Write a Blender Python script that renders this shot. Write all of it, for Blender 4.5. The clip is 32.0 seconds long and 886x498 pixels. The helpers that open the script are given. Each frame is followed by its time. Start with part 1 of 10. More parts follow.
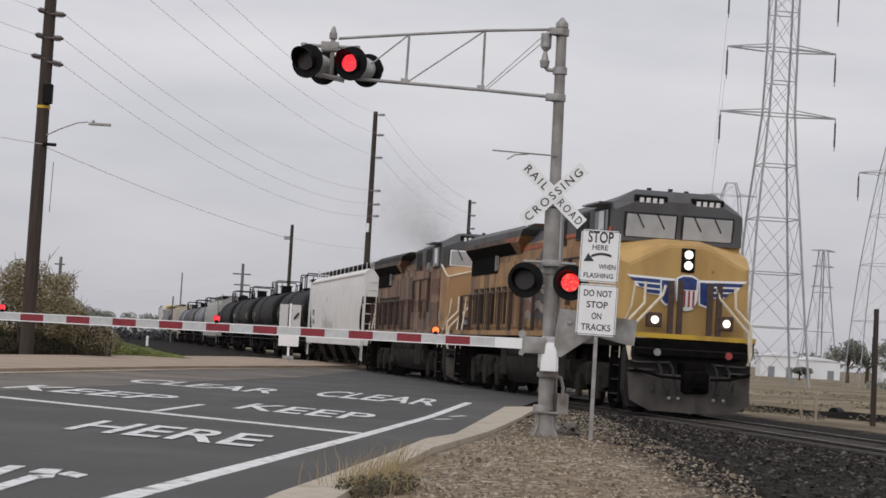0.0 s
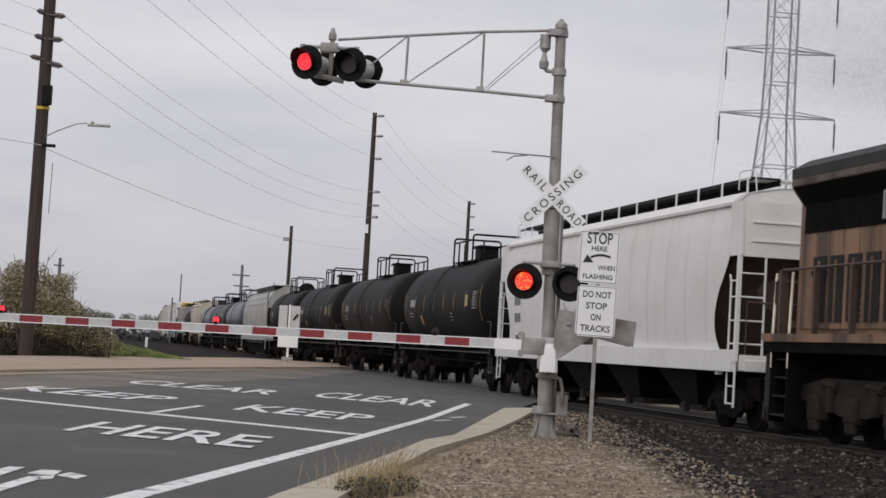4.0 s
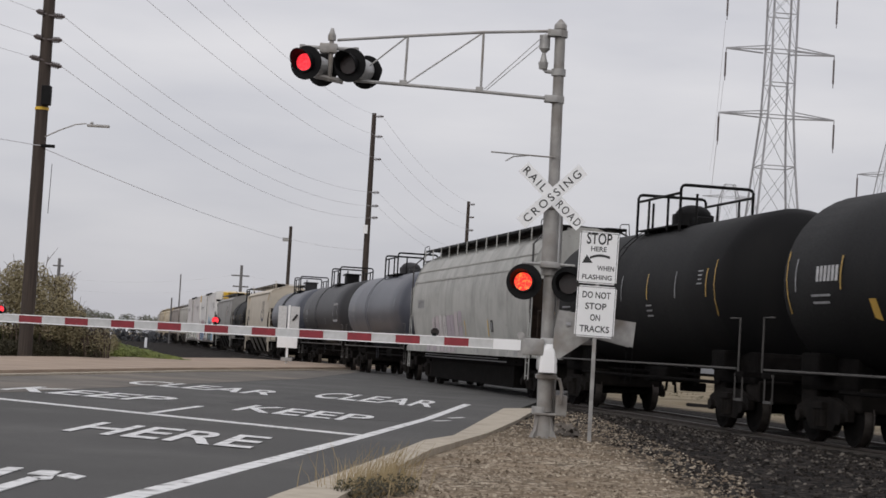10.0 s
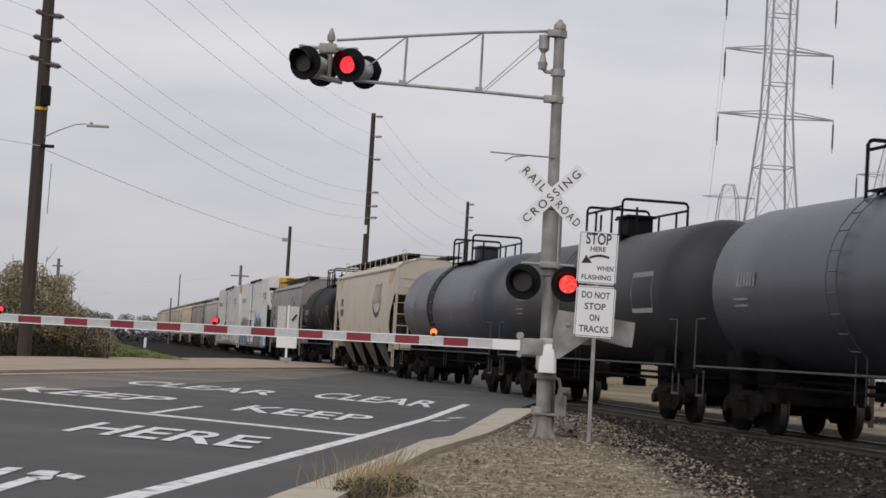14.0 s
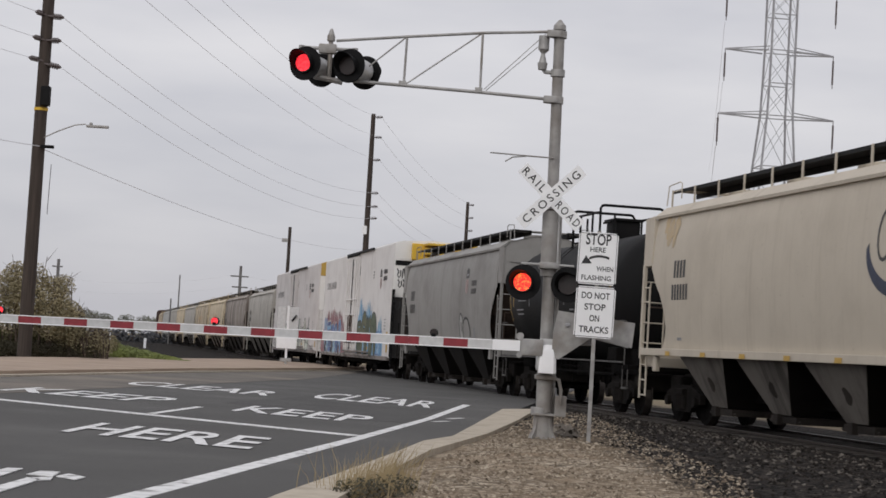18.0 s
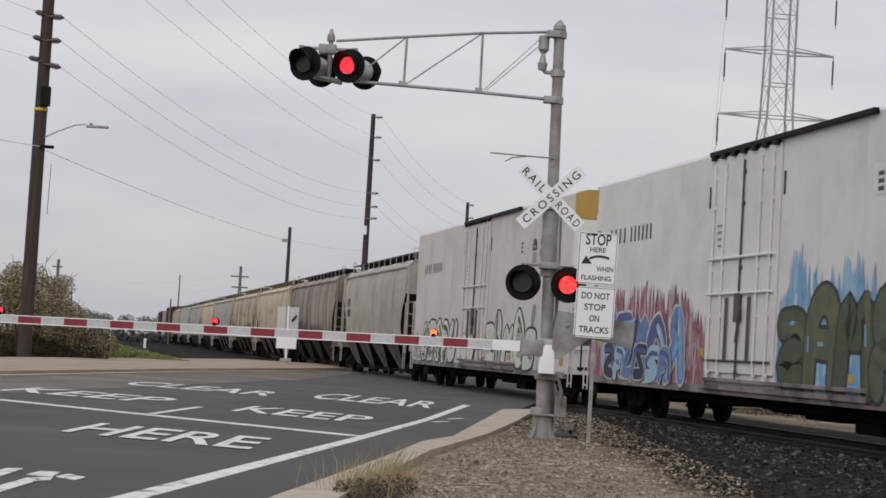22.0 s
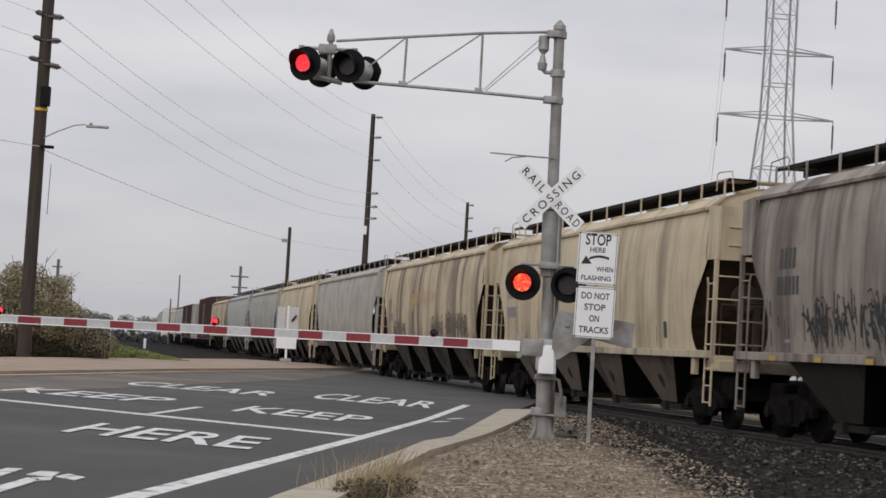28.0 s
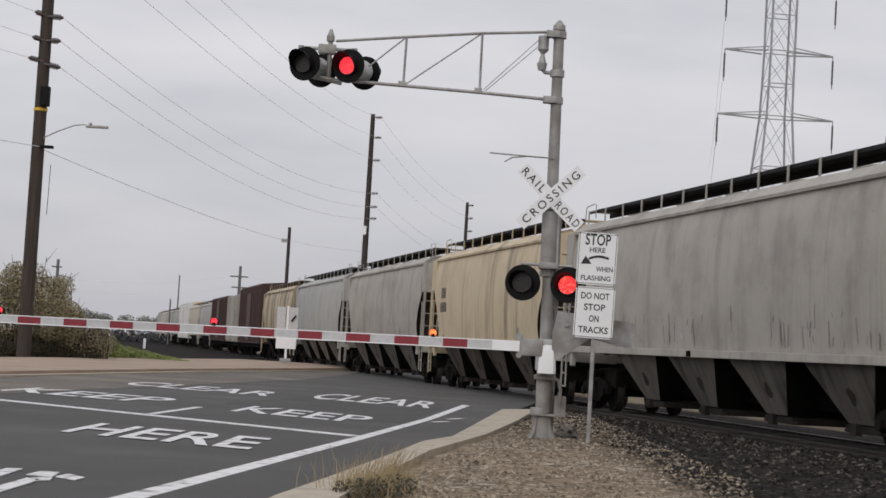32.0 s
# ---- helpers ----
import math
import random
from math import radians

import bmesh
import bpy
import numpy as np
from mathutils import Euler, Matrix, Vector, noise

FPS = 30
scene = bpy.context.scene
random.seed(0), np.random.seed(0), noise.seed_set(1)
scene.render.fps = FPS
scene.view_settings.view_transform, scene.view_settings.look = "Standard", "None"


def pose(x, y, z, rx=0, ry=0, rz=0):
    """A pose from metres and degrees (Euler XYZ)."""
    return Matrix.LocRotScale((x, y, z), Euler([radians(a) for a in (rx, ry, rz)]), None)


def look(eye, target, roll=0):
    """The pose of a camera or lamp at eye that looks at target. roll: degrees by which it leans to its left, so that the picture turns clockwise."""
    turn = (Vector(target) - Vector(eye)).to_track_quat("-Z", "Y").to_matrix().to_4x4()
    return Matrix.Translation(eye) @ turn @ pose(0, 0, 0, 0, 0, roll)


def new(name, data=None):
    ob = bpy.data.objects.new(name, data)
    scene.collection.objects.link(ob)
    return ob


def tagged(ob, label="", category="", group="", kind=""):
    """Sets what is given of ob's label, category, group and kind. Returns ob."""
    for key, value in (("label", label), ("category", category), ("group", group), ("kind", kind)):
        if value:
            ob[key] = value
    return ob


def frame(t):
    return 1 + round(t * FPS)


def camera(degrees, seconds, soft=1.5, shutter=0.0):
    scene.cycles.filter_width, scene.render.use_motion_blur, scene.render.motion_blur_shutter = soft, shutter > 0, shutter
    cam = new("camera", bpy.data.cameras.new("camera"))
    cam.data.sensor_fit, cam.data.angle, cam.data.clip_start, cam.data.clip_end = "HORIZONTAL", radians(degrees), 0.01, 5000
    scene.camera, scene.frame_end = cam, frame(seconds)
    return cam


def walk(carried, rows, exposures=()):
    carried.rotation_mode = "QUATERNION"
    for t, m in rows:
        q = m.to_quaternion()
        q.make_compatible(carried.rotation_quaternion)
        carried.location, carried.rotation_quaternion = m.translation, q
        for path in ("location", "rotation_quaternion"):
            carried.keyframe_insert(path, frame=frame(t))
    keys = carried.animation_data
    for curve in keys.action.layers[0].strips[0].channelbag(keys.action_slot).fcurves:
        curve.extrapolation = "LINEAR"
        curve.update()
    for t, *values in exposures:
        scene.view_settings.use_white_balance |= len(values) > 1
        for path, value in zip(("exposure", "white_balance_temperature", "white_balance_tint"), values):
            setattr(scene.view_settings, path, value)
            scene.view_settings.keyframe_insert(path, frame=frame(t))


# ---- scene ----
# ---------------------------------------------------------------- camera
EYE = (0.0, 0.0, 1.23)
cam = camera(26.89, 32.0, soft=1.6, shutter=0.12)


def aim(pan, tilt):
    """Camera pose: pan to the right and tilt up, in thousandths of a degree off the resting aim."""
    p, q = radians(pan / 1000), radians(3.11 + tilt / 1000)
    way = Vector((math.sin(p) * math.cos(q), math.cos(p) * math.cos(q), math.sin(q)))
    return look(EYE, Vector(EYE) + way * 10, 3.32)


walk(cam, [(0, aim(-35, -52)), (0.5, aim(-30, 24)), (1.0, aim(-20, 4)), (1.5, aim(-30, -32)), (2.0, aim(-20, -6)),
           (2.5, aim(-30, 12)), (3.0, aim(-24, -24)), (3.5, aim(-18, -20)), (5.5, aim(-4, -4)), (9.0, aim(0, 0)),
           (13.0, aim(24, 4)), (17.0, aim(27, 16)), (19.0, aim(30, 26)), (25.0, aim(30, 28)), (32.0, aim(42, 32))])

# ---------------------------------------------------------------- sky and sun
world = bpy.data.worlds.new("overcast_sky")
scene.world = world
world.use_nodes = True
wn, wl = world.node_tree.nodes, world.node_tree.links
wn.clear()
w_out = wn.new("ShaderNodeOutputWorld")
w_bg = wn.new("ShaderNodeBackground")
w_sky = wn.new("ShaderNodeTexSky")
w_sky.sky_type = "NISHITA"
w_sky.sun_disc = False
w_sky.sun_elevation, w_sky.sun_rotation = radians(38), radians(150)
w_geo = wn.new("ShaderNodeTexCoord")
w_sep = wn.new("ShaderNodeSeparateXYZ")
wl.new(w_geo.outputs["Generated"], w_sep.inputs[0])
# cloud deck: brighter towards the zenith, as under a closed overcast
w_up = wn.new("ShaderNodeMapRange")
w_up.inputs["From Min"].default_value, w_up.inputs["From Max"].default_value = 0.0, 1.0
w_up.inputs["To Min"].default_value, w_up.inputs["To Max"].default_value = 1.0, 1.3
wl.new(w_sep.outputs["Z"], w_up.inputs["Value"])
w_map = wn.new("ShaderNodeMapping")
w_map.inputs["Scale"].default_value = (1.6, 1.6, 7.0)
wl.new(w_geo.outputs["Generated"], w_map.inputs["Vector"])
w_noise = wn.new("ShaderNodeTexNoise")
w_noise.inputs["Scale"].default_value, w_noise.inputs["Detail"].default_value = 2.6, 5.0
w_noise.inputs["Roughness"].default_value = 0.5
wl.new(w_map.outputs["Vector"], w_noise.inputs["Vector"])
w_ramp = wn.new("ShaderNodeValToRGB")
w_ramp.color_ramp.elements[0].position, w_ramp.color_ramp.elements[1].position = 0.28, 0.72
w_ramp.color_ramp.elements[0].color = (0.545, 0.543, 0.590, 1)
w_ramp.color_ramp.elements[1].color = (0.715, 0.700, 0.725, 1)
wl.new(w_noise.outputs["Fac"], w_ramp.inputs["Fac"])
# hazier and a little bluer towards the horizon
w_low = wn.new("ShaderNodeValToRGB")
w_low.color_ramp.elements[0].position, w_low.color_ramp.elements[1].position = 0.0, 0.15
w_low.color_ramp.elements[0].color, w_low.color_ramp.elements[1].color = (0.80, 0.805, 0.83, 1), (1.03, 1.03, 1.02, 1)
wl.new(w_sep.outputs["Z"], w_low.inputs["Fac"])
w_haze = wn.new("ShaderNodeVectorMath")
w_haze.operation = "MULTIPLY"
wl.new(w_ramp.outputs["Color"], w_haze.inputs[0])
wl.new(w_low.outputs["Color"], w_haze.inputs[1])
w_mul = wn.new("ShaderNodeVectorMath")
w_mul.operation = "SCALE"
wl.new(w_haze.outputs["Vector"], w_mul.inputs[0])
wl.new(w_up.outputs["Result"], w_mul.inputs["Scale"])
w_dim = wn.new("ShaderNodeVectorMath")
w_dim.operation = "SCALE"
w_dim.inputs["Scale"].default_value = 0.1
wl.new(w_sky.outputs["Color"], w_dim.inputs[0])
w_mix = wn.new("ShaderNodeMix")
w_mix.data_type = "RGBA"
w_mix.inputs["Factor"].default_value = 0.94
wl.new(w_dim.outputs["Vector"], w_mix.inputs["A"])
wl.new(w_mul.outputs["Vector"], w_mix.inputs["B"])
wl.new(w_mix.outputs["Result"], w_bg.inputs["Color"])
w_bg.inputs["Strength"].default_value = 1.0
wl.new(w_bg.outputs["Background"], w_out.inputs["Surface"])

sun = new("sun", bpy.data.lights.new("sun", "SUN"))
sun.data.energy, sun.data.angle, sun.data.color = 0.9, radians(50), (1.0, 0.97, 0.92)
sun.matrix_basis = look((-22, -26, 34), (0, 20, 0))
scene.view_settings.exposure = 0.0


# ---------------------------------------------------------------- materials
def mat(name, a, b=None, rough=0.6, metal=0.0, grain=6.0, stretch=(1, 1, 1), low=0.35, high=0.7, bump=0.15, fine=60.0,
        grime=None, grime_scale=0.5, grime_low=0.5, grime_high=0.75, glow=0.0, coat=0.0, spec=0.5, vary=0.0):
    """Node material: two tones mixed by coarse grain, a third as grime at larger scale, fine grain as bump and roughness."""
    m = bpy.data.materials.new(name)
    m.use_nodes = True
    n, l = m.node_tree.nodes, m.node_tree.links
    bs = n["Principled BSDF"]
    bs.inputs["Metallic"].default_value = metal
    bs.inputs["Coat Weight"].default_value = coat
    bs.inputs["Specular IOR Level"].default_value = spec
    tc = n.new("ShaderNodeTexCoord")
    mp = n.new("ShaderNodeMapping")
    mp.inputs["Scale"].default_value = stretch
    l.new(tc.outputs["Object"], mp.inputs["Vector"])
    no = n.new("ShaderNodeTexNoise")
    no.inputs["Scale"].default_value, no.inputs["Detail"].default_value = grain, 6.0
    l.new(mp.outputs["Vector"], no.inputs["Vector"])
    ra = n.new("ShaderNodeValToRGB")
    b = b or tuple(c * 0.8 for c in a)
    ra.color_ramp.elements[0].position, ra.color_ramp.elements[1].position = low, high
    ra.color_ramp.elements[0].color, ra.color_ramp.elements[1].color = (*b, 1), (*a, 1)
    l.new(no.outputs["Fac"], ra.inputs["Fac"])
    colour = ra.outputs["Color"]
    if grime:
        mp2 = n.new("ShaderNodeMapping")
        mp2.inputs["Scale"].default_value = stretch
        mp2.inputs["Location"].default_value = (3.1, 1.7, 0.4)
        l.new(tc.outputs["Object"], mp2.inputs["Vector"])
        g = n.new("ShaderNodeTexNoise")
        g.inputs["Scale"].default_value, g.inputs["Detail"].default_value = grime_scale, 4.0
        l.new(mp2.outputs["Vector"], g.inputs["Vector"])
        gr = n.new("ShaderNodeMapRange")
        gr.inputs["From Min"].default_value, gr.inputs["From Max"].default_value = grime_low, grime_high
        l.new(g.outputs["Fac"], gr.inputs["Value"])
        mx = n.new("ShaderNodeMix")
        mx.data_type = "RGBA"
        l.new(gr.outputs["Result"], mx.inputs["Factor"])
        l.new(colour, mx.inputs["A"])
        mx.inputs["B"].default_value = (*grime, 1)
        colour = mx.outputs["Result"]
    if vary:
        oi = n.new("ShaderNodeObjectInfo")
        vr = n.new("ShaderNodeMapRange")
        vr.inputs["To Min"].default_value, vr.inputs["To Max"].default_value = 1 - vary, 1 + vary
        l.new(oi.outputs["Random"], vr.inputs["Value"])
        vm = n.new("ShaderNodeVectorMath")
        vm.operation = "SCALE"
        l.new(colour, vm.inputs[0])
        l.new(vr.outputs["Result"], vm.inputs["Scale"])
        colour = vm.outputs["Vector"]
    l.new(colour, bs.inputs["Base Color"])
    fi = n.new("ShaderNodeTexNoise")
    fi.inputs["Scale"].default_value, fi.inputs["Detail"].default_value = fine, 3.0
    l.new(tc.outputs["Object"], fi.inputs["Vector"])
    rr = n.new("ShaderNodeMapRange")
    rr.inputs["To Min"].default_value, rr.inputs["To Max"].default_value = max(0.03, rough - 0.1), min(1, rough + 0.1)
    l.new(fi.outputs["Fac"], rr.inputs["Value"])
    l.new(rr.outputs["Result"], bs.inputs["Roughness"])
    if bump:
        bu = n.new("ShaderNodeBump")
        bu.inputs["Strength"].default_value, bu.inputs["Distance"].default_value = bump, 0.02
        l.new(fi.outputs["Fac"], bu.inputs["Height"])
        l.new(bu.outputs["Normal"], bs.inputs["Normal"])
    if glow:
        l.new(colour, bs.inputs["Emission Color"])
        bs.inputs["Emission Strength"].default_value = glow
    return m


M = {}
M["asphalt"] = mat("worn_asphalt", (0.100, 0.097, 0.0935), (0.071, 0.069, 0.067), 0.9, grain=0.5, fine=90, bump=0.5,
                   grime=(0.068, 0.066, 0.064), grime_scale=0.35, grime_low=0.42, grime_high=0.62)
M["patch"] = mat("asphalt_patch", (0.075, 0.073, 0.071), (0.055, 0.053, 0.052), 0.9, grain=0.8, fine=90, bump=0.5)
M["roadpaint"] = mat("road_paint", (0.74, 0.74, 0.74), (0.5, 0.5, 0.5), 0.8, grain=3.5, fine=70, bump=0.4, low=0.2, high=0.5,
                     grime=(0.14, 0.138, 0.135), grime_scale=5, grime_low=0.54, grime_high=0.74)
M["concrete"] = mat("weathered_concrete", (0.50, 0.445, 0.36), (0.42, 0.365, 0.29), 0.9, grain=5, fine=70, bump=0.5,
                    grime=(0.30, 0.25, 0.20), grime_scale=2.2, grime_low=0.5, grime_high=0.8)
M["pavement"] = mat("tan_pavement", (0.40, 0.308, 0.235), (0.30, 0.228, 0.175), 0.9, grain=0.5, fine=40, bump=0.4)
M["shoulder"] = mat("dirty_road_edge", (0.155, 0.138, 0.118), (0.10, 0.09, 0.08), 0.9, grain=0.7, fine=60, bump=0.4, grime=(0.22, 0.185, 0.15), grime_scale=0.25)
M["rail"] = mat("rail_steel", (0.045, 0.033, 0.027), (0.028, 0.021, 0.018), 0.75, 0.1, grain=8)
M["railtop"] = mat("polished_rail_top", (0.26, 0.24, 0.22), (0.17, 0.15, 0.14), 0.4, 0.8, grain=4, stretch=(8, 8, 1))
M["tie"] = mat("creosoted_tie", (0.06, 0.05, 0.042), (0.035, 0.03, 0.026), 0.9, grain=5)
M["galv"] = mat("galvanised_steel", (0.42, 0.41, 0.40), (0.30, 0.295, 0.29), 0.55, 0.35, grain=7, grime=(0.22, 0.19, 0.16),
                grime_scale=2.5)
M["mastgrey"] = mat("aged_mast_paint", (0.37, 0.36, 0.345), (0.26, 0.25, 0.24), 0.6, 0.15, grain=5, grime=(0.19, 0.165, 0.145),
                    grime_scale=1.8)
M["mastrust"] = mat("rusty_mast_sleeve", (0.115, 0.094, 0.08), (0.07, 0.057, 0.049), 0.8, 0.0, spec=0.2, grain=6, stretch=(2, 2, 0.5), grime=(0.17, 0.15, 0.135), grime_scale=2.5)
M["alum"] = mat("bare_aluminium", (0.62, 0.62, 0.62), (0.5, 0.5, 0.5), 0.45, 0.6, grain=9)
M["black"] = mat("black_paint", (0.009, 0.009, 0.010), (0.006, 0.006, 0.0065), 0.6, grain=8, spec=0.15)
M["signwhite"] = mat("white_sign_sheet", (0.92, 0.92, 0.93), (0.87, 0.87, 0.88), 0.55, grain=4, bump=0.03)
M["signblack"] = mat("black_sign_print", (0.03, 0.03, 0.033), (0.02, 0.02, 0.02), 0.6, grain=8, bump=0.03)
M["red"] = mat("red_reflective_band", (0.29, 0.022, 0.035), (0.22, 0.018, 0.028), 0.5, grain=10, bump=0.03)
M["armwhite"] = mat("grey_white_arm_band", (0.62, 0.62, 0.62), (0.52, 0.52, 0.52), 0.5, grain=10, bump=0.03)
# far poles' wood paled to grey, distance haze put into the colour
M["greywood"] = mat("hazed_pole_wood", (0.20, 0.195, 0.195), (0.13, 0.125, 0.125), 0.9, grain=5, stretch=(3, 3, 0.15), fine=30)
M["wood"] = mat("weathered_pole_wood", (0.066, 0.050, 0.042), (0.038, 0.029, 0.024), 0.9, grain=5, stretch=(3, 3, 0.15), fine=30)
M["wire"] = mat("grey_wire", (0.74, 0.74, 0.77), None, 0.7, grain=1, bump=0)
M["tower"] = mat("tower_lattice_steel", (0.40, 0.40, 0.42), (0.30, 0.30, 0.32), 0.6, 0.1, grain=2)
M["porcelain"] = mat("insulator_glaze", (0.12, 0.10, 0.10), (0.08, 0.06, 0.06), 0.3, grain=4)
M["lampoff"] = mat("dark_red_lens", (0.014, 0.004, 0.0045), (0.009, 0.003, 0.003), 0.35, grain=30)
M["lampon"] = mat("lit_red_lens", (1.0, 0.045, 0.06), (0.55, 0.008, 0.02), 0.3, grain=30, glow=1.25)
M["lamporange"] = mat("lit_orange_lens", (1.0, 0.20, 0.05), (0.9, 0.14, 0.03), 0.3, grain=30, glow=1.6)
M["lampamber"] = mat("lit_amber_red_lens", (1.0, 0.22, 0.04), (0.85, 0.012, 0.015), 0.3, grain=34, low=0.46, high=0.68, glow=1.3)
M["lampwarm"] = mat("lit_warm_red_lens", (1.0, 0.115, 0.075), (0.78, 0.012, 0.02), 0.3, grain=34, low=0.46, high=0.66, glow=1.3)
M["ballast"] = mat("dark_ballast", (0.018, 0.015, 0.013), (0.006, 0.0052, 0.005), 0.9, spec=0.1, grain=1.5, low=0.3, high=0.75, fine=20)
M["drygrass"] = mat("dry_grass", (0.42, 0.33, 0.19), (0.26, 0.2, 0.1), 0.8, grain=3, bump=0)
M["dryweed"] = mat("dry_field_weed", (0.17, 0.14, 0.085), (0.09, 0.08, 0.05), 0.8, grain=0.6, bump=0)
M["hedge"] = mat("dark_hedge_leaf", (0.070, 0.062, 0.030), (0.036, 0.031, 0.017), 0.7, grain=1.2, bump=0)
M["bush"] = mat("autumn_bush_leaf", (0.34, 0.29, 0.165), (0.20, 0.168, 0.095), 0.7, grain=0.7, bump=0)
M["greenbush"] = mat("green_shrub_leaf", (0.27, 0.31, 0.085), (0.14, 0.17, 0.05), 0.7, grain=1.5, bump=0)
M["grassolive"] = mat("olive_grass", (0.20, 0.19, 0.085), (0.11, 0.105, 0.048), 0.8, grain=0.8, bump=0)
M["scrubdark"] = mat("dark_scrub", (0.07, 0.073, 0.08), (0.04, 0.042, 0.048), 0.8, grain=0.3, bump=0)
# leaf tone lightened to hold the haze of distance
M["farleaf"] = mat("far_tree_leaf_hazed", (0.20, 0.205, 0.16), (0.12, 0.125, 0.10), 0.8, grain=0.3, bump=0)
M["bark"] = mat("brown_bark", (0.12, 0.09, 0.07), (0.07, 0.05, 0.04), 0.9, grain=5)
M["farwhite"] = mat("far_white_wall", (0.84, 0.85, 0.87), (0.74, 0.75, 0.78), 0.8, grain=0.3)
M["fargrey"] = mat("far_grey_wall", (0.27, 0.28, 0.31), (0.2, 0.21, 0.23), 0.8, grain=0.3)


# ---------------------------------------------------------------- mesh helpers
def box(bm, x, y, z, sx, sy, sz, bev=0.0, m=None):
    """A box about its centre; bev rounds its edges."""
    r = bmesh.ops.create_cube(bm, size=1.0)
    t = Matrix.Translation((x, y, z)) @ Matrix.Diagonal((sx, sy, sz, 1))
    bmesh.ops.transform(bm, matrix=(m @ t) if m else t, verts=r["verts"])
    if bev:
        es = list({e for v in r["verts"] for e in v.link_edges})
        bmesh.ops.bevel(bm, geom=es, offset=bev, segments=2, affect="EDGES", profile=0.6)


def rod(bm, p, q, r, seg=8, r2=None):
    """A round bar from p to q."""
    p, q = Vector(p), Vector(q)
    d = q - p
    if d.length < 1e-6:
        return
    c = bmesh.ops.create_cone(bm, cap_ends=True, segments=seg, radius1=r, radius2=r if r2 is None else r2, depth=d.length)
    bmesh.ops.transform(bm, matrix=Matrix.Translation((p + q) / 2) @ d.to_track_quat("Z", "Y").to_matrix().to_4x4(), verts=c["verts"])


def pipe(bm, pts, r, seg=6):
    """A bent round bar through the points, in one skin."""
    ps = [Vector(p) for p in pts]
    rings = []
    side = None
    for i, p in enumerate(ps):
        d = (ps[min(i + 1, len(ps) - 1)] - ps[max(i - 1, 0)]).normalized()
        side = d.orthogonal().normalized() if side is None else (side - d * side.dot(d)).normalized()
        up = d.cross(side)
        rings.append([p + (side * math.cos(2 * math.pi * k / seg) + up * math.sin(2 * math.pi * k / seg)) * r for k in range(seg)])
    loft(bm, rings)


def ball(bm, x, y, z, rx, ry=None, rz=None, seg=10):
    s = bmesh.ops.create_uvsphere(bm, u_segments=seg, v_segments=max(4, seg // 2), radius=1)
    bmesh.ops.transform(bm, matrix=Matrix.Translation((x, y, z)) @ Matrix.Diagonal((rx, ry or rx, rz or rx, 1)), verts=s["verts"])


def prism(bm, poly, m, depth):
    """A polygon in the x, y plane of m, drawn out by depth along its z."""
    a = [bm.verts.new(m @ Vector((x, y, 0))) for x, y in poly]
    b = [bm.verts.new(m @ Vector((x, y, depth))) for x, y in poly]
    n = len(poly)
    bm.faces.new(a[::-1])
    bm.faces.new(b)
    for i in range(n):
        bm.faces.new((a[i], a[(i + 1) % n], b[(i + 1) % n], b[i]))


def loft(bm, rings, close=True, caps=True):
    """Skin over rings of equal count."""
    vs = [[bm.verts.new(p) for p in ring] for ring in rings]
    n = len(rings[0])
    for a, b in zip(vs, vs[1:]):
        for i in range(n if close else n - 1):
            j = (i + 1) % n
            bm.faces.new((a[i], a[j], b[j], b[i]))
    if caps and close:
        bm.faces.new(vs[0][::-1])
        bm.faces.new(vs[-1])


def mesh(name, bm, material, smooth=False):
    bmesh.ops.recalc_face_normals(bm, faces=bm.faces[:])
    me = bpy.data.meshes.new(name)
    bm.to_mesh(me)
    bm.free()
    for m in material if isinstance(material, (list, tuple)) else (material,):
        me.materials.append(m)
    if smooth:
        me.polygons.foreach_set("use_smooth", [True] * len(me.polygons))
        me.set_sharp_from_angle(angle=radians(40))
    return me


def part(name, bm, material, parent, label="", smooth=False):
    """One mesh object under a thing or a part."""
    ob = new(name, mesh(name, bm, material, smooth))
    ob.parent = parent
    if label:
        ob["label"] = label
    return ob


def share(name, data, parent, m=None):
    """A part on a mesh that others use too."""
    ob = new(name, data)
    ob.parent = parent
    if m is not None:
        ob.matrix_basis = m
    return ob


def thing(name, label, category, m=None, group="", kind=""):
    ob = new(name)
    ob.empty_display_size = 0.2
    if m is not None:
        ob.matrix_basis = m
    return tagged(ob, label, category, group, kind)


def solo(name, bm, material, label, category="", group="", kind="", m=None, smooth=False):
    """A top-level thing of one mesh."""
    ob = new(name, mesh(name, bm, material, smooth))
    if m is not None:
        ob.matrix_basis = m
    return tagged(ob, label, category, group, kind)


def words(text, size=1.0, bold=0.0, depth=0.0, gap=1.0):
    """A bmesh of lettering in the built-in font, about its middle, in the x, y plane."""
    cu = bpy.data.curves.new("lettering", "FONT")
    cu.body, cu.size, cu.align_x, cu.align_y = text, size, "CENTER", "CENTER"
    cu.offset, cu.extrude, cu.resolution_u = bold, depth, 3
    cu.space_character = gap
    ob = bpy.data.objects.new("lettering", cu)
    scene.collection.objects.link(ob)
    dg = bpy.context.evaluated_depsgraph_get()
    me = bpy.data.meshes.new_from_object(ob.evaluated_get(dg))
    bm = bmesh.new()
    bm.from_mesh(me)
    bpy.data.objects.remove(ob)
    bpy.data.curves.remove(cu)
    bpy.data.meshes.remove(me)
    return bm


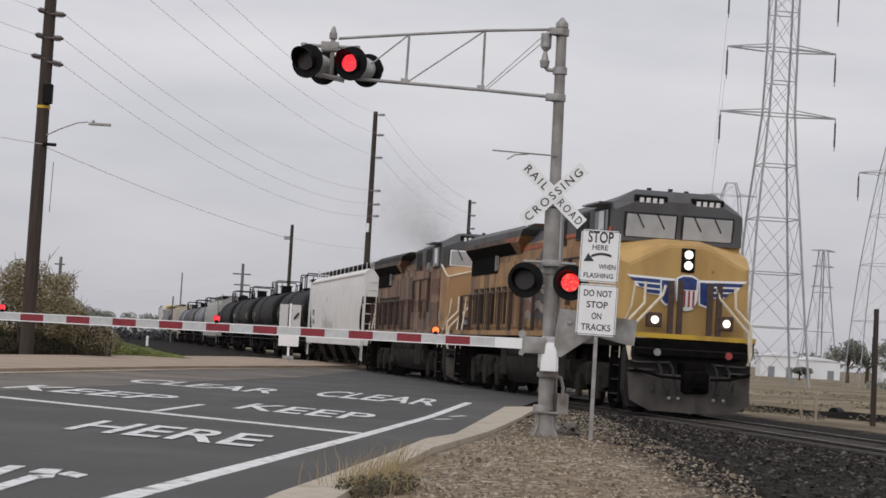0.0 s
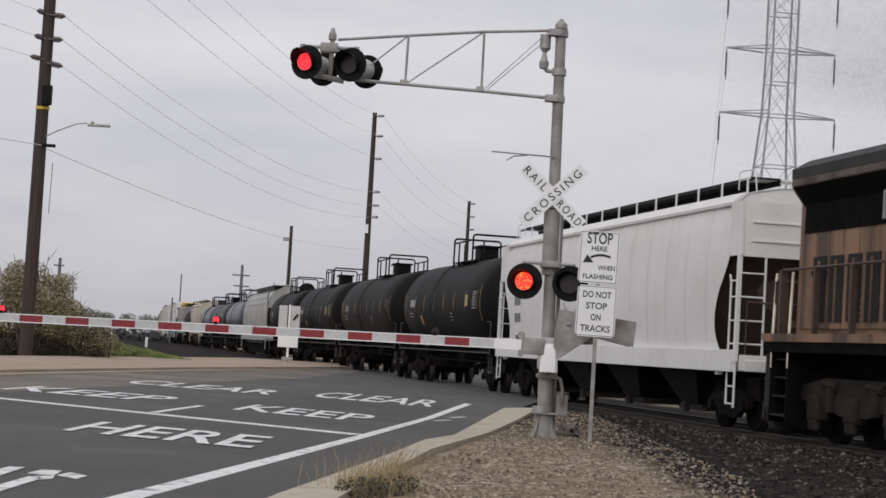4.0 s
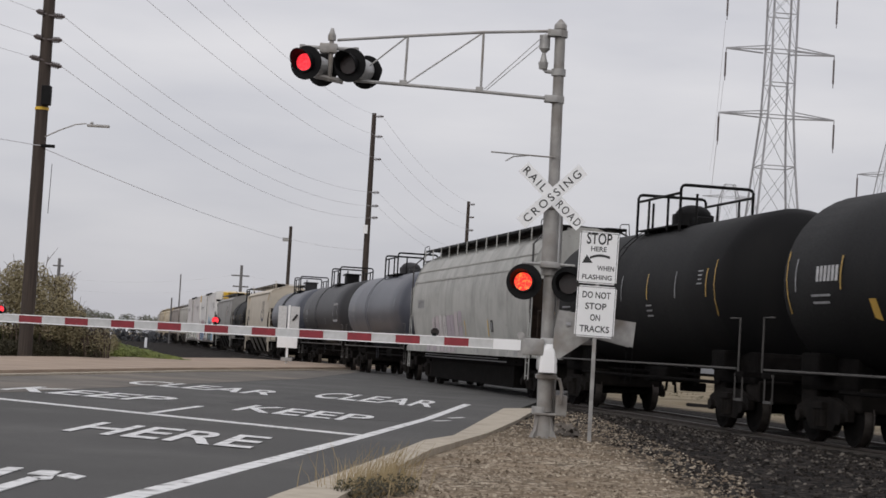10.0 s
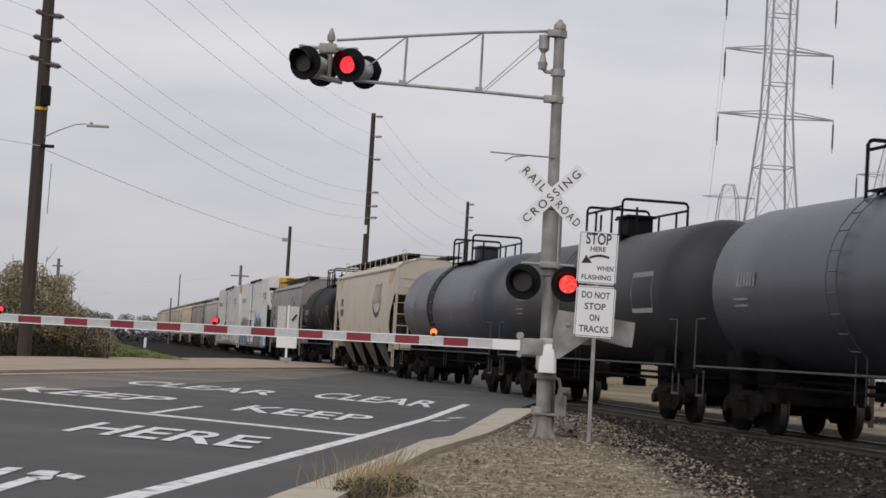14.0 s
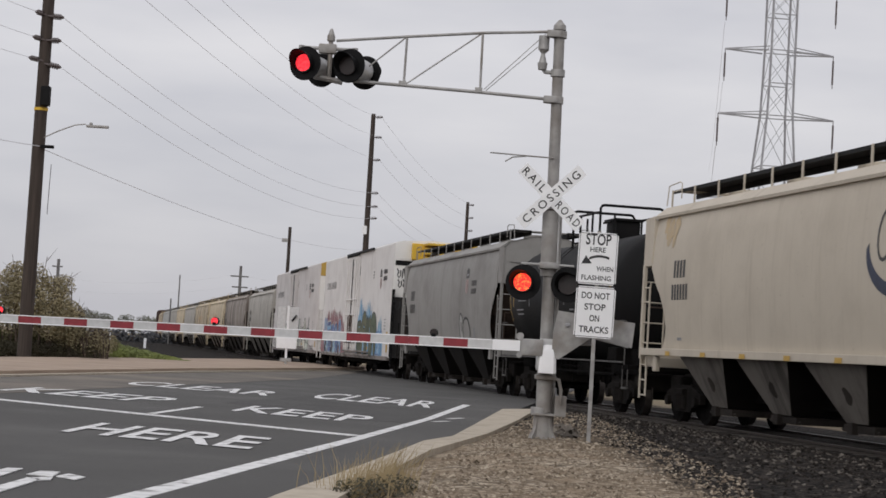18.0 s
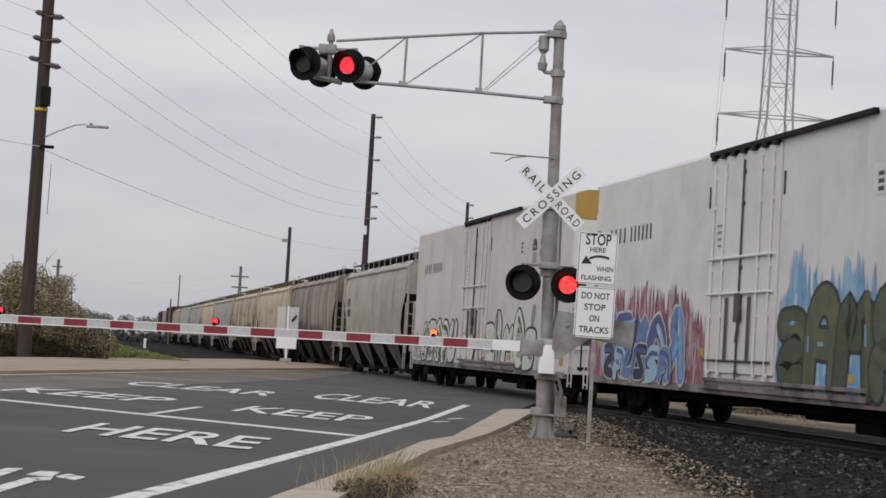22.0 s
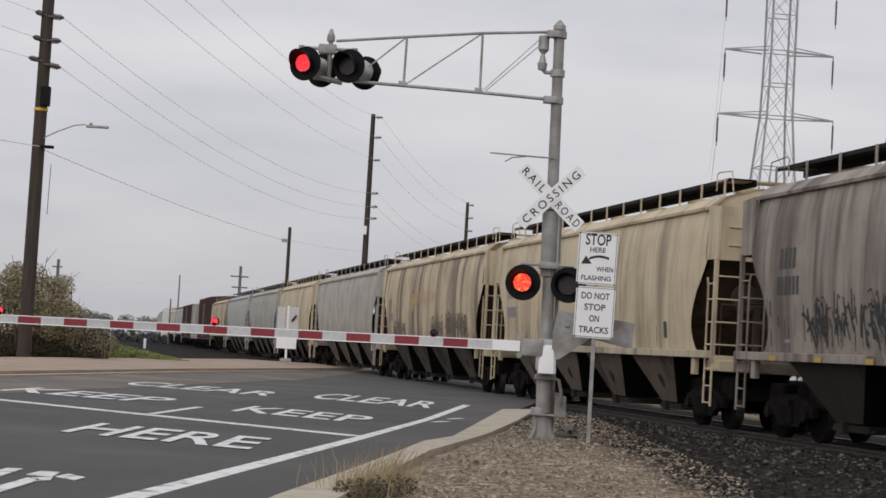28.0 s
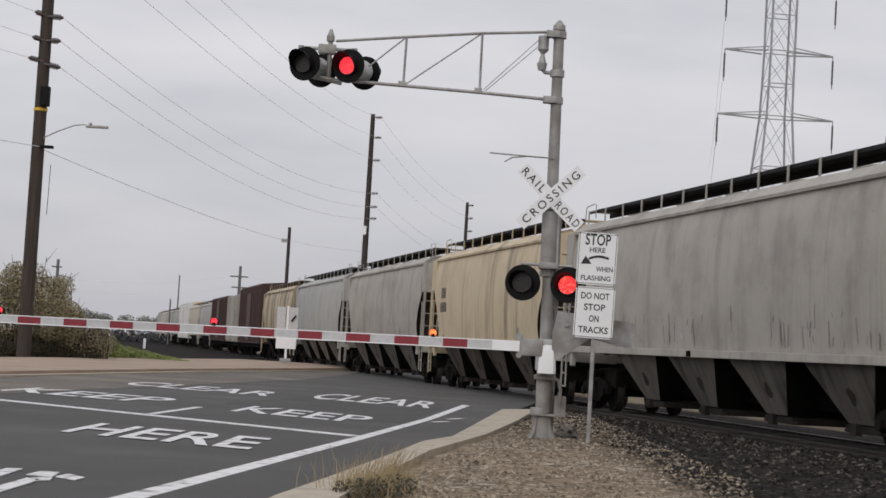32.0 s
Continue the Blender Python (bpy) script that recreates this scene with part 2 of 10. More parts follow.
def fit_words(text, width, height, bold=0.0, depth=0.0, gap=1.0):
    """Lettering stretched to a width and height about its middle."""
    bm = words(text, 1.0, bold, depth, gap)
    xs, ys = [v.co.x for v in bm.verts], [v.co.y for v in bm.verts]
    cx, cy, w, h = (min(xs) + max(xs)) / 2, (min(ys) + max(ys)) / 2, max(xs) - min(xs), max(ys) - min(ys)
    for v in bm.verts:
        v.co.x, v.co.y = (v.co.x - cx) * width / w, (v.co.y - cy) * height / h
    return bm


# ---------------------------------------------------------------- plan: road and track axes
ROAD = radians(6.5)
RA, RC = Vector((math.sin(ROAD), math.cos(ROAD), 0)), Vector((math.cos(ROAD), -math.sin(ROAD), 0))


def on_road(c, r, z=0.0):
    """World place from metres across and along the road."""
    return RC * c + RA * r + Vector((0, 0, z))


TRK = radians(10.84)
TU, TN = Vector((math.sin(TRK), -math.cos(TRK), 0)), Vector((math.cos(TRK), math.sin(TRK), 0))
LAT = 13.62        # distance of the track's middle from the camera's foot
BEND, RADIUS = -285.0, 1300.0


def on_track(a, off=0.0, z=0.0):
    """World pose on the track: a metres along it (growing in the train's way), off to its far side; it bends away beyond BEND."""
    if a >= BEND:
        p, h = TU * a + TN * (LAT + off), 0.0
    else:
        h = (BEND - a) / RADIUS
        c = TU * BEND + TN * (LAT + RADIUS)
        n = -TN * math.cos(h) - TU * math.sin(h)
        p = c + n * (RADIUS - off)
    turn = math.atan2(TU.y, TU.x) - h
    return Matrix.Translation(p + Vector((0, 0, z))) @ Matrix.Rotation(turn, 4, "Z")


# ---------------------------------------------------------------- ground
def ground_height(x, y):
    """Flat land, a low gravel rise along the near side of the track and a shallow dip behind it."""
    off = x * TN.x + y * TN.y - LAT
    a = x * TU.x + y * TU.y
    z = -0.06
    c = x * RC.x + y * RC.y
    if c > -3.0 and off < -1.7:
        z += 0.10 * min(1, max(0, (c + 2.7) / 1.2)) * min(1, max(0, (-off - 1.7) / 1.5))
    if off > 3.0 and a > -60:
        z -= 0.25 * min(1, (off - 3) / 8)
    if c > -2.4 and y > 6:
        z += 0.035 * (noise.noise((x * 0.9, y * 0.9, 0)) + 0.5 * noise.noise((x * 2.7, y * 2.7, 3)))
    return z


def ground_mesh():
    xs = sorted({-4000, -1500, -600, -300, -150, -80, -50} | {round(-30 + 1.5 * i, 2) for i in range(47)} | {60, 100, 180, 350, 800, 2000, 4000}
                | {round(-3 + 0.4 * i, 2) for i in range(36)})
    ys = sorted({-400, -100, -40, -10, 0} | {round(5 + 0.6 * i, 2) for i in range(110)} | {round(72 + 6 * i, 2) for i in range(30)}
                | {280, 340, 420, 600, 900, 1500, 2500, 4500})
    vs = [(x, y, ground_height(x, y)) for y in ys for x in xs]
    w = len(xs)
    fs = [(j * w + i, j * w + i + 1, (j + 1) * w + i + 1, (j + 1) * w + i) for j in range(len(ys) - 1) for i in range(w - 1)]
    me = bpy.data.meshes.new("ground")
    me.from_pydata(vs, [], fs)
    return me


def ground_material():
    """Tan dirt with pebbles; darker, coarser ballast near the track, by place."""
    m = bpy.data.materials.new("dirt_and_gravel")
    m.use_nodes = True
    n, l = m.node_tree.nodes, m.node_tree.links
    bs = n["Principled BSDF"]
    bs.inputs["Roughness"].default_value = 0.95
    bs.inputs["Specular IOR Level"].default_value = 0.12
    tc = n.new("ShaderNodeTexCoord")

    def noise_tex(scale, detail, rough=0.6):
        t = n.new("ShaderNodeTexNoise")
        t.inputs["Scale"].default_value, t.inputs["Detail"].default_value, t.inputs["Roughness"].default_value = scale, detail, rough
        l.new(tc.outputs["Object"], t.inputs["Vector"])
        return t

    def ramp(src, *stops):
        r = n.new("ShaderNodeValToRGB")
        while len(r.color_ramp.elements) < len(stops):
            r.color_ramp.elements.new(0.5)
        for e, (p, c) in zip(r.color_ramp.elements, stops):
            e.position, e.color = p, (*c, 1)
        l.new(src, r.inputs["Fac"])
        return r.outputs["Color"]

    def mixed(f, a, b):
        x = n.new("ShaderNodeMix")
        x.data_type = "RGBA"
        l.new(f, x.inputs["Factor"])
        l.new(a, x.inputs["A"])
        l.new(b, x.inputs["B"])
        return x.outputs["Result"]

    vo = n.new("ShaderNodeTexVoronoi")
    vo.inputs["Scale"].default_value = 14
    l.new(tc.outputs["Object"], vo.inputs["Vector"])
    sand = ramp(noise_tex(0.7, 8).outputs["Fac"], (0.3, (0.16, 0.118, 0.080)), (0.7, (0.28, 0.212, 0.145)))
    peb = ramp(vo.outputs["Color"], (0.2, (0.12, 0.098, 0.075)), (0.55, (0.27, 0.22, 0.16)), (0.85, (0.50, 0.43, 0.34)))
    patch = n.new("ShaderNodeMapRange")
    patch.inputs["From Min"].default_value, patch.inputs["From Max"].default_value = 0.35, 0.6
    l.new(noise_tex(0.55, 4).outputs["Fac"], patch.inputs["Value"])
    base = mixed(patch.outputs["Result"], sand, peb)
    field = ramp(noise_tex(0.16, 7).outputs["Fac"], (0.3, (0.11, 0.092, 0.062)), (0.5, (0.215, 0.178, 0.122)), (0.68, (0.33, 0.28, 0.20)))
    dark = ramp(vo.outputs["Color"], (0.2, (0.005, 0.0043, 0.004)), (0.6, (0.016, 0.0135, 0.012)), (0.92, (0.06, 0.05, 0.043)))
    # distance from the track's middle decides between dirt and ballast
    dot = n.new("ShaderNodeVectorMath")
    dot.operation = "DOT_PRODUCT"
    dot.inputs[1].default_value = (TN.x, TN.y, 0)
    l.new(tc.outputs["Object"], dot.inputs[0])
    wob = n.new("ShaderNodeMath")
    wob.operation = "MULTIPLY_ADD"
    l.new(noise_tex(0.5, 5).outputs["Fac"], wob.inputs[0])
    wob.inputs[1].default_value = 4.0
    l.new(dot.outputs["Value"], wob.inputs[2])
    near = n.new("ShaderNodeMapRange")
    near.inputs["From Min"].default_value, near.inputs["From Max"].default_value = LAT - 5.2, LAT - 3.6
    # the stone spreads wider along the yard beyond the crossing
    sep = n.new("ShaderNodeSeparateXYZ")
    l.new(tc.outputs["Object"], sep.inputs[0])
    yard = n.new("ShaderNodeMapRange")
    yard.inputs["From Min"].default_value, yard.inputs["From Max"].default_value = 92, 104
    yard.inputs["To Max"].default_value = 9.0
    l.new(sep.outputs["Y"], yard.inputs["Value"])
    wide = n.new("ShaderNodeMath")
    l.new(wob.outputs["Value"], wide.inputs[0])
    l.new(yard.outputs["Result"], wide.inputs[1])
    l.new(wide.outputs["Value"], near.inputs["Value"])
    # the ballast also spreads over the bare ground beside the mast
    wx = n.new("ShaderNodeMath")
    wx.operation = "MULTIPLY_ADD"
    l.new(noise_tex(0.8, 5).outputs["Fac"], wx.inputs[0])
    wx.inputs[1].default_value = 1.6
    l.new(sep.outputs["X"], wx.inputs[2])
    side = n.new("ShaderNodeMapRange")
    side.inputs["From Min"].default_value, side.inputs["From Max"].default_value = 2.95, 3.6
    l.new(wx.outputs["Value"], side.inputs["Value"])
    most = n.new("ShaderNodeMath")
    most.operation = "MAXIMUM"
    l.new(near.outputs["Result"], most.inputs[0])
    l.new(side.outputs["Result"], most.inputs[1])
    far = n.new("ShaderNodeMapRange")
    far.inputs["From Min"].default_value, far.inputs["From Max"].default_value = LAT + 6.4, LAT + 5.2
    l.new(wob.outputs["Value"], far.inputs["Value"])
    both = n.new("ShaderNodeMath")
    both.operation = "MULTIPLY"
    l.new(most.outputs["Value"], both.inputs[0])
    l.new(far.outputs["Result"], both.inputs[1])
    beyond = n.new("ShaderNodeMapRange")
    beyond.inputs["From Min"].default_value, beyond.inputs["From Max"].default_value = LAT + 4, LAT + 8
    l.new(wob.outputs["Value"], beyond.inputs["Value"])
    l.new(mixed(both.outputs["Value"], mixed(beyond.outputs["Result"], base, field), dark), bs.inputs["Base Color"])
    bu = n.new("ShaderNodeBump")
    bu.inputs["Strength"].default_value, bu.inputs["Distance"].default_value = 0.8, 0.04
    l.new(vo.outputs["Distance"], bu.inputs["Height"])
    l.new(bu.outputs["Normal"], bs.inputs["Normal"])
    return m


ground = new("ground", ground_mesh())
ground.data.materials.append(ground_material())
tagged(ground, "dry tan dirt with pebbles and gravel beside the track", "ground", kind="structure")


def slab(name, pts, z0, z1, material, label, category, bev=0.0):
    """A flat slab over a plan outline."""
    bm = bmesh.new()
    prism(bm, pts, Matrix.Translation((0, 0, z0)), z1 - z0)
    if bev:
        es = [e for e in bm.edges if min(v.co.z for v in e.verts) > z1 - 1e-4]
        bmesh.ops.bevel(bm, geom=es, offset=bev, segments=2, affect="EDGES")
    return solo(name, bm, material, label, category, kind="structure")


def road_pts(*cr):
    return [on_road(c, r).xy[:] for c, r in cr]


slab("road", road_pts((-16.3, -30), (-2.75, -30), (-2.75, 27.0), (-2.85, 42.5), (-2.85, 54.0), (-2.6, 190), (-14.6, 190), (-14.6, 96), (-16.3, 62)), -0.5, 0.0,
     M["asphalt"], "worn dark grey asphalt road over the crossing", "road")
# far pavement with its kerb
slab("pavement", road_pts((-22.4, -30), (-15.45, -30), (-15.45, 62), (-14.2, 92), (-14.5, 101), (-22.4, 101)), -0.4, 0.13, M["pavement"],
     "tan concrete pavement along the far road edge", "pavement", 0.03)
slab("road_shoulder", road_pts((-15.43, -30), (-11.7, -30), (-11.5, 40), (-11.4, 62), (-13.6, 91), (-14.18, 91), (-15.43, 62)), -0.4, 0.006, M["shoulder"],
     "dusty brown-grey road edge beside the pavement", "road", 0.0)
slab("kerb", road_pts((-15.43, -30), (-15.15, -30), (-15.15, 62), (-14.0, 91), (-14.18, 91), (-15.43, 62)), -0.4, 0.05, M["concrete"],
     "low weathered concrete kerb of the far pavement", "kerb", 0.02)
# near concrete gutter, which widens into a nose by the signal mast
slab("gutter", [(-3.2, -8), (-1.18, 14.57), (-0.82, 17.6), (-0.42, 21.25), (-0.1, 24.5), (0.30, 26.3), (0.62, 30.0), (1.5, 40.6), (2.25, 42.1),
                (2.2, 40.5), (1.55, 34.0), (0.85, 27.87), (0.35, 24.6), (0.0, 22.35), (-0.40, 18.0), (-0.68, 14.9), (-2.2, -8)], -0.3, 0.035,
     M["concrete"], "weathered tan concrete gutter with a sloped nose", "kerb", 0.02)

slab("road_patch", [(-3.95, 35.38), (-2.78, 43.89), (0.27, 40.14), (-0.48, 30.89), (-1.94, 30.89)], -0.2, 0.003, M["patch"], "darker asphalt patch near the crossing", "road patch")
# ---------------------------------------------------------------- road markings


def marking(name, pts, label):
    bm = bmesh.new()
    prism(bm, pts, Matrix.Translation((0, 0, -0.01)), 0.014)
    return solo(name, bm, M["roadpaint"], label, "road marking", kind="structure")


def band(p, q, w):
    p, q = Vector(p), Vector(q)
    s = Vector((-(q - p).y, (q - p).x)).normalized() * w / 2
    return [(p - s)[:], (q - s)[:], (q + s)[:], (p + s)[:]]


marking("road_line", [(-3.45, 4.0), (-3.30, 4.0), (-2.14, 13.7), (-0.86, 24.96), (0.0, 33.0), (0.86, 43.0), (0.70, 43.4), (-0.16, 33.0),
                      (-1.04, 24.96), (-2.36, 13.72)], "worn white edge line along the road")
marking("road_line", band((-7.9, 31.4), (-1.02, 25.45), 0.32), "worn white stop line across the lanes")
marking("road_line", band((-4.33, 28.75), (-4.08, 32.6), 0.13), "short worn white lane line")
marking("road_line", band((0.02, 32.0), (0.28, 32.6), 0.10), "faded short white tick mark")
marking("road_line", band((0.30, 33.8), (0.55, 34.5), 0.10), "faded short white tick mark")


def road_word(text, bl, br, tl):
    """A word painted on the road, from three corners of its box."""
    bm = fit_words(text, 1.0, 1.0, 0.012)
    bl, br, tl = Vector(bl), Vector(br), Vector(tl)
    for v in bm.verts:
        p = bl + (br - bl) * (v.co.x + 0.5) + (tl - bl) * (v.co.y + 0.5)
        v.co = (p.x, p.y, 0.012)
    return solo("road_word", bm, M["roadpaint"], "worn white painted word on the asphalt", "road marking", kind="structure")


road_word("HERE", (-4.42, 22.15), (-2.02, 20.75), (-4.38, 24.75))
road_word("KEEP", (-3.42, 31.5), (-1.10, 29.6), (-3.29, 34.4))
road_word("CLEAR", (-2.85, 41.5), (-0.06, 39.0), (-2.55, 46.4))
road_word("KEEP", (-8.2, 34.95), (-5.0, 33.1), (-8.02, 37.75))
road_word("CLEAR", (-7.45, 43.9), (-3.66, 41.0), (-7.3, 47.4))
# the end of a further word, of which only strokes are seen
for quad in (((-3.14, 13.4), (-3.28, 13.6), (-3.25, 15.12), (-3.12, 15.02)), ((-3.22, 15.16), (-3.08, 15.30), (-3.04, 15.02), (-3.12, 14.90)),
             ((-3.33, 15.45), (-3.31, 15.88), (-3.14, 15.90), (-3.10, 15.38)), ((-3.08, 15.42), (-3.04, 15.76), (-2.85, 15.50), (-2.87, 15.17)),
             ((-3.46, 14.6), (-3.64, 14.8), (-3.62, 16.02), (-3.49, 16.04))):
    bm = bmesh.new()
    prism(bm, list(quad), Matrix.Translation((0, 0, 0.004)), 0.008)
    solo("painted_stroke", bm, M["roadpaint"], "worn white painted letter stroke on the asphalt", "road marking", kind="structure")

# ---------------------------------------------------------------- track
R_SEC = [(-0.075, -0.17), (0.075, -0.17), (0.075, -0.155), (0.012, -0.135), (0.012, -0.05), (0.037, -0.035), (0.037, -0.004), (0.028, 0.0),
         (-0.028, 0.0), (-0.037, -0.004), (-0.037, -0.035), (-0.012, -0.05), (-0.012, -0.135), (-0.075, -0.155)]


def stations(a0, a1, step):
    n = max(1, math.ceil((a1 - a0) / step))
    return [a0 + (a1 - a0) * i / n for i in range(n + 1)]


def rail(off):
    bm = bmesh.new()
    loft(bm, [[on_track(a, off) @ Vector((0, y, z)) for y, z in R_SEC] for a in stations(-420, 60, 10)])
    ob = solo("rail", bm, M["rail"], "rusty brown steel rail with a worn head", "rail", "rails of the track", "structure")
    bm = bmesh.new()
    loft(bm, [[on_track(a, off) @ Vector((0, y, z)) for y, z in ((-0.026, 0.001), (0.026, 0.001), (0.026, 0.004), (-0.026, 0.004))] for a in stations(-420, 60, 10)])
    part("rail_head", bm, M["railtop"], ob, "polished running surface")


rail(-0.755)
rail(0.755)
bm = bmesh.new()
SEC = [(-3.4, -0.35), (-1.75, -0.13), (-0.9, -0.125), (0.9, -0.125), (1.75, -0.13), (3.4, -0.45)]
for lo, hi in ((-420, -92.0), (-50.8, 60)):
    loft(bm, [[on_track(a) @ Vector((0, y, z + 0.02 * noise.noise((a, y, 0)))) for y, z in SEC] + [on_track(a) @ Vector((0, 3.4, -0.9)), on_track(a) @ Vector((0, -3.4, -0.9))]
              for a in stations(lo, hi, 4)])
solo("ballast_bed", bm, M["ballast"], "dark crushed stone ballast under the track", "ballast", kind="structure")
tie_bm = bmesh.new()
box(tie_bm, 0, 0, -0.205, 0.23, 2.6, 0.17, 0.012)
tie_mesh = mesh("tie", tie_bm, M["tie"])
track_ties = thing("ties", "dark weathered wooden ties under the rails", "railway ties", kind="structure")
for i in range(150):
    share("tie", tie_mesh, track_ties, on_track(-50.5 + 0.52 * i, 0, 0.075) @ pose(0, random.uniform(-0.03, 0.03), 0, 0, 0, random.uniform(-1.5, 1.5)))

# ---------------------------------------------------------------- signal mast
MX, MY = 1.575, 27.0


def lamp_unit(parent, x, y, z, scale=1.0, face=-1, tilt=0):
    """Crossing lamp: round black target, hood, housing; returns the lens that turns between its lit and its dark face."""
    s = scale
    base = Matrix.Translation((x, y, z)) @ Matrix.Rotation(radians(tilt), 4, "Z") @ Matrix.Diagonal((s, s * -face, s, 1))
    bm = bmesh.new()
    rod(bm, (0, 0.0, 0), (0, 0.02, 0), 0.305, 28)
    bmesh.ops.transform(bm, matrix=base, verts=bm.verts)
    part("target", bm, M["black"], parent, "round black target plate")
    bm = bmesh.new()
    rod(bm, (0, 0.02, 0), (0, 0.16, 0), 0.19, 20, 0.13)
    rod(bm, (0, -0.03, 0), (0, 0.0, 0), 0.165, 24)
    bmesh.ops.transform(bm, matrix=base, verts=bm.verts)
    part("housing", bm, M["black"], parent, "black lamp housing")
    bm = bmesh.new()
    rings = []
    for r in (0.175, 0.165):
        for dep in (0.0, 0.34):
            rings.append([((r + dep * 0.09) * math.cos(radians(a)), -0.01 - dep * (0.58 + 0.42 * math.sin(radians(a))) if dep else -0.01, (r + dep * 0.09) * math.sin(radians(a)))
                          for a in range(-40, 221, 10)])
    loft(bm, [rings[0], rings[1], rings[3], rings[2]], close=False, caps=False)
    bmesh.ops.transform(bm, matrix=base, verts=bm.verts)
    part("hood", bm, M["black"], parent, "black cut-away hood", True)
    return base


LENSES = []


def lens(parent, m, r, lit, phase):
    """A round lens in a dark rim, lit on one face and dark on the other."""
    bm = bmesh.new()
    rod(bm, (0, -0.012, 0), (0, 0.012, 0), r * 1.10, 24)
    rod(bm, (0, -0.016, 0), (0, -0.012, 0), r, 24)
    for f in bm.faces:
        f.material_index = 0 if f.calc_center_median().y < -0.0155 else 1
    ob = part("lens", bm, [lit, M["lampoff"]], parent, "round red signal lens")
    LENSES.append((ob, m, phase))
    return ob


mast = thing("crossing_signal", "grey steel crossing signal mast with overhead arm and lights", "crossing signal")
bm = bmesh.new()
rod(bm, (MX + 0.03, MY, 0.42), (MX - 0.035, MY, 6.02), 0.097, 20, 0.076)
part("mast_pole", bm, M["mastgrey"], mast, "weathered grey steel pole", True)
bm = bmesh.new()
rod(bm, (MX + 0.03 - 0.0116 * 2.08, MY, 2.50), (MX + 0.03 - 0.0116 * 2.96, MY, 3.38), 0.094, 20, 0.090)
part("mast_sleeve", bm, M["mastrust"], mast, "rusty brown sleeve round the pole", True)
bm = bmesh.new()
rod(bm, (MX + 0.03, MY, 0.03), (MX + 0.03, MY, 0.40), 0.15, 16, 0.135)
for a in range(4):
    m = Matrix.Translation((MX + 0.03, MY, 0)) @ Matrix.Rotation(radians(45 + 90 * a), 4, "Z")
    prism(bm, [(0.10, 0.03), (0.25, 0.03), (0.235, 0.08), (0.18, 0.16), (0.13, 0.38), (0.10, 0.38)], m @ Matrix.Translation((0, 0.02, 0)) @ Matrix.Rotation(radians(90), 4, "X"), 0.04)
box(bm, MX + 0.03, MY, 0.39, 0.34, 0.34, 0.03, 0.006)
part("mast_foot", bm, M["mastgrey"], mast, "flanged cast iron foot", True)
for z in (5.95, 4.98, 0.44, 5.38):
    bm = bmesh.new()
    rod(bm, (MX - 0.03, MY, z - 0.05), (MX - 0.03, MY, z + 0.05), 0.105 if z > 1 else 0.125, 16)
    if z in (5.95, 4.98):
        box(bm, MX - 0.12, MY - 0.05, z, 0.2, 0.16, 0.1, 0.01)
    part("clamp", bm, M["galv"], mast, "bolted steel clamp", True)
bm = bmesh.new()
rod(bm, (MX - 0.035, MY, 6.02), (MX - 0.035, MY, 6.09), 0.095, 16, 0.09)
rod(bm, (MX - 0.035, MY, 6.09), (MX - 0.035, MY, 6.17), 0.085, 16, 0.02)
part("mast_cap", bm, M["galv"], mast, "", True)
# overhead arm
CH = [(-1.72, 5.665), (-0.69, 5.785), (0.415, 5.905), (1.46, 5.985)]
CB = [(-1.78, 5.095), (-0.70, 5.065), (0.42, 5.03), (1.46, 4.985)]
for nm, pts, r in (("top_chord", CH, 0.022), ("bottom_chord", CB, 0.026)):
    bm = bmesh.new()
    pipe(bm, [(x, MY - 0.05, z) for x, z in pts], r, 10)
    part(nm, bm, M["galv"], mast, "galvanised truss chord", True)
for i in (1, 2):
    bm = bmesh.new()
    rod(bm, (CH[i][0], MY - 0.05, CH[i][1]), (CB[i][0], MY - 0.05, CB[i][1]), 0.018, 8)
    box(bm, CB[i][0] - 0.02, MY - 0.05, CB[i][1] + 0.03, 0.11, 0.06, 0.07)
    part("truss_post", bm, M["galv"], mast)
for p, q in (((-1.4, 5.16), CH[1]), (CB[1], CH[2])):
    bm = bmesh.new()
    rod(bm, (p[0], MY - 0.05, p[1]), (q[0], MY - 0.05, q[1]), 0.011, 8)
    part("truss_brace", bm, M["galv"], mast)
for dz in (0, 0.09):
    bm = bmesh.new()
    rod(bm, (0.47 + dz * 0.4, MY - 0.05 + dz, 5.07), (1.36, MY - 0.05 + dz, 5.97 - dz), 0.006, 6)
    part("truss_brace", bm, M["galv"], mast)
# head of the overhead arm with its two lamps on each face
bm = bmesh.new()
rod(bm, (-1.80, MY - 0.05, 5.055), (-1.80, MY - 0.05, 5.655), 0.035, 10)
rod(bm, (-1.80, MY - 0.05, 5.655), (-1.80, MY - 0.05, 5.735), 0.06, 10)
rod(bm, (-1.80, MY - 0.05, 5.735), (-1.80, MY - 0.05, 5.835), 0.055, 10, 0.02)
box(bm, -1.84, MY - 0.05, 5.535, 0.26, 0.14, 0.14, 0.02)
rod(bm, (-2.2, MY - 0.08, 5.535), (-1.45, MY - 0.08, 5.535), 0.028, 8)
rod(bm, (-2.0, MY - 0.05, 5.125), (-1.6, MY - 0.05, 5.055), 0.04, 8)
box(bm, -2.0, MY - 0.02, 5.185, 0.14, 0.1, 0.1, 0.02)
for x in (-2.22, -1.44):
    rod(bm, (x, MY - 0.08, 5.565), (x, MY - 0.08, 5.435), 0.045, 8)
part("lamp_head", bm, M["galv"], mast, "galvanised junction head", True)
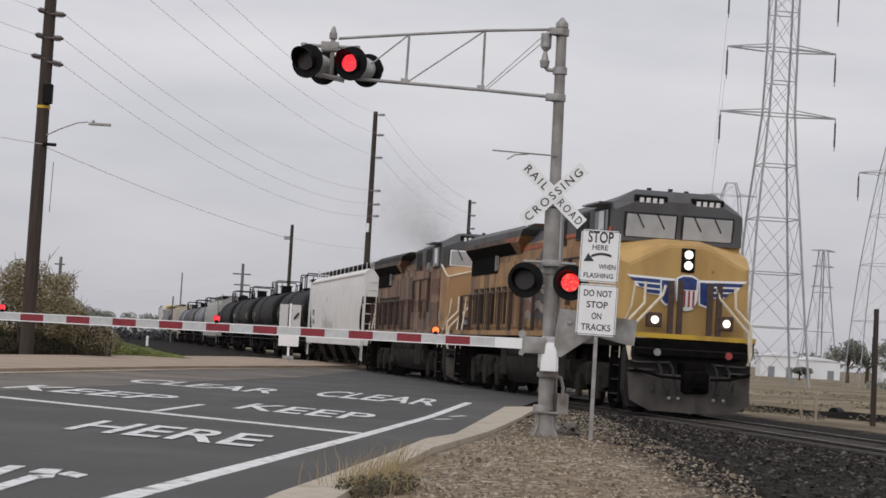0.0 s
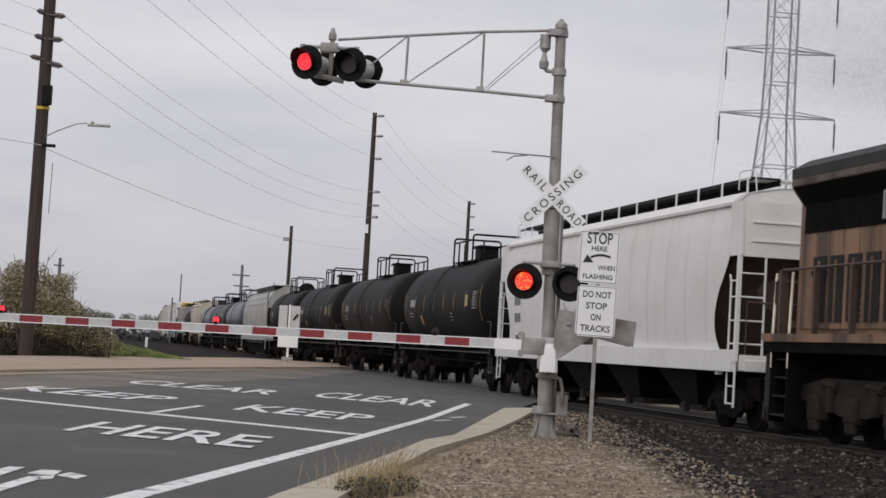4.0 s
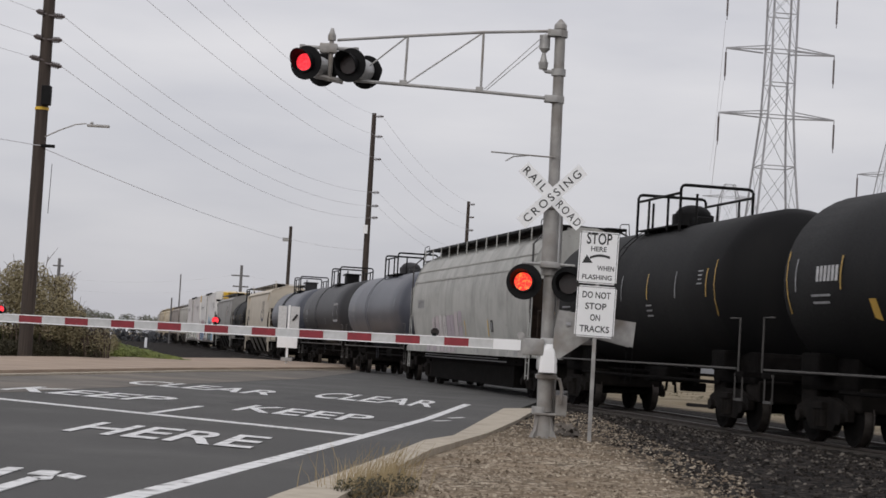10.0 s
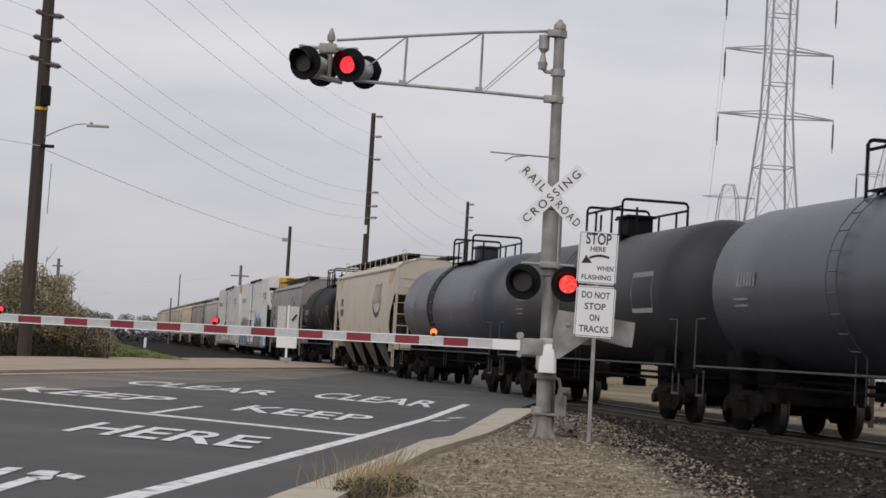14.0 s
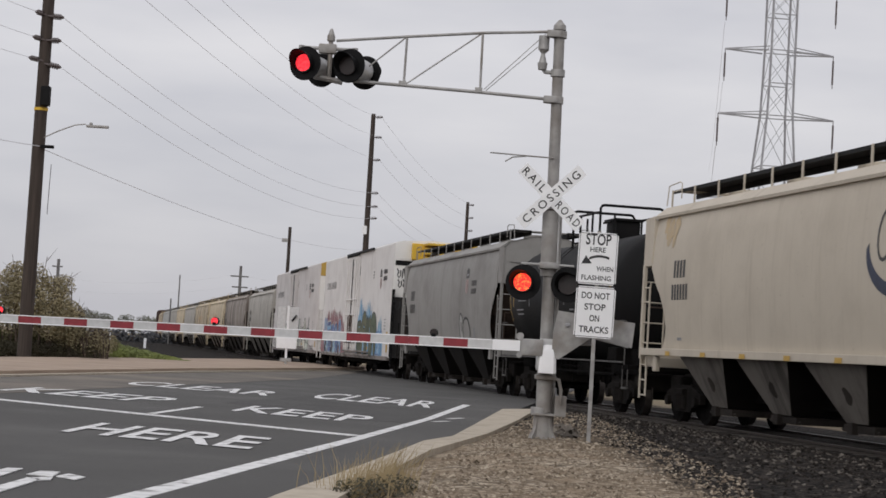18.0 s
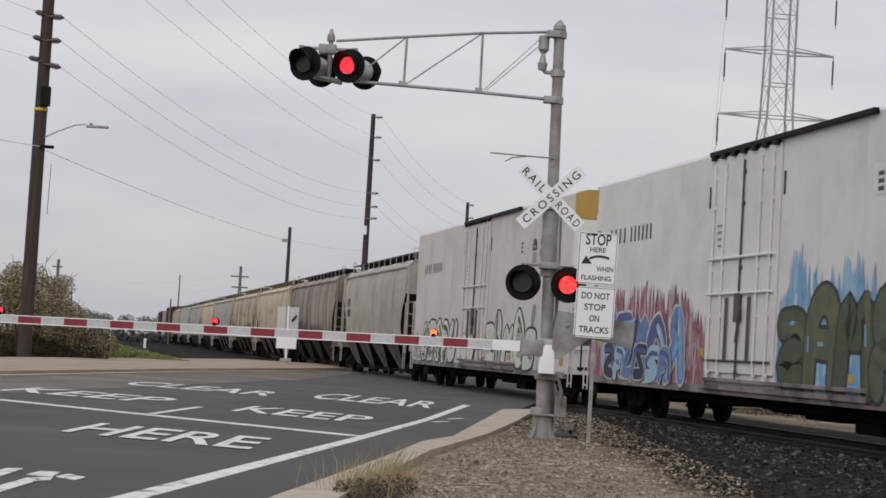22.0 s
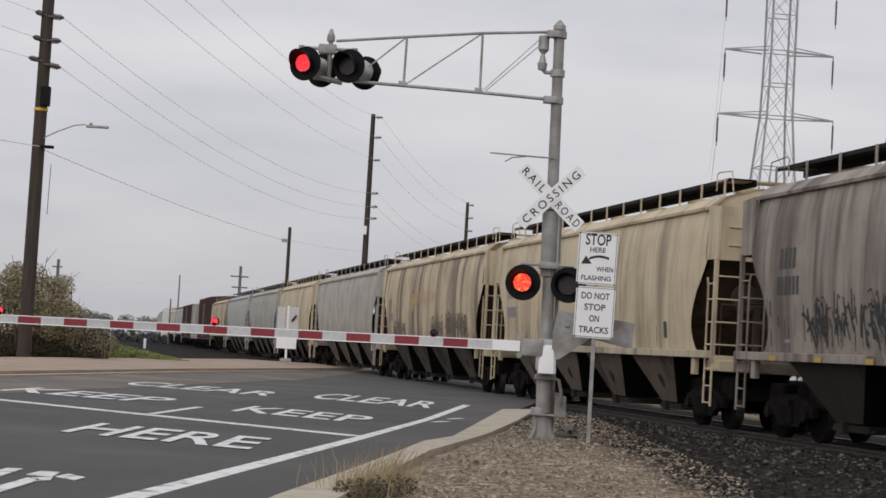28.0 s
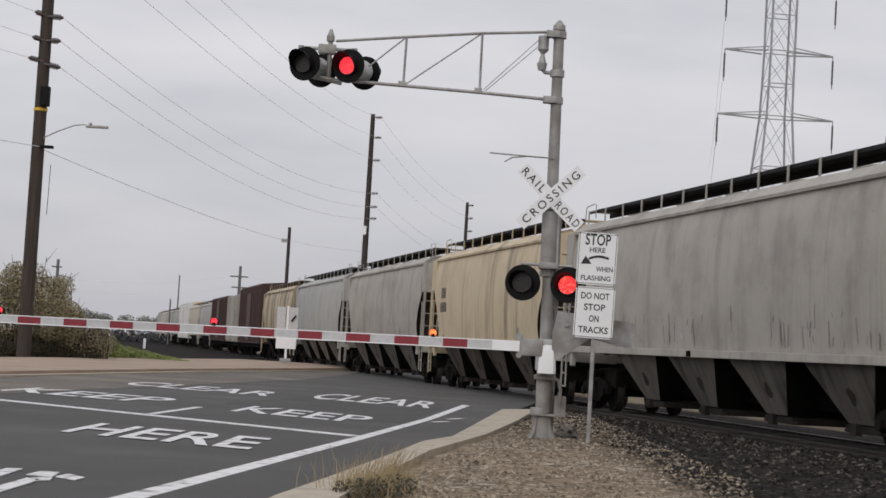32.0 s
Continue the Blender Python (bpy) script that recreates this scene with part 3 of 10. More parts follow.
for x, ph in ((-2.14, 0), (-1.50, 1)):
    m = lamp_unit(mast, x, MY - 0.30, 5.270, 0.82, -1, -24)
    lens(mast, m @ Matrix.Translation((0, -0.045, 0)), 0.125, M["lampon"], ph)
    lamp_unit(mast, x + 0.22, MY + 0.22, 5.255, 0.82, 1, -24)
    bm = bmesh.new()
    rod(bm, (x + 0.05, MY - 0.20, 5.270), (x + 0.19, MY + 0.14, 5.260), 0.165, 18, 0.165)
    part("lamp_back", bm, M["alum"], mast, "pale lamp housing between two targets", True)
# bell
bm = bmesh.new()
pipe(bm, [(MX - 0.04, MY, 5.38), (1.36, MY, 5.39), (1.30, MY, 5.46)], 0.03, 8)
rod(bm, (1.315, MY, 5.42), (1.315, MY, 5.52), 0.06, 12, 0.075)
rod(bm, (1.315, MY, 5.52), (1.315, MY, 5.66), 0.06, 12, 0.025)
rod(bm, (1.315, MY, 5.66), (1.32, MY, 5.72), 0.03, 12, 0.08)
rod(bm, (1.32, MY, 5.72), (1.32, MY, 5.92), 0.08, 14)
part("bell", bm, M["galv"], mast, "grey crossing bell", True)
# antenna wires
bm = bmesh.new()
pipe(bm, [(MX - 0.02, MY - 0.1, 4.12), (1.2, MY - 0.1, 4.13), (0.62, MY - 0.1, 4.15)], 0.011, 6)
pipe(bm, [(1.15, MY - 0.1, 4.125), (0.95, MY - 0.1, 4.10), (0.84, MY - 0.1, 4.03)], 0.010, 6)
part("bracket_arm", bm, M["galv"], mast)
# crossbuck
cb_y = MY - 0.17
for ang, texts, dy in ((-43, (("RAIL", -0.35, 0.42), ("ROAD", 0.35, 0.44)), 0.0), (44, (("CROSSING", 0.0, 1.06),), -0.012)):
    m = Matrix.Translation((MX - 0.035, cb_y + dy, 3.545)) @ Matrix.Rotation(radians(90), 4, "X") @ Matrix.Rotation(radians(ang), 4, "Z")
    bm = bmesh.new()
    box(bm, 0, 0, 0, 1.20, 0.195, 0.006)
    bmesh.ops.transform(bm, matrix=m, verts=bm.verts)
    blade = part("crossbuck_blade", bm, M["signwhite"], mast, "white crossbuck blade")
    for text, at, wide in texts:
        bm = fit_words(text, wide, 0.118, 0.004, 0.0, 1.35)
        bmesh.ops.transform(bm, matrix=m @ Matrix.Translation((at, 0, 0.0065)), verts=bm.verts)
        part("lettering", bm, M["signblack"], blade, "black capital letters")
# grey sleeve, lower lamps on their crossarm
bm = bmesh.new()
rod(bm, (MX - 0.01, MY, 2.40), (MX - 0.02, MY, 3.35), 0.118, 18)
part("sleeve", bm, M["mastgrey"], mast, "weathered grey sleeve", True)
bm = bmesh.new()
rod(bm, (1.16, MY - 0.1, 2.56), (1.93, MY - 0.1, 2.555), 0.022, 8)
for x in (1.21, 1.86):
    rod(bm, (x, MY - 0.1, 2.56), (x, MY - 0.12, 2.42), 0.03, 8)
box(bm, MX - 0.01, MY - 0.05, 2.55, 0.28, 0.3, 0.09, 0.015)
part("lamp_crossarm", bm, M["galv"], mast, "", True)
for x, ph in ((1.20, 0), (1.86, 1)):
    m = lamp_unit(mast, x, MY - 0.15, 2.285, 0.86, -1, -14)
    lens(mast, m @ Matrix.Translation((0, -0.045, 0)), 0.13, M["lampamber" if x < MX else "lampwarm"], ph)
# gate mechanism
bm = bmesh.new()
box(bm, MX + 0.01, MY - 0.2, 1.20, 0.27, 0.3, 0.36, 0.04)
prism(bm, [(-0.13, 0), (0.13, 0), (0.09, 0.11), (-0.09, 0.11)], Matrix.Translation((MX + 0.01, MY - 0.06, 1.375)) @ Matrix.Rotation(radians(90), 4, "X"), 0.28)
part("gate_machine", bm, M["alum"], mast, "light grey gate machine housing", True)
bm = bmesh.new()
loft(bm, [[(MX + 0.03 + a * w, MY - 0.30 + b * w * 0.9, z) for a, b in ((-1, -0.7), (-0.7, -1), (0.7, -1), (1, -0.7), (1, 1), (-1, 1))] for z, w in ((0.99, 0.125), (1.03, 0.128), (1.28, 0.112), (1.36, 0.095), (1.40, 0.055))])
part("machine_cover", bm, M["signwhite"], mast, "tapered white machine cover", True)
bm = bmesh.new()
box(bm, 1.36, MY - 0.38, 1.35, 0.34, 0.05, 0.24, 0.02)
rod(bm, (1.19, MY - 0.42, 1.50), (1.19, MY - 0.34, 1.50), 0.055, 12)
rod(bm, (1.19, MY - 0.42, 1.23), (1.19, MY - 0.34, 1.23), 0.04, 12)
rod(bm, (1.19, MY - 0.38, 1.22), (1.19, MY - 0.38, 1.50), 0.03, 8)
part("arm_bracket", bm, M["galv"], mast, "bolted gate arm bracket", True)
for dy in (-0.36, 0.16):
    bm = bmesh.new()
    prism(bm, [(1.66, 1.22), (1.76, 1.20), (2.22, 1.54), (2.80, 1.42), (2.83, 1.78), (1.72, 1.90), (1.66, 1.60)],
          Matrix.Translation((0, MY + dy, 0)) @ Matrix.Rotation(radians(90), 4, "X"), 0.03)
    part("counterweight_arm", bm, M["galv"], mast, "galvanised counterweight plate")
bm = bmesh.new()
box(bm, 2.0, MY - 0.1, 1.50, 0.5, 0.38, 0.16, 0.03)
box(bm, 1.86, MY - 0.41, 1.70, 0.07, 0.03, 0.05, 0.01)
part("counterweight", bm, M["tower"], mast, "dull grey counterweight", True)
bm = bmesh.new()
box(bm, MX + 0.03, MY - 0.02, 0.93, 0.30, 0.34, 0.07, 0.02)
rod(bm, (MX + 0.03, MY, 0.42), (MX + 0.02, MY, 1.0), 0.112, 16)
box(bm, MX + 0.27, MY + 0.05, 0.52, 0.17, 0.2, 0.30, 0.02)
pipe(bm, [(MX + 0.14, MY - 0.14, 0.92), (MX + 0.22, MY - 0.14, 0.90), (MX + 0.26, MY - 0.12, 0.76), (MX + 0.26, MY - 0.1, 0.55)], 0.026, 8)
rod(bm, (MX + 0.17, MY + 0.1, 0.05), (MX + 0.13, MY + 0.1, 3.3), 0.028, 8)
part("junction_box", bm, M["mastgrey"], mast, "cable box and conduit", True)
# pale conduit up the mast
bm = bmesh.new()
rod(bm, (MX + 0.11, MY - 0.02, 2.3), (MX + 0.10, MY - 0.02, 3.4), 0.022, 8)
part("conduit", bm, M["alum"], mast)

# gate arm: red and white bands on a tapered bar
PIVOT = Matrix.Translation((1.2, MY - 0.39, 0))
gate = thing("gate_arm", "lowered crossing gate arm with red and white bands", "gate arm", PIVOT @ Matrix.Rotation(radians(-8), 4, "Z") @ PIVOT.inverted())


def arm_z(x):
    return 1.362 - 0.0042 * (1.2 - x)


def arm_half(x):
    return 0.056 + 0.0012 * (x + 7)


edges = [1.20, 0.80] + [0.80 - 0.3555 * (i + 1) for i in range(28)]
for i, (x1, x0) in enumerate(zip(edges, edges[1:])):
    bm = bmesh.new()
    rings = []
    for x in (x0 + 0.001, x1 - 0.001):
        h = arm_half(x) * (1.0 if i else 1.15)
        rings.append([(x, MY - 0.42, arm_z(x) - h), (x, MY - 0.36, arm_z(x) - h), (x, MY - 0.36, arm_z(x) + h), (x, MY - 0.42, arm_z(x) + h)])
    loft(bm, rings)
    red = i > 1 and i % 2 == 0
    part("red_band" if red else "white_band", bm, M["red"] if red else (M["signwhite"] if i == 0 else M["armwhite"]), gate, "red reflective band" if red else "greyish white reflective band")
bm = bmesh.new()
for z, k in ((1, 1), (-1, 1)):
    for x0, x1 in ((-9.0, 0.79),):
        loft(bm, [[(x, MY - 0.425, arm_z(x) + z * arm_half(x) + dz) for dz in (-0.007, 0.007)] + [(x, MY - 0.35, arm_z(x) + z * arm_half(x) + dz) for dz in (0.007, -0.007)] for x in (x0, x1)])
part("arm_edging", bm, M["signwhite"], gate, "white edge strip")
for x, mt, ph in ((-0.06, M["lamporange"], 3), (-3.31, M["lampon"], 2), (-6.60, M["lampon"], 2)):
    bm = bmesh.new()
    box(bm, x, MY - 0.38, arm_z(x) + arm_half(x) + 0.025, 0.06, 0.1, 0.05, 0.008)
    rod(bm, (x, MY - 0.40, arm_z(x) + 0.125), (x, MY - 0.34, arm_z(x) + 0.125), 0.058, 16)
    lamp = part("arm_lamp", bm, M["black"], gate, "small gate arm lamp", True)
    lens(lamp, Matrix.Translation((x, MY - 0.412, arm_z(x) + 0.125)), 0.050, mt, ph)

# ---------------------------------------------------------------- stop signs on their post
sign = thing("stop_sign_post", "two white regulatory signs on a thin steel post", "traffic sign")
SY = 26.2
bm = bmesh.new()
box(bm, 2.215, SY + 0.03, 1.5, 0.055, 0.035, 3.1, 0.006)
part("post", bm, M["galv"], sign, "thin galvanised steel post")
for z0, z1, lines in ((2.285, 3.025, [("STOP", 0.20, 0.27, 0.36), ("HERE", 0.085, 0.125, 0.22), ("WHEN", 0.085, -0.145, 0.24), ("FLASHING", 0.085, -0.275, 0.42)]),
                      (1.53, 2.255, [("DO NOT", 0.115, 0.235, 0.40), ("STOP", 0.115, 0.075, 0.30), ("ON", 0.115, -0.085, 0.14), ("TRACKS", 0.115, -0.245, 0.42)])):
    zc = (z0 + z1) / 2
    up = Matrix.Translation((2.205, SY, zc)) @ Matrix.Rotation(radians(90), 4, "X") @ Matrix.Rotation(radians(-1.0), 4, "Z")
    bm = bmesh.new()
    box(bm, 0, 0, 0, 0.56, z1 - z0, 0.004, 0, up)
    es = [e for e in bm.edges if abs((e.verts[0].co - e.verts[1].co).y) > 0.003]
    bmesh.ops.bevel(bm, geom=es, offset=0.03, segments=3, affect="EDGES")
    panel = part("sign_panel", bm, M["signwhite"], sign, "white rounded sign panel")
    bm = bmesh.new()
    w, h, k = 0.262, (z1 - z0) / 2 - 0.017, 0.007
    for x, y, sx, sy in ((0, h, 2 * w, k), (0, -h, 2 * w, k), (w, 0, k, 2 * h), (-w, 0, k, 2 * h)):
        box(bm, x, y, 0.003, sx, sy, 0.002, 0, up)
    part("border", bm, M["signblack"], panel, "thin black border")
    for text, hh, yy, ww in lines:
        bm = fit_words(text, ww, hh * 0.82, 0.018)
        xo = {"WHEN": 0.115}.get(text, 0.0)
        bmesh.ops.transform(bm, matrix=up @ Matrix.Translation((xo, yy, 0.0035)), verts=bm.verts)
        part("lettering", bm, M["signblack"], panel, "black capital letters")
    if len(lines[0][0]) == 4:
        bm = bmesh.new()
        pts = [(0.165 - 0.285 * t, 0.012 + 0.036 * math.sin(math.pi * t * 0.75) - 0.045 * t * t) for t in [i / 8 for i in range(9)]]
        loft(bm, [[up @ Vector((x, y - 0.017, 0.003)), up @ Vector((x, y + 0.017, 0.003)), up @ Vector((x, y + 0.017, 0.005)), up @ Vector((x, y - 0.017, 0.005))] for x, y in pts])
        prism(bm, [(-0.225, -0.085), (-0.165, 0.035), (-0.075, -0.075)], up @ Matrix.Translation((0, 0, 0.003)), 0.002)
        part("arrow", bm, M["signblack"], panel, "curved black arrow")


# ---------------------------------------------------------------- rail vehicles: materials
def paint(name, a, dirt, rough=0.5, streak=True, lo=0.5, hi=0.72, scale=1.3, spec=0.35, vary=0.0):
    return mat(name, a, tuple(c * 0.84 for c in a), rough, grain=1.2, stretch=(1, 1, 0.35), low=0.3, high=0.7, fine=25, bump=0.06,
               grime=dirt, grime_scale=scale, grime_low=lo, grime_high=hi, spec=spec, vary=vary) if not streak else \
        mat(name, a, tuple(c * 0.84 for c in a), rough, grain=1.5, stretch=(1.5, 0.4, 0.22), low=0.3, high=0.7, fine=25, bump=0.06,
            grime=dirt, grime_scale=scale * 1.0, grime_low=lo, grime_high=hi, spec=spec, vary=vary)


M["loco_yellow"] = paint("loco_yellow", (0.56, 0.36, 0.135), (0.32, 0.18, 0.065), 0.45, False, 0.5, 0.9)
M["loco_tan"] = paint("faded_loco_tan", (0.42, 0.25, 0.125), (0.22, 0.12, 0.06), 0.5, False, 0.48, 0.8)
M["loco_grey"] = paint("loco_grey", (0.10, 0.10, 0.105), (0.065, 0.058, 0.055), 0.6, False)
M["loco_red"] = paint("loco_red_stripe", (0.46, 0.10, 0.04), (0.2, 0.06, 0.04), 0.55, False)
M["smut"] = paint("smutty_cab_paint", (0.13, 0.10, 0.085), (0.04, 0.033, 0.03), 0.65, True, 0.42, 0.66)
M["soot"] = paint("sooty_black", (0.03, 0.028, 0.028), (0.018, 0.017, 0.017), 0.7, False)
# albedo near black, so the shade beneath the cars is in the colour
M["under"] = mat("underframe_black", (0.010, 0.009, 0.0085), (0.005, 0.0045, 0.0045), 0.95, spec=0.05, grain=4, bump=0.3)
M["locotruck"] = mat("dusty_loco_running_gear", (0.036, 0.030, 0.026), (0.016, 0.0135, 0.012), 0.9, spec=0.2, grain=2, bump=0.3)
M["pilotgrey"] = mat("grimy_pilot_steel", (0.036, 0.033, 0.032), (0.018, 0.017, 0.016), 0.8, spec=0.25, grain=2, bump=0.3)
M["stepgrey"] = mat("worn_step_steel", (0.085, 0.08, 0.076), (0.05, 0.047, 0.045), 0.7, grain=5)
M["ploughgrey"] = mat("dusty_plough_steel", (0.085, 0.075, 0.068), (0.045, 0.040, 0.037), 0.8, spec=0.25, grain=2, bump=0.3)
M["tread"] = mat("wheel_steel", (0.10, 0.088, 0.08), (0.05, 0.042, 0.038), 0.5, 0.6, grain=5)
M["truckgrey"] = mat("dusty_truck_casting", (0.018, 0.0155, 0.014), (0.008, 0.007, 0.0065), 0.95, spec=0.1, grain=3, bump=0.3)
M["tankblack"] = paint("tank_black", (0.0068, 0.0068, 0.0074), (0.011, 0.0102, 0.010), 0.62, False, 0.5, 0.8, spec=0.13)
M["tankgrey"] = paint("tank_charcoal", (0.028, 0.028, 0.032), (0.018, 0.018, 0.02), 0.5, False, 0.5, 0.8)
M["tankblue"] = paint("tank_slate_blue", (0.052, 0.057, 0.078), (0.037, 0.039, 0.050), 0.40, False, 0.5, 0.8, spec=0.62)
M["ruststreak"] = paint("rust_streak", (0.23, 0.165, 0.105), (0.12, 0.088, 0.062), 0.7, True, 0.45, 0.7)
M["grimedull"] = paint("brown_door_grime", (0.47, 0.41, 0.39), (0.27, 0.22, 0.20), 0.65, False, 0.4, 0.75, 1.6)
M["boxsill"] = paint("grimy_sill", (0.27, 0.24, 0.225), (0.09, 0.078, 0.07), 0.6, True, 0.42, 0.66)
M["boxbrown"] = paint("boxcar_brown", (0.075, 0.038, 0.034), (0.045, 0.028, 0.025), 0.6, True)
# near-black that puts the bays' shade into their colour
M["baydark"] = paint("hopper_bay_shade", (0.014, 0.012, 0.011), (0.008, 0.007, 0.0065), 0.8, True, 0.4, 0.7, spec=0.15)
M["baybrown"] = paint("hopper_bay_soot", (0.048, 0.040, 0.034), (0.020, 0.017, 0.015), 0.8, True, 0.45, 0.75, spec=0.15)
# stands for the unlit inside of vents and side windows
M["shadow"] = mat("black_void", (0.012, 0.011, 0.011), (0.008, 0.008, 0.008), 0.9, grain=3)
# pale base colour carries the windscreen's bright reflection
M["glass"] = mat("cab_glass", (0.50, 0.51, 0.53), (0.40, 0.41, 0.43), 0.06, 0.0, grain=3, bump=0, coat=1.0)
M["darkglass"] = mat("dark_cab_glass", (0.02, 0.022, 0.024), (0.015, 0.016, 0.017), 0.08, grain=3, bump=0)
M["rubber"] = mat("black_rubber", (0.015, 0.015, 0.016), None, 0.7, grain=8)
M["headlight"] = mat("lit_headlight", (1.0, 0.90, 0.70), (1.0, 0.92, 0.76), 0.3, grain=3, bump=0, glow=1.5)
M["deadlight"] = mat("unlit_headlight", (0.5, 0.5, 0.5), (0.3, 0.3, 0.3), 0.15, 0.3, grain=9, bump=0)
M["railcream"] = mat("cream_handrail", (0.80, 0.72, 0.56), (0.66, 0.58, 0.44), 0.5, grain=8)
M["railbrown"] = mat("brown_handrail", (0.085, 0.05, 0.036), (0.05, 0.03, 0.024), 0.6, grain=8)
M["sillyellow"] = paint("sill_yellow", (0.62, 0.40, 0.05), (0.35, 0.22, 0.06), 0.5, False)
M["reflyellow"] = mat("yellow_reflector", (0.55, 0.34, 0.06), (0.45, 0.28, 0.05), 0.5, grain=10, bump=0)
M["brightyellow"] = paint("fresh_yellow", (0.72, 0.46, 0.05), (0.5, 0.33, 0.06), 0.5, False)
M["stencil"] = mat("pale_stencil", (0.30, 0.30, 0.31), (0.2, 0.2, 0.21), 0.6, grain=9, bump=0)
M["stencilwhite"] = mat("white_stencil", (0.55, 0.55, 0.56), (0.38, 0.38, 0.39), 0.6, grain=9, bump=0)
M["stencildark"] = mat("dark_stencil", (0.07, 0.065, 0.065), (0.04, 0.04, 0.04), 0.6, grain=9, bump=0)
M["sprayblack"] = mat("black_spray", (0.03, 0.03, 0.035), (0.02, 0.02, 0.022), 0.6, grain=9, bump=0)
M["spraywhite"] = mat("pale_spray", (0.55, 0.56, 0.52), (0.42, 0.44, 0.40), 0.6, grain=5, bump=0)
M["sprayblue"] = mat("blue_spray", (0.07, 0.10, 0.28), (0.05, 0.07, 0.2), 0.6, grain=5, bump=0)
M["spraysky"] = mat("sky_blue_spray", (0.20, 0.42, 0.62), (0.14, 0.3, 0.5), 0.6, grain=5, bump=0)
M["sprayred"] = mat("crimson_spray", (0.36, 0.12, 0.14), (0.26, 0.09, 0.11), 0.6, grain=5, bump=0)
M["spraygreen"] = mat("dark_green_spray", (0.07, 0.095, 0.05), (0.045, 0.06, 0.035), 0.6, grain=5, bump=0)
M["sprayolive"] = mat("olive_spray", (0.13, 0.14, 0.06), (0.08, 0.09, 0.05), 0.6, grain=3, bump=0)
M["spraysteel"] = mat("steel_blue_spray", (0.16, 0.25, 0.46), (0.10, 0.15, 0.36), 0.6, grain=3, bump=0)
M["spraypale"] = mat("cream_spray", (0.68, 0.66, 0.57), (0.58, 0.58, 0.51), 0.6, grain=3, bump=0)
M["spraymint"] = mat("mint_spray", (0.58, 0.615, 0.56), (0.50, 0.54, 0.49), 0.6, grain=3, bump=0)
M["spraymauve"] = mat("mauve_spray", (0.40, 0.30, 0.33), (0.30, 0.22, 0.25), 0.6, grain=3, bump=0)
M["spraypink"] = mat("faded_pink_spray", (0.42, 0.33, 0.36), (0.38, 0.31, 0.33), 0.6, grain=5, bump=0)
M["sprayblush"] = mat("blush_spray", (0.50, 0.445, 0.46), (0.44, 0.39, 0.405), 0.6, grain=5, bump=0)
M["spraychalk"] = mat("chalk_spray", (0.58, 0.555, 0.55), (0.50, 0.475, 0.47), 0.6, grain=5, bump=0)
M["spraylilac"] = mat("lilac_spray", (0.44, 0.385, 0.43), (0.39, 0.34, 0.38), 0.6, grain=5, bump=0)
M["sprayorange"] = mat("faded_orange_spray", (0.54, 0.30, 0.13), (0.48, 0.32, 0.18), 0.6, grain=5, bump=0)
M["emblemblue"] = mat("emblem_blue", (0.03, 0.06, 0.25), (0.02, 0.035, 0.13), 0.45, grain=8, bump=0)
M["emblemred"] = mat("emblem_red", (0.42, 0.06, 0.06), (0.34, 0.05, 0.05), 0.45, grain=8, bump=0)
M["flagred"] = mat("faded_flag_red", (0.27, 0.12, 0.09), (0.2, 0.1, 0.08), 0.6, grain=8, bump=0)
M["flagwhite"] = mat("faded_flag_white", (0.34, 0.30, 0.26), (0.26, 0.22, 0.19), 0.6, grain=8, bump=0)
M["flagblue"] = mat("faded_flag_blue", (0.085, 0.08, 0.085), (0.06, 0.06, 0.065), 0.6, grain=8, bump=0)



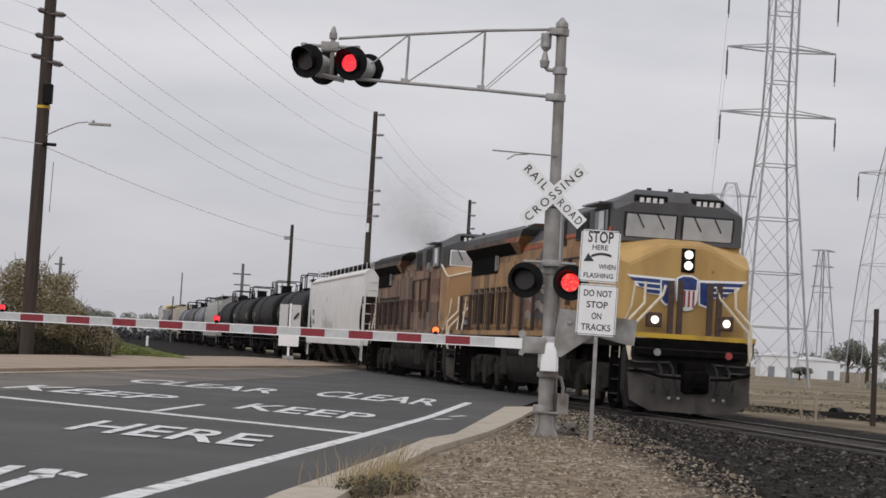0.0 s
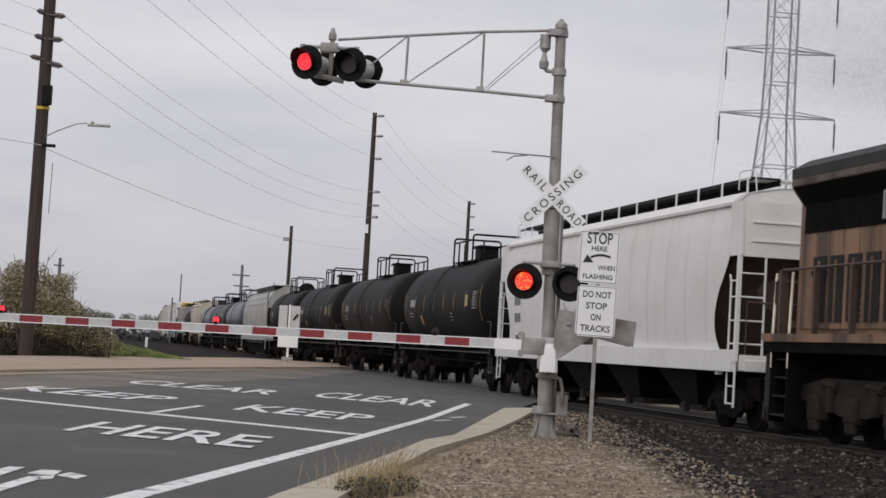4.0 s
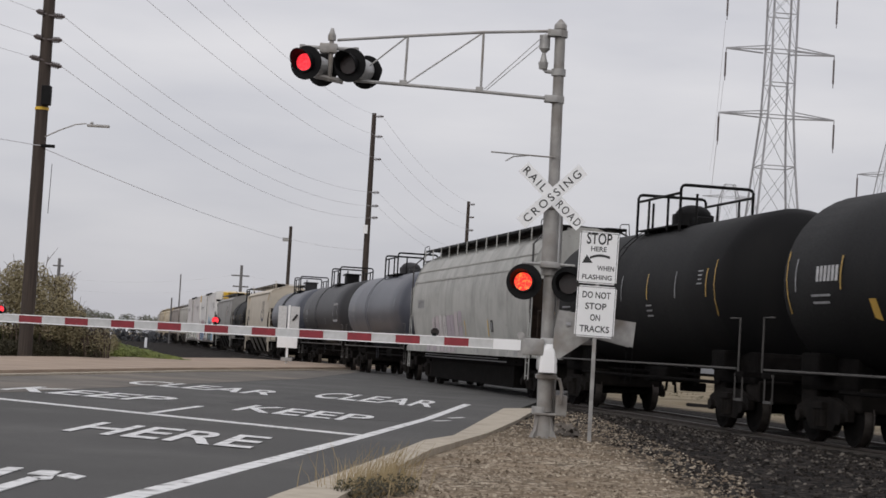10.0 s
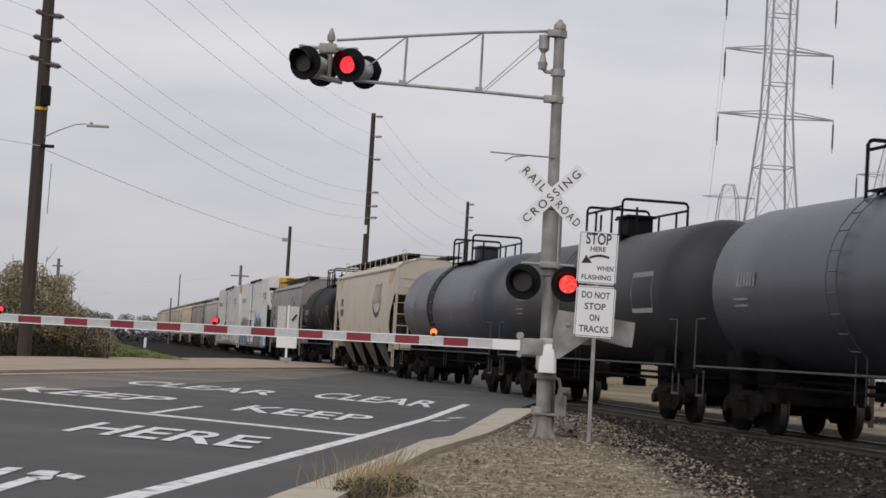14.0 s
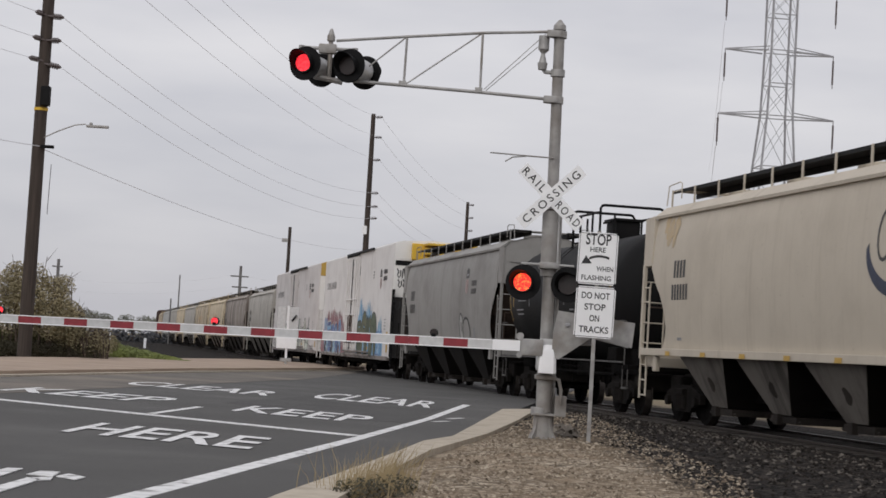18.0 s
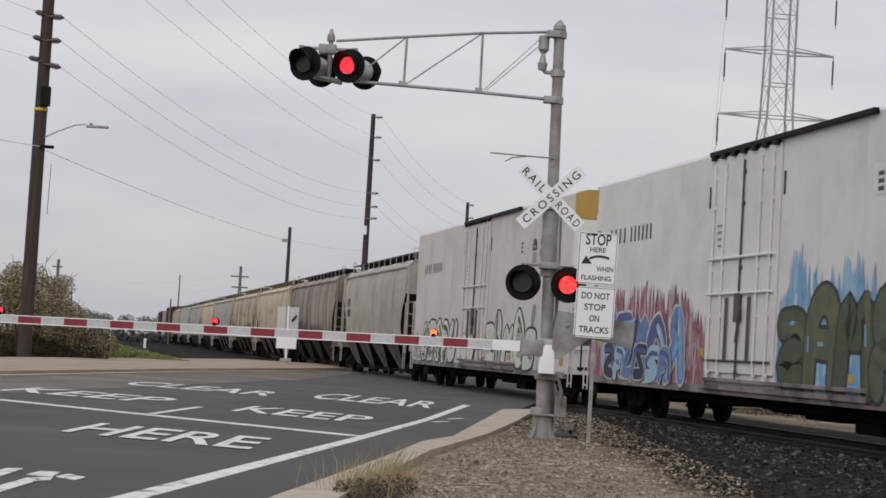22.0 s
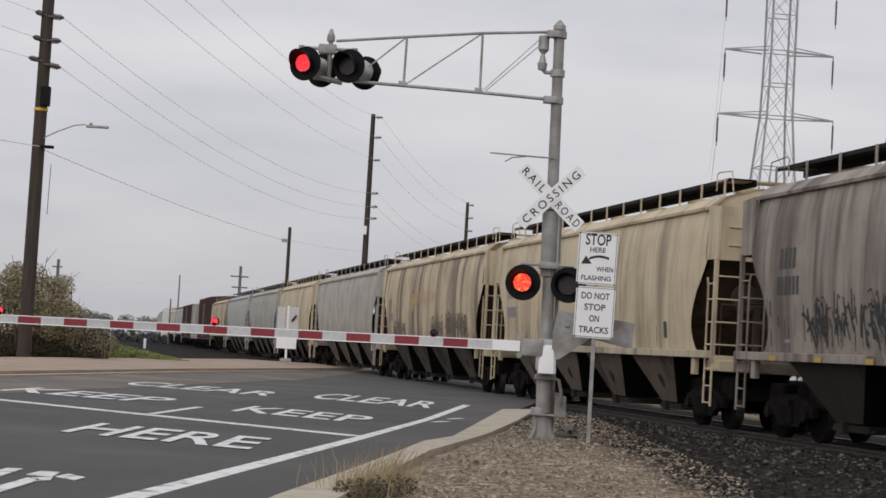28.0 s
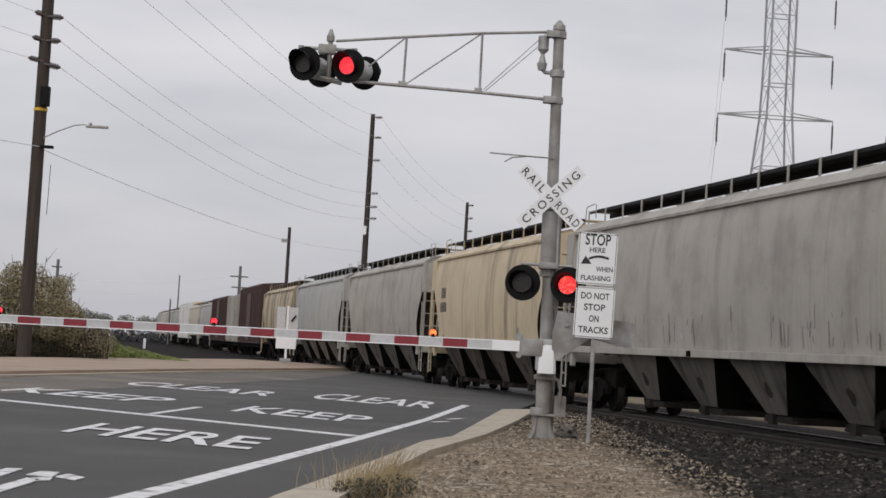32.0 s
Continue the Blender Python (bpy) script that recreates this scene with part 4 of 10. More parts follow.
def weathered(name, base, streak, stain, lo=0.5, hi=0.66, amount=0.8, fine=0.3, rough=0.55, spec=0.3, run_scale=1.0, spots=0.4):
    """Painted sheet of an old rail car: long soft runs, narrow runs, clouded stains and small rust spots, shifted from car to car."""
    m = bpy.data.materials.new(name)
    m.use_nodes = True
    n, l = m.node_tree.nodes, m.node_tree.links
    bs = n["Principled BSDF"]
    bs.inputs["Specular IOR Level"].default_value = spec
    tc, oi = n.new("ShaderNodeTexCoord"), n.new("ShaderNodeObjectInfo")
    sh = n.new("ShaderNodeVectorMath")
    sh.operation = "MULTIPLY_ADD"
    l.new(oi.outputs["Random"], sh.inputs[0])
    sh.inputs[1].default_value = (37.0, 11.0, 5.0)
    l.new(tc.outputs["Object"], sh.inputs[2])

    def layer(scale, stretch, detail, a, b, top):
        mp, no, mr = n.new("ShaderNodeMapping"), n.new("ShaderNodeTexNoise"), n.new("ShaderNodeMapRange")
        mp.inputs["Scale"].default_value = stretch
        l.new(sh.outputs["Vector"], mp.inputs["Vector"])
        no.inputs["Scale"].default_value, no.inputs["Detail"].default_value, no.inputs["Roughness"].default_value = scale, detail, 0.62
        l.new(mp.outputs["Vector"], no.inputs["Vector"])
        mr.interpolation_type = "SMOOTHSTEP"
        mr.inputs["From Min"].default_value, mr.inputs["From Max"].default_value, mr.inputs["To Max"].default_value = a, b, top
        l.new(no.outputs["Fac"], mr.inputs["Value"])
        return no.outputs["Fac"], mr.outputs["Result"]

    def over(colour, fac, tone):
        x = n.new("ShaderNodeMix")
        x.data_type = "RGBA"
        l.new(fac, x.inputs["Factor"])
        if isinstance(colour, tuple):
            x.inputs["A"].default_value = (*colour, 1)
        else:
            l.new(colour, x.inputs["A"])
        x.inputs["B"].default_value = (*tone, 1)
        return x.outputs["Result"]

    cloud, fac = layer(0.8, (1, 1, 1), 6, 0.40, 0.72, 0.75)
    c = over(base, fac, stain)
    c = over(c, layer(1.5 * run_scale, (1.0, 0.3, 0.07), 6, lo, hi, amount)[1], streak)
    c = over(c, layer(2.2 * run_scale, (4.5, 0.3, 0.22), 5, 0.52, 0.74, fine)[1], streak)
    c = over(c, layer(9.0, (1, 1, 1), 3, 0.66, 0.74, spots)[1], streak)
    l.new(c, bs.inputs["Base Color"])
    mr = n.new("ShaderNodeMapRange")
    mr.inputs["To Min"].default_value, mr.inputs["To Max"].default_value = rough - 0.12, min(1, rough + 0.14)
    l.new(cloud, mr.inputs["Value"])
    l.new(mr.outputs["Result"], bs.inputs["Roughness"])
    bu = n.new("ShaderNodeBump")
    bu.inputs["Strength"].default_value, bu.inputs["Distance"].default_value = 0.25, 0.03
    l.new(cloud, bu.inputs["Height"])
    l.new(bu.outputs["Normal"], bs.inputs["Normal"])
    return m


M["hopwhite"] = weathered("hopper_white", (0.74, 0.735, 0.725), (0.46, 0.44, 0.41), (0.66, 0.65, 0.63), 0.56, 0.8, 0.5, 0.2)
M["hopgrey"] = weathered("hopper_light_grey", (0.40, 0.40, 0.385), (0.17, 0.16, 0.15), (0.33, 0.325, 0.31), 0.55, 0.78, 0.5, 0.25)
M["hopround"] = weathered("round_hopper_grey", (0.42, 0.42, 0.40), (0.12, 0.115, 0.108), (0.27, 0.268, 0.255), 0.50, 0.74, 0.5, 0.25)
M["hopmid"] = weathered("hopper_grey", (0.41, 0.388, 0.35), (0.15, 0.132, 0.115), (0.27, 0.25, 0.222), 0.50, 0.76, 0.55, 0.3)
M["hopdusk"] = weathered("hopper_dark_grey", (0.27, 0.262, 0.25), (0.11, 0.10, 0.092), (0.20, 0.19, 0.18), 0.55, 0.78, 0.5, 0.25)
M["hopcream"] = weathered("hopper_cream", (0.52, 0.465, 0.385), (0.27, 0.225, 0.17), (0.45, 0.40, 0.33), 0.58, 0.82, 0.45, 0.2)
M["hopyellow"] = weathered("hopper_faded_yellow", (0.60, 0.50, 0.345), (0.15, 0.115, 0.08), (0.46, 0.375, 0.255), 0.49, 0.68, 0.62, 0.4)
M["hopstain"] = weathered("hopper_soot_streaked", (0.58, 0.475, 0.325), (0.095, 0.072, 0.05), (0.40, 0.32, 0.215), 0.43, 0.62, 0.82, 0.5)
M["hopsoot"] = weathered("hopper_brown_streaked", (0.34, 0.295, 0.255), (0.075, 0.056, 0.048), (0.23, 0.19, 0.165), 0.44, 0.64, 0.8, 0.5)
M["sillcream"] = weathered("grimy_cream_sill", (0.50, 0.43, 0.32), (0.12, 0.09, 0.065), (0.34, 0.28, 0.20), 0.5, 0.7, 0.7, 0.5)
M["boxwhite"] = weathered("reefer_white", (0.70, 0.685, 0.675), (0.50, 0.47, 0.455), (0.58, 0.56, 0.55), 0.58, 0.85, 0.35, 0.12, spots=0.15)
M["boxdull"] = weathered("dull_reefer_white", (0.62, 0.59, 0.58), (0.42, 0.38, 0.365), (0.50, 0.465, 0.455), 0.56, 0.85, 0.4, 0.15, spots=0.2)
M["baytan"] = weathered("hopper_bay_tan_dust", (0.165, 0.132, 0.108), (0.028, 0.023, 0.02), (0.085, 0.068, 0.057), 0.5, 0.7, 0.75, 0.4, rough=0.8, spec=0.15)
M["baylit"] = weathered("hopper_bay_dusty", (0.105, 0.086, 0.074), (0.018, 0.015, 0.013), (0.052, 0.043, 0.038), 0.5, 0.7, 0.75, 0.4, rough=0.8, spec=0.15)
M["baymid"] = weathered("hopper_bay_dust", (0.155, 0.142, 0.128), (0.035, 0.031, 0.028), (0.085, 0.077, 0.069), 0.48, 0.70, 0.75, 0.4, rough=0.8, spec=0.15)
# dark brown carries the end opening's shade; posts and rails share it
M["endbrown"] = weathered("end_shade_brown", (0.085, 0.060, 0.048), (0.03, 0.023, 0.02), (0.055, 0.040, 0.033), rough=0.85, spec=0.15)
M["seamdirt"] = mat("dirty_weld_seam", (0.25, 0.225, 0.20), (0.16, 0.14, 0.125), 0.8, grain=2, stretch=(1, 1, 0.4), bump=0)
M["loco_dusty"] = weathered("dusty_loco_yellow", (0.40, 0.225, 0.095), (0.085, 0.049, 0.031), (0.24, 0.130, 0.062), 0.44, 0.64, 0.75, 0.4, spots=0.5)
M["loco_brown"] = weathered("sooty_loco_yellow", (0.27, 0.155, 0.092), (0.042, 0.028, 0.022), (0.14, 0.082, 0.052), 0.42, 0.62, 0.82, 0.5, spots=0.5)

CARS = []


# ---------------------------------------------------------------- shared running gear
def wheelset_mesh(r):
    bm = bmesh.new()
    for s in (-1, 1):
        rod(bm, (0, s * 0.69, 0), (0, s * 0.83, 0), r, 28)
        rod(bm, (0, s * 0.66, 0), (0, s * 0.69, 0), r + 0.025, 28)
        rod(bm, (0, s * 0.83, 0), (0, s * 0.845, 0), r * 0.78, 20, r * 0.72)
        rod(bm, (0, s * 0.83, 0), (0, s * 1.02, 0), 0.085, 12)
    rod(bm, (0, -0.7, 0), (0, 0.7, 0), 0.08, 10)
    for f in bm.faces:
        c = f.calc_center_median()
        if abs(f.normal.y) < 0.3 and math.hypot(c.x, c.z) > r * 0.9:
            f.material_index = 1
    return mesh("wheelset", bm, [M["under"], M["tread"]], True)


def truck_mesh():
    """Cast side frames, springs and bolster of a two-axle freight truck, about its middle at rail height."""
    bm = bmesh.new()
    for s in (-1, 1):
        m = Matrix.Translation((0, s * 0.98 + 0.06, 0)) @ Matrix.Rotation(radians(90), 4, "X")
        prism(bm, [(-1.12, 0.42), (-1.12, 0.62), (-0.95, 0.68), (-0.42, 0.80), (0.42, 0.80), (0.95, 0.68), (1.12, 0.62), (1.12, 0.42), (0.70, 0.42),
                   (0.50, 0.24), (-0.50, 0.24), (-0.70, 0.42)], m, 0.12)
        for x in (-0.89, 0.89):
            rod(bm, (x, s * 1.03, 0.46), (x, s * 1.12, 0.46), 0.11, 12)
        for x in (-0.17, 0, 0.17):
            rod(bm, (x, s * 1.06, 0.30), (x, s * 1.06, 0.60), 0.075, 8)
        box(bm, 0, s * 1.05, 0.66, 0.5, 0.2, 0.12, 0.02)
    box(bm, 0, 0, 0.62, 0.36, 1.9, 0.26, 0.03)
    for x in (-0.42, 0.42):
        box(bm, x, 0, 0.5, 0.1, 1.7, 0.12)
    for x in (-0.95, 0.95):
        box(bm, x, 0, 0.78, 0.75, 1.8, 0.42, 0.06)
        rod(bm, (x, -0.9, 0.55), (x * 0.5, 0.9, 0.6), 0.06, 6)
    box(bm, 0, 0, 0.86, 2.3, 1.3, 0.36, 0.05)
    return mesh("truck", bm, M["truckgrey"])


WHEEL, TRUCK = wheelset_mesh(0.455), truck_mesh()
BIGWHEEL = wheelset_mesh(0.53)


def coupler_mesh():
    bm = bmesh.new()
    box(bm, 0.0, 0, 0.88, 0.55, 0.16, 0.18, 0.02)
    box(bm, 0.33, 0.02, 0.88, 0.22, 0.28, 0.28, 0.05)
    return mesh("coupler", bm, M["under"])


COUPLER = coupler_mesh()
bm = bmesh.new()
pipe(bm, [(0, 0.18, 0.85), (0.25, 0.16, 0.45), (0.5, 0.05, 0.38), (0.62, 0.0, 0.4)], 0.025)
HOSE = mesh("brake_hose", bm, M["rubber"])


def gear(car, half, at, clear=0.0):
    """Two trucks with their wheelsets, couplers and hoses at both ends."""
    for s in (-1, 1):
        t = share("truck", TRUCK, car, pose(s * at, 0, 0))
        for x in (-0.89, 0.89):
            share("wheelset", WHEEL, t, pose(x, 0, 0.455))
        e = pose(s * (half - 0.35), 0, 0, 0, 0, 0 if s > 0 else 180)
        share("coupler", COUPLER, car, e)
        share("brake_hose", HOSE, car, e)


def ladder(car, x, y, z0, z1, w, material, axis="x", step=0.36):
    """Two stiles and round rungs."""
    bm = bmesh.new()
    dx, dy = (w / 2, 0) if axis == "x" else (0, w / 2)
    for s in (-1, 1):
        box(bm, x + s * dx, y + s * dy, (z0 + z1) / 2, 0.028, 0.028, z1 - z0)
    z = z0 + 0.1
    while z < z1:
        rod(bm, (x - dx, y - dy, z), (x + dx, y + dy, z), 0.014, 6)
        z += step
    return part("ladder", bm, material, car)


def decal(car, name, material, pts, yof, label="", lift=0.006):
    """A flat painted patch on the near side that follows the side's shape; pts are x, z, and the outline is fanned in strips."""
    bm = bmesh.new()
    vs = [bm.verts.new((x, yof(z) - lift, z)) for x, z in pts]
    f = bm.faces.new(vs)
    bmesh.ops.triangulate(bm, faces=[f])
    return part(name, bm, material, car, label)


def stroke_into(bm, pts, w, yof, lift):
    """A painted stroke of width w along x, z points, following the side."""
    n = len(pts)
    a, b = [], []
    for i, (x, z) in enumerate(pts):
        x0, z0 = pts[max(0, i - 1)]
        x1, z1 = pts[min(n - 1, i + 1)]
        d = math.hypot(x1 - x0, z1 - z0) or 1
        nx, nz = -(z1 - z0) / d * w / 2, (x1 - x0) / d * w / 2
        a.append(bm.verts.new((x + nx, yof(z + nz) - lift, z + nz)))
        b.append(bm.verts.new((x - nx, yof(z - nz) - lift, z - nz)))
    for i in range(n - 1):
        bm.faces.new((a[i], a[i + 1], b[i + 1], b[i]))


def strokes(car, name, material, lines, w, yof, label="", lift=0.007):
    bm = bmesh.new()
    for pts in lines:
        stroke_into(bm, pts, w, yof, lift)
    return part(name, bm, material, car, label)


def loop(x, z, rx, rz, a0=0, a1=360, n=12, skew=0.0):
    return [(x + rx * math.cos(radians(a0 + (a1 - a0) * i / n)) + skew * rz * math.sin(radians(a0 + (a1 - a0) * i / n)),
             z + rz * math.sin(radians(a0 + (a1 - a0) * i / n))) for i in range(n + 1)]


def bars(car, rows, yof, material, name="marking", label="", lift=0.007):
    """Illegible marks as plain bars: rows of x, z, width, height."""
    if name == "reporting_mark" and len(rows) > 1:
        return [bars(car, [row], yof, material, name, "upright plain bar", lift) for row in rows]
    bm = bmesh.new()
    for x, z, w, h in rows:
        k = max(1, round(h / 0.2))
        for j in range(k):
            z0, z1 = z - h / 2 + h * j / k, z - h / 2 + h * (j + 1) / k
            vs = [bm.verts.new(p) for p in ((x - w / 2, yof(z0) - lift, z0), (x + w / 2, yof(z0) - lift, z0), (x + w / 2, yof(z1) - lift, z1), (x - w / 2, yof(z1) - lift, z1))]
            bm.faces.new(vs)
    return part(name, bm, material, car, label or "rows of small unreadable marks")


def scrawl(rng, x0, x1, z0, z1, n, jitter=1.0):
    """Loops and hooks in a row, none of them letters."""
    out = []
    w = (x1 - x0) / n
    for i in range(n):
        cx, cz = x0 + w * (i + 0.5), (z0 + z1) / 2
        h = (z1 - z0) / 2 * rng.uniform(0.75, 1.0)
        k = rng.randrange(3)
        if k == 0:
            out.append(loop(cx, cz, w * 0.38, h, 20, 330, 12, rng.uniform(-0.2, 0.2)))
        elif k == 1:
            out.append([(cx - w * 0.35, cz - h), (cx - w * 0.2, cz + h * 0.8), (cx, cz + h), (cx + w * 0.15, cz - h * 0.3), (cx + w * 0.4, cz - h)])
        else:
            out.append([(cx - w * 0.4, cz + h), (cx - w * 0.1, cz + h * 0.3), (cx - w * 0.3, cz - h * 0.5), (cx, cz - h), (cx + w * 0.35, cz - h * 0.4), (cx + w * 0.3, cz + h * 0.7)])
    return out


def soften(pts, closed=True):
    """Corners cut once, as from a spray can."""
    out = [] if closed else [pts[0]]
    for (x0, z0), (x1, z1) in zip(pts, pts[1:] + (pts[:1] if closed else [])):
        out += [(0.75 * x0 + 0.25 * x1, 0.75 * z0 + 0.25 * z1), (0.25 * x0 + 0.75 * x1, 0.25 * z0 + 0.75 * z1)]
    return out if closed else out + [pts[-1]]


# bent strokes in a unit square, from which the painted pieces are put together; none of them is a letter
FORMS = [
    [[(0.1, 0.05), (0.12, 0.9), (0.75, 1.0), (0.85, 0.6), (0.3, 0.5), (0.9, 0.3), (0.8, 0.0)]],
    [[(0.1, 0.0), (0.1, 0.75), (0.45, 1.0), (0.85, 0.8), (0.9, 0.0)], [(0.15, 0.45), (0.85, 0.42)]],
    [[(0.9, 0.95), (0.35, 1.0), (0.1, 0.7), (0.75, 0.42), (0.85, 0.1), (0.15, 0.0)]],
    [[(0.05, 0.0), (0.2, 1.0), (0.5, 0.35), (0.8, 1.0), (0.95, 0.0)]],
    [[(0.5, 1.02), (0.12, 0.65), (0.2, 0.1), (0.7, 0.0), (0.92, 0.4), (0.75, 0.9), (0.5, 1.02)]],
    [[(0.1, 1.0), (0.25, 0.1), (0.8, 0.05)], [(0.55, 1.0), (0.85, 0.6), (0.9, 0.1)]],
    [[(0.1, 0.95), (0.9, 1.0), (0.55, 0.55), (0.25, 0.05), (0.95, 0.05)]],
    [[(0.15, 0.0), (0.2, 1.05), (0.6, 0.7), (0.25, 0.5)], [(0.35, 0.5), (0.9, 0.0)]],
]


def fat_stroke(bm, pts, w, yof, lift):
    """A smooth stroke with round ends."""
    pts = soften(soften(list(pts), False), False)
    stroke_into(bm, pts, w, yof, lift)
    for k, (cx, cz) in enumerate((pts[0], pts[-1])):
        ring = [(cx + w / 2 * math.cos(0.6283 * i), cz + w / 2 * math.sin(0.6283 * i)) for i in range(10)]
        bm.faces.new([bm.verts.new((x, yof(z) - lift - 0.0002 * (k + 1), z)) for x, z in ring])


def piece(car, rng, x0, x1, z0, z1, n, fills, edge, yof, w=0.34, line=0.06, inner=None, gleam=None, forms=None, base=0.006, tops=None):
    """Painted piece: fat bent strokes in a row, each with a dark or pale rim, a second tone inside and small gleams; plain shapes, not letters."""
    step = (x1 - x0) / n
    for i in range(n):
        form = FORMS[forms[i % len(forms)] if forms else rng.randrange(len(FORMS))]
        hi = (z1 - z0) * ((tops[i % len(tops)] if tops else 1.0) * rng.uniform(0.92, 1.0))
        lean, wide, flip = rng.uniform(-0.12, 0.12), step * rng.uniform(0.98, 1.16), rng.random() < 0.6
        place = lambda u, v: (x0 + step * i + (step - wide) / 2 + wide * (1 - u if flip else u) + lean * hi * (v - 0.5), z0 + w / 2 + (hi - w) * v)
        lines = [[place(u, v) for u, v in st] for st in form]
        lift = base + 0.0035 * i
        bm = bmesh.new()
        for k, pts in enumerate(lines):
            fat_stroke(bm, pts, w + 2 * line, yof, lift + 0.0005 * k)
        rim = part("painted_shape", bm, edge, car, "sprayed shape with its rim")
        bm = bmesh.new()
        for k, pts in enumerate(lines):
            fat_stroke(bm, pts, w, yof, lift + 0.0014 + 0.0005 * k)
        part("painted_fill", bm, fills[i % len(fills)], rim)
        if inner:
            bm = bmesh.new()
            for k, pts in enumerate(lines):
                m = max(2, len(pts) // 2)
                fat_stroke(bm, [(x + rng.uniform(-0.02, 0.02), z - w * 0.12) for x, z in pts[:m]], w * 0.42, yof, lift + 0.0026 + 0.0004 * k)
            part("painted_inside", bm, inner[i % len(inner)], rim)
        if gleam:
            bm = bmesh.new()
            for k, pts in enumerate(lines):
                (ax, az), (bx, bz) = pts[0], pts[1]
                f = rng.uniform(0.3, 0.6)
                fat_stroke(bm, [(ax + (bx - ax) * f - w * 0.2, az + (bz - az) * f), (ax + (bx - ax) * (f + 0.2) - w * 0.2, az + (bz - az) * (f + 0.2))], w * 0.14, yof, lift + 0.0036 + 0.0004 * k)
            part("painted_gleam", bm, gleam, rim)


def brushed(car, rng, materials, x0, x1, z0, tops, n, yof, label, wide=(0.06, 0.2), base=0.003):
    """A sprayed ground of many upright dabs with a ragged upper edge; tops gives its height from end to end."""
    sheets = [bmesh.new() for _ in materials]
    for i in range(n):
        x = rng.uniform(x0, x1)
        f = (x - x0) / (x1 - x0) * (len(tops) - 1)
        k = min(int(f), len(tops) - 2)
        top = (tops[k] + (tops[k + 1] - tops[k]) * (f - k)) * rng.uniform(0.82, 1.06)
        a = z0 if rng.random() < 0.5 else rng.uniform(z0, max(z0 + 0.1, top - 0.5))
        b = max(a + 0.2, top if rng.random() < 0.5 else rng.uniform(a, top))
        lean, w = rng.uniform(-0.15, 0.15), rng.uniform(*wide)
        d = base + 0.000012 * i
        ring = [(x - w * 0.4, a), (x + w * 0.45, a + rng.uniform(0, 0.06))] + [(x + lean * t + w * q, a + (b - a) * t) for t, q in ((0.4, 0.55), (0.75, 0.38), (0.93, 0.16), (1.0, -0.02), (0.9, -0.22), (0.6, -0.45))]
        bm = sheets[rng.randrange(len(sheets))]
        bm.faces.new([bm.verts.new((px, yof(pz) - d, pz)) for px, pz in ring])
    for bm, mt in zip(sheets, materials):
        part("painted_ground", bm, mt, car, label)


# ---------------------------------------------------------------- covered hopper
def hopper_running_boards(car, bl, top, peak, zb, trim, style):
    """Walkways on stanchions along both eaves, a crosswise walkway and bent grab rails at each end, round hatches between."""
    post_bm = bmesh.new()
    box(post_bm, 0, 0, 0.16, 0.06, 0.025, zb - top - 0.02)
    bmesh.ops.translate(post_bm, verts=post_bm.verts, vec=(0, 0, (zb - top - 0.02) / 2 - 0.16))
    post = mesh("stanchion", post_bm, trim)
    for s in (-1, 1):
        y = s * 0.86
        bm = bmesh.new()
        sec = [(-0.30, -0.13), (-0.27, -0.13), (-0.27, -0.015), (0.25, -0.015), (0.25, -0.06), (0.28, -0.06), (0.28, 0.012), (-0.30, 0.012)]
        loft(bm, [[(x, y + s * p, zb + q) for p, q in sec] for x in (-bl, bl)])
        walkway = part("running_board", bm, M["black"], car, "dark steel grating walkway")
        for x in stations(-bl + 0.15, bl - 0.15, 1.53):
            share("stanchion", post, walkway, pose(x, y + s * 0.315, top + 0.03))
    for s in (-1, 1):
        bm = bmesh.new()
        for k in range(4):
            box(bm, s * (bl - 0.15 - 0.16 * k), 0, zb - 0.01, 0.1, 2.3, 0.03)
        for y in (-1.15, 1.15):
            pipe(bm, [(s * (bl - 0.7), y, zb - 0.2), (s * (bl - 0.7), y, zb + 0.13), (s * (bl - 0.55), y, zb + 0.17), (s * (bl + 0.18), y, zb + 0.13), (s * (bl + 0.3), y, zb - 0.3)], 0.014)
        part("end_walkway", bm, trim if style != "round" else M["black"], car)


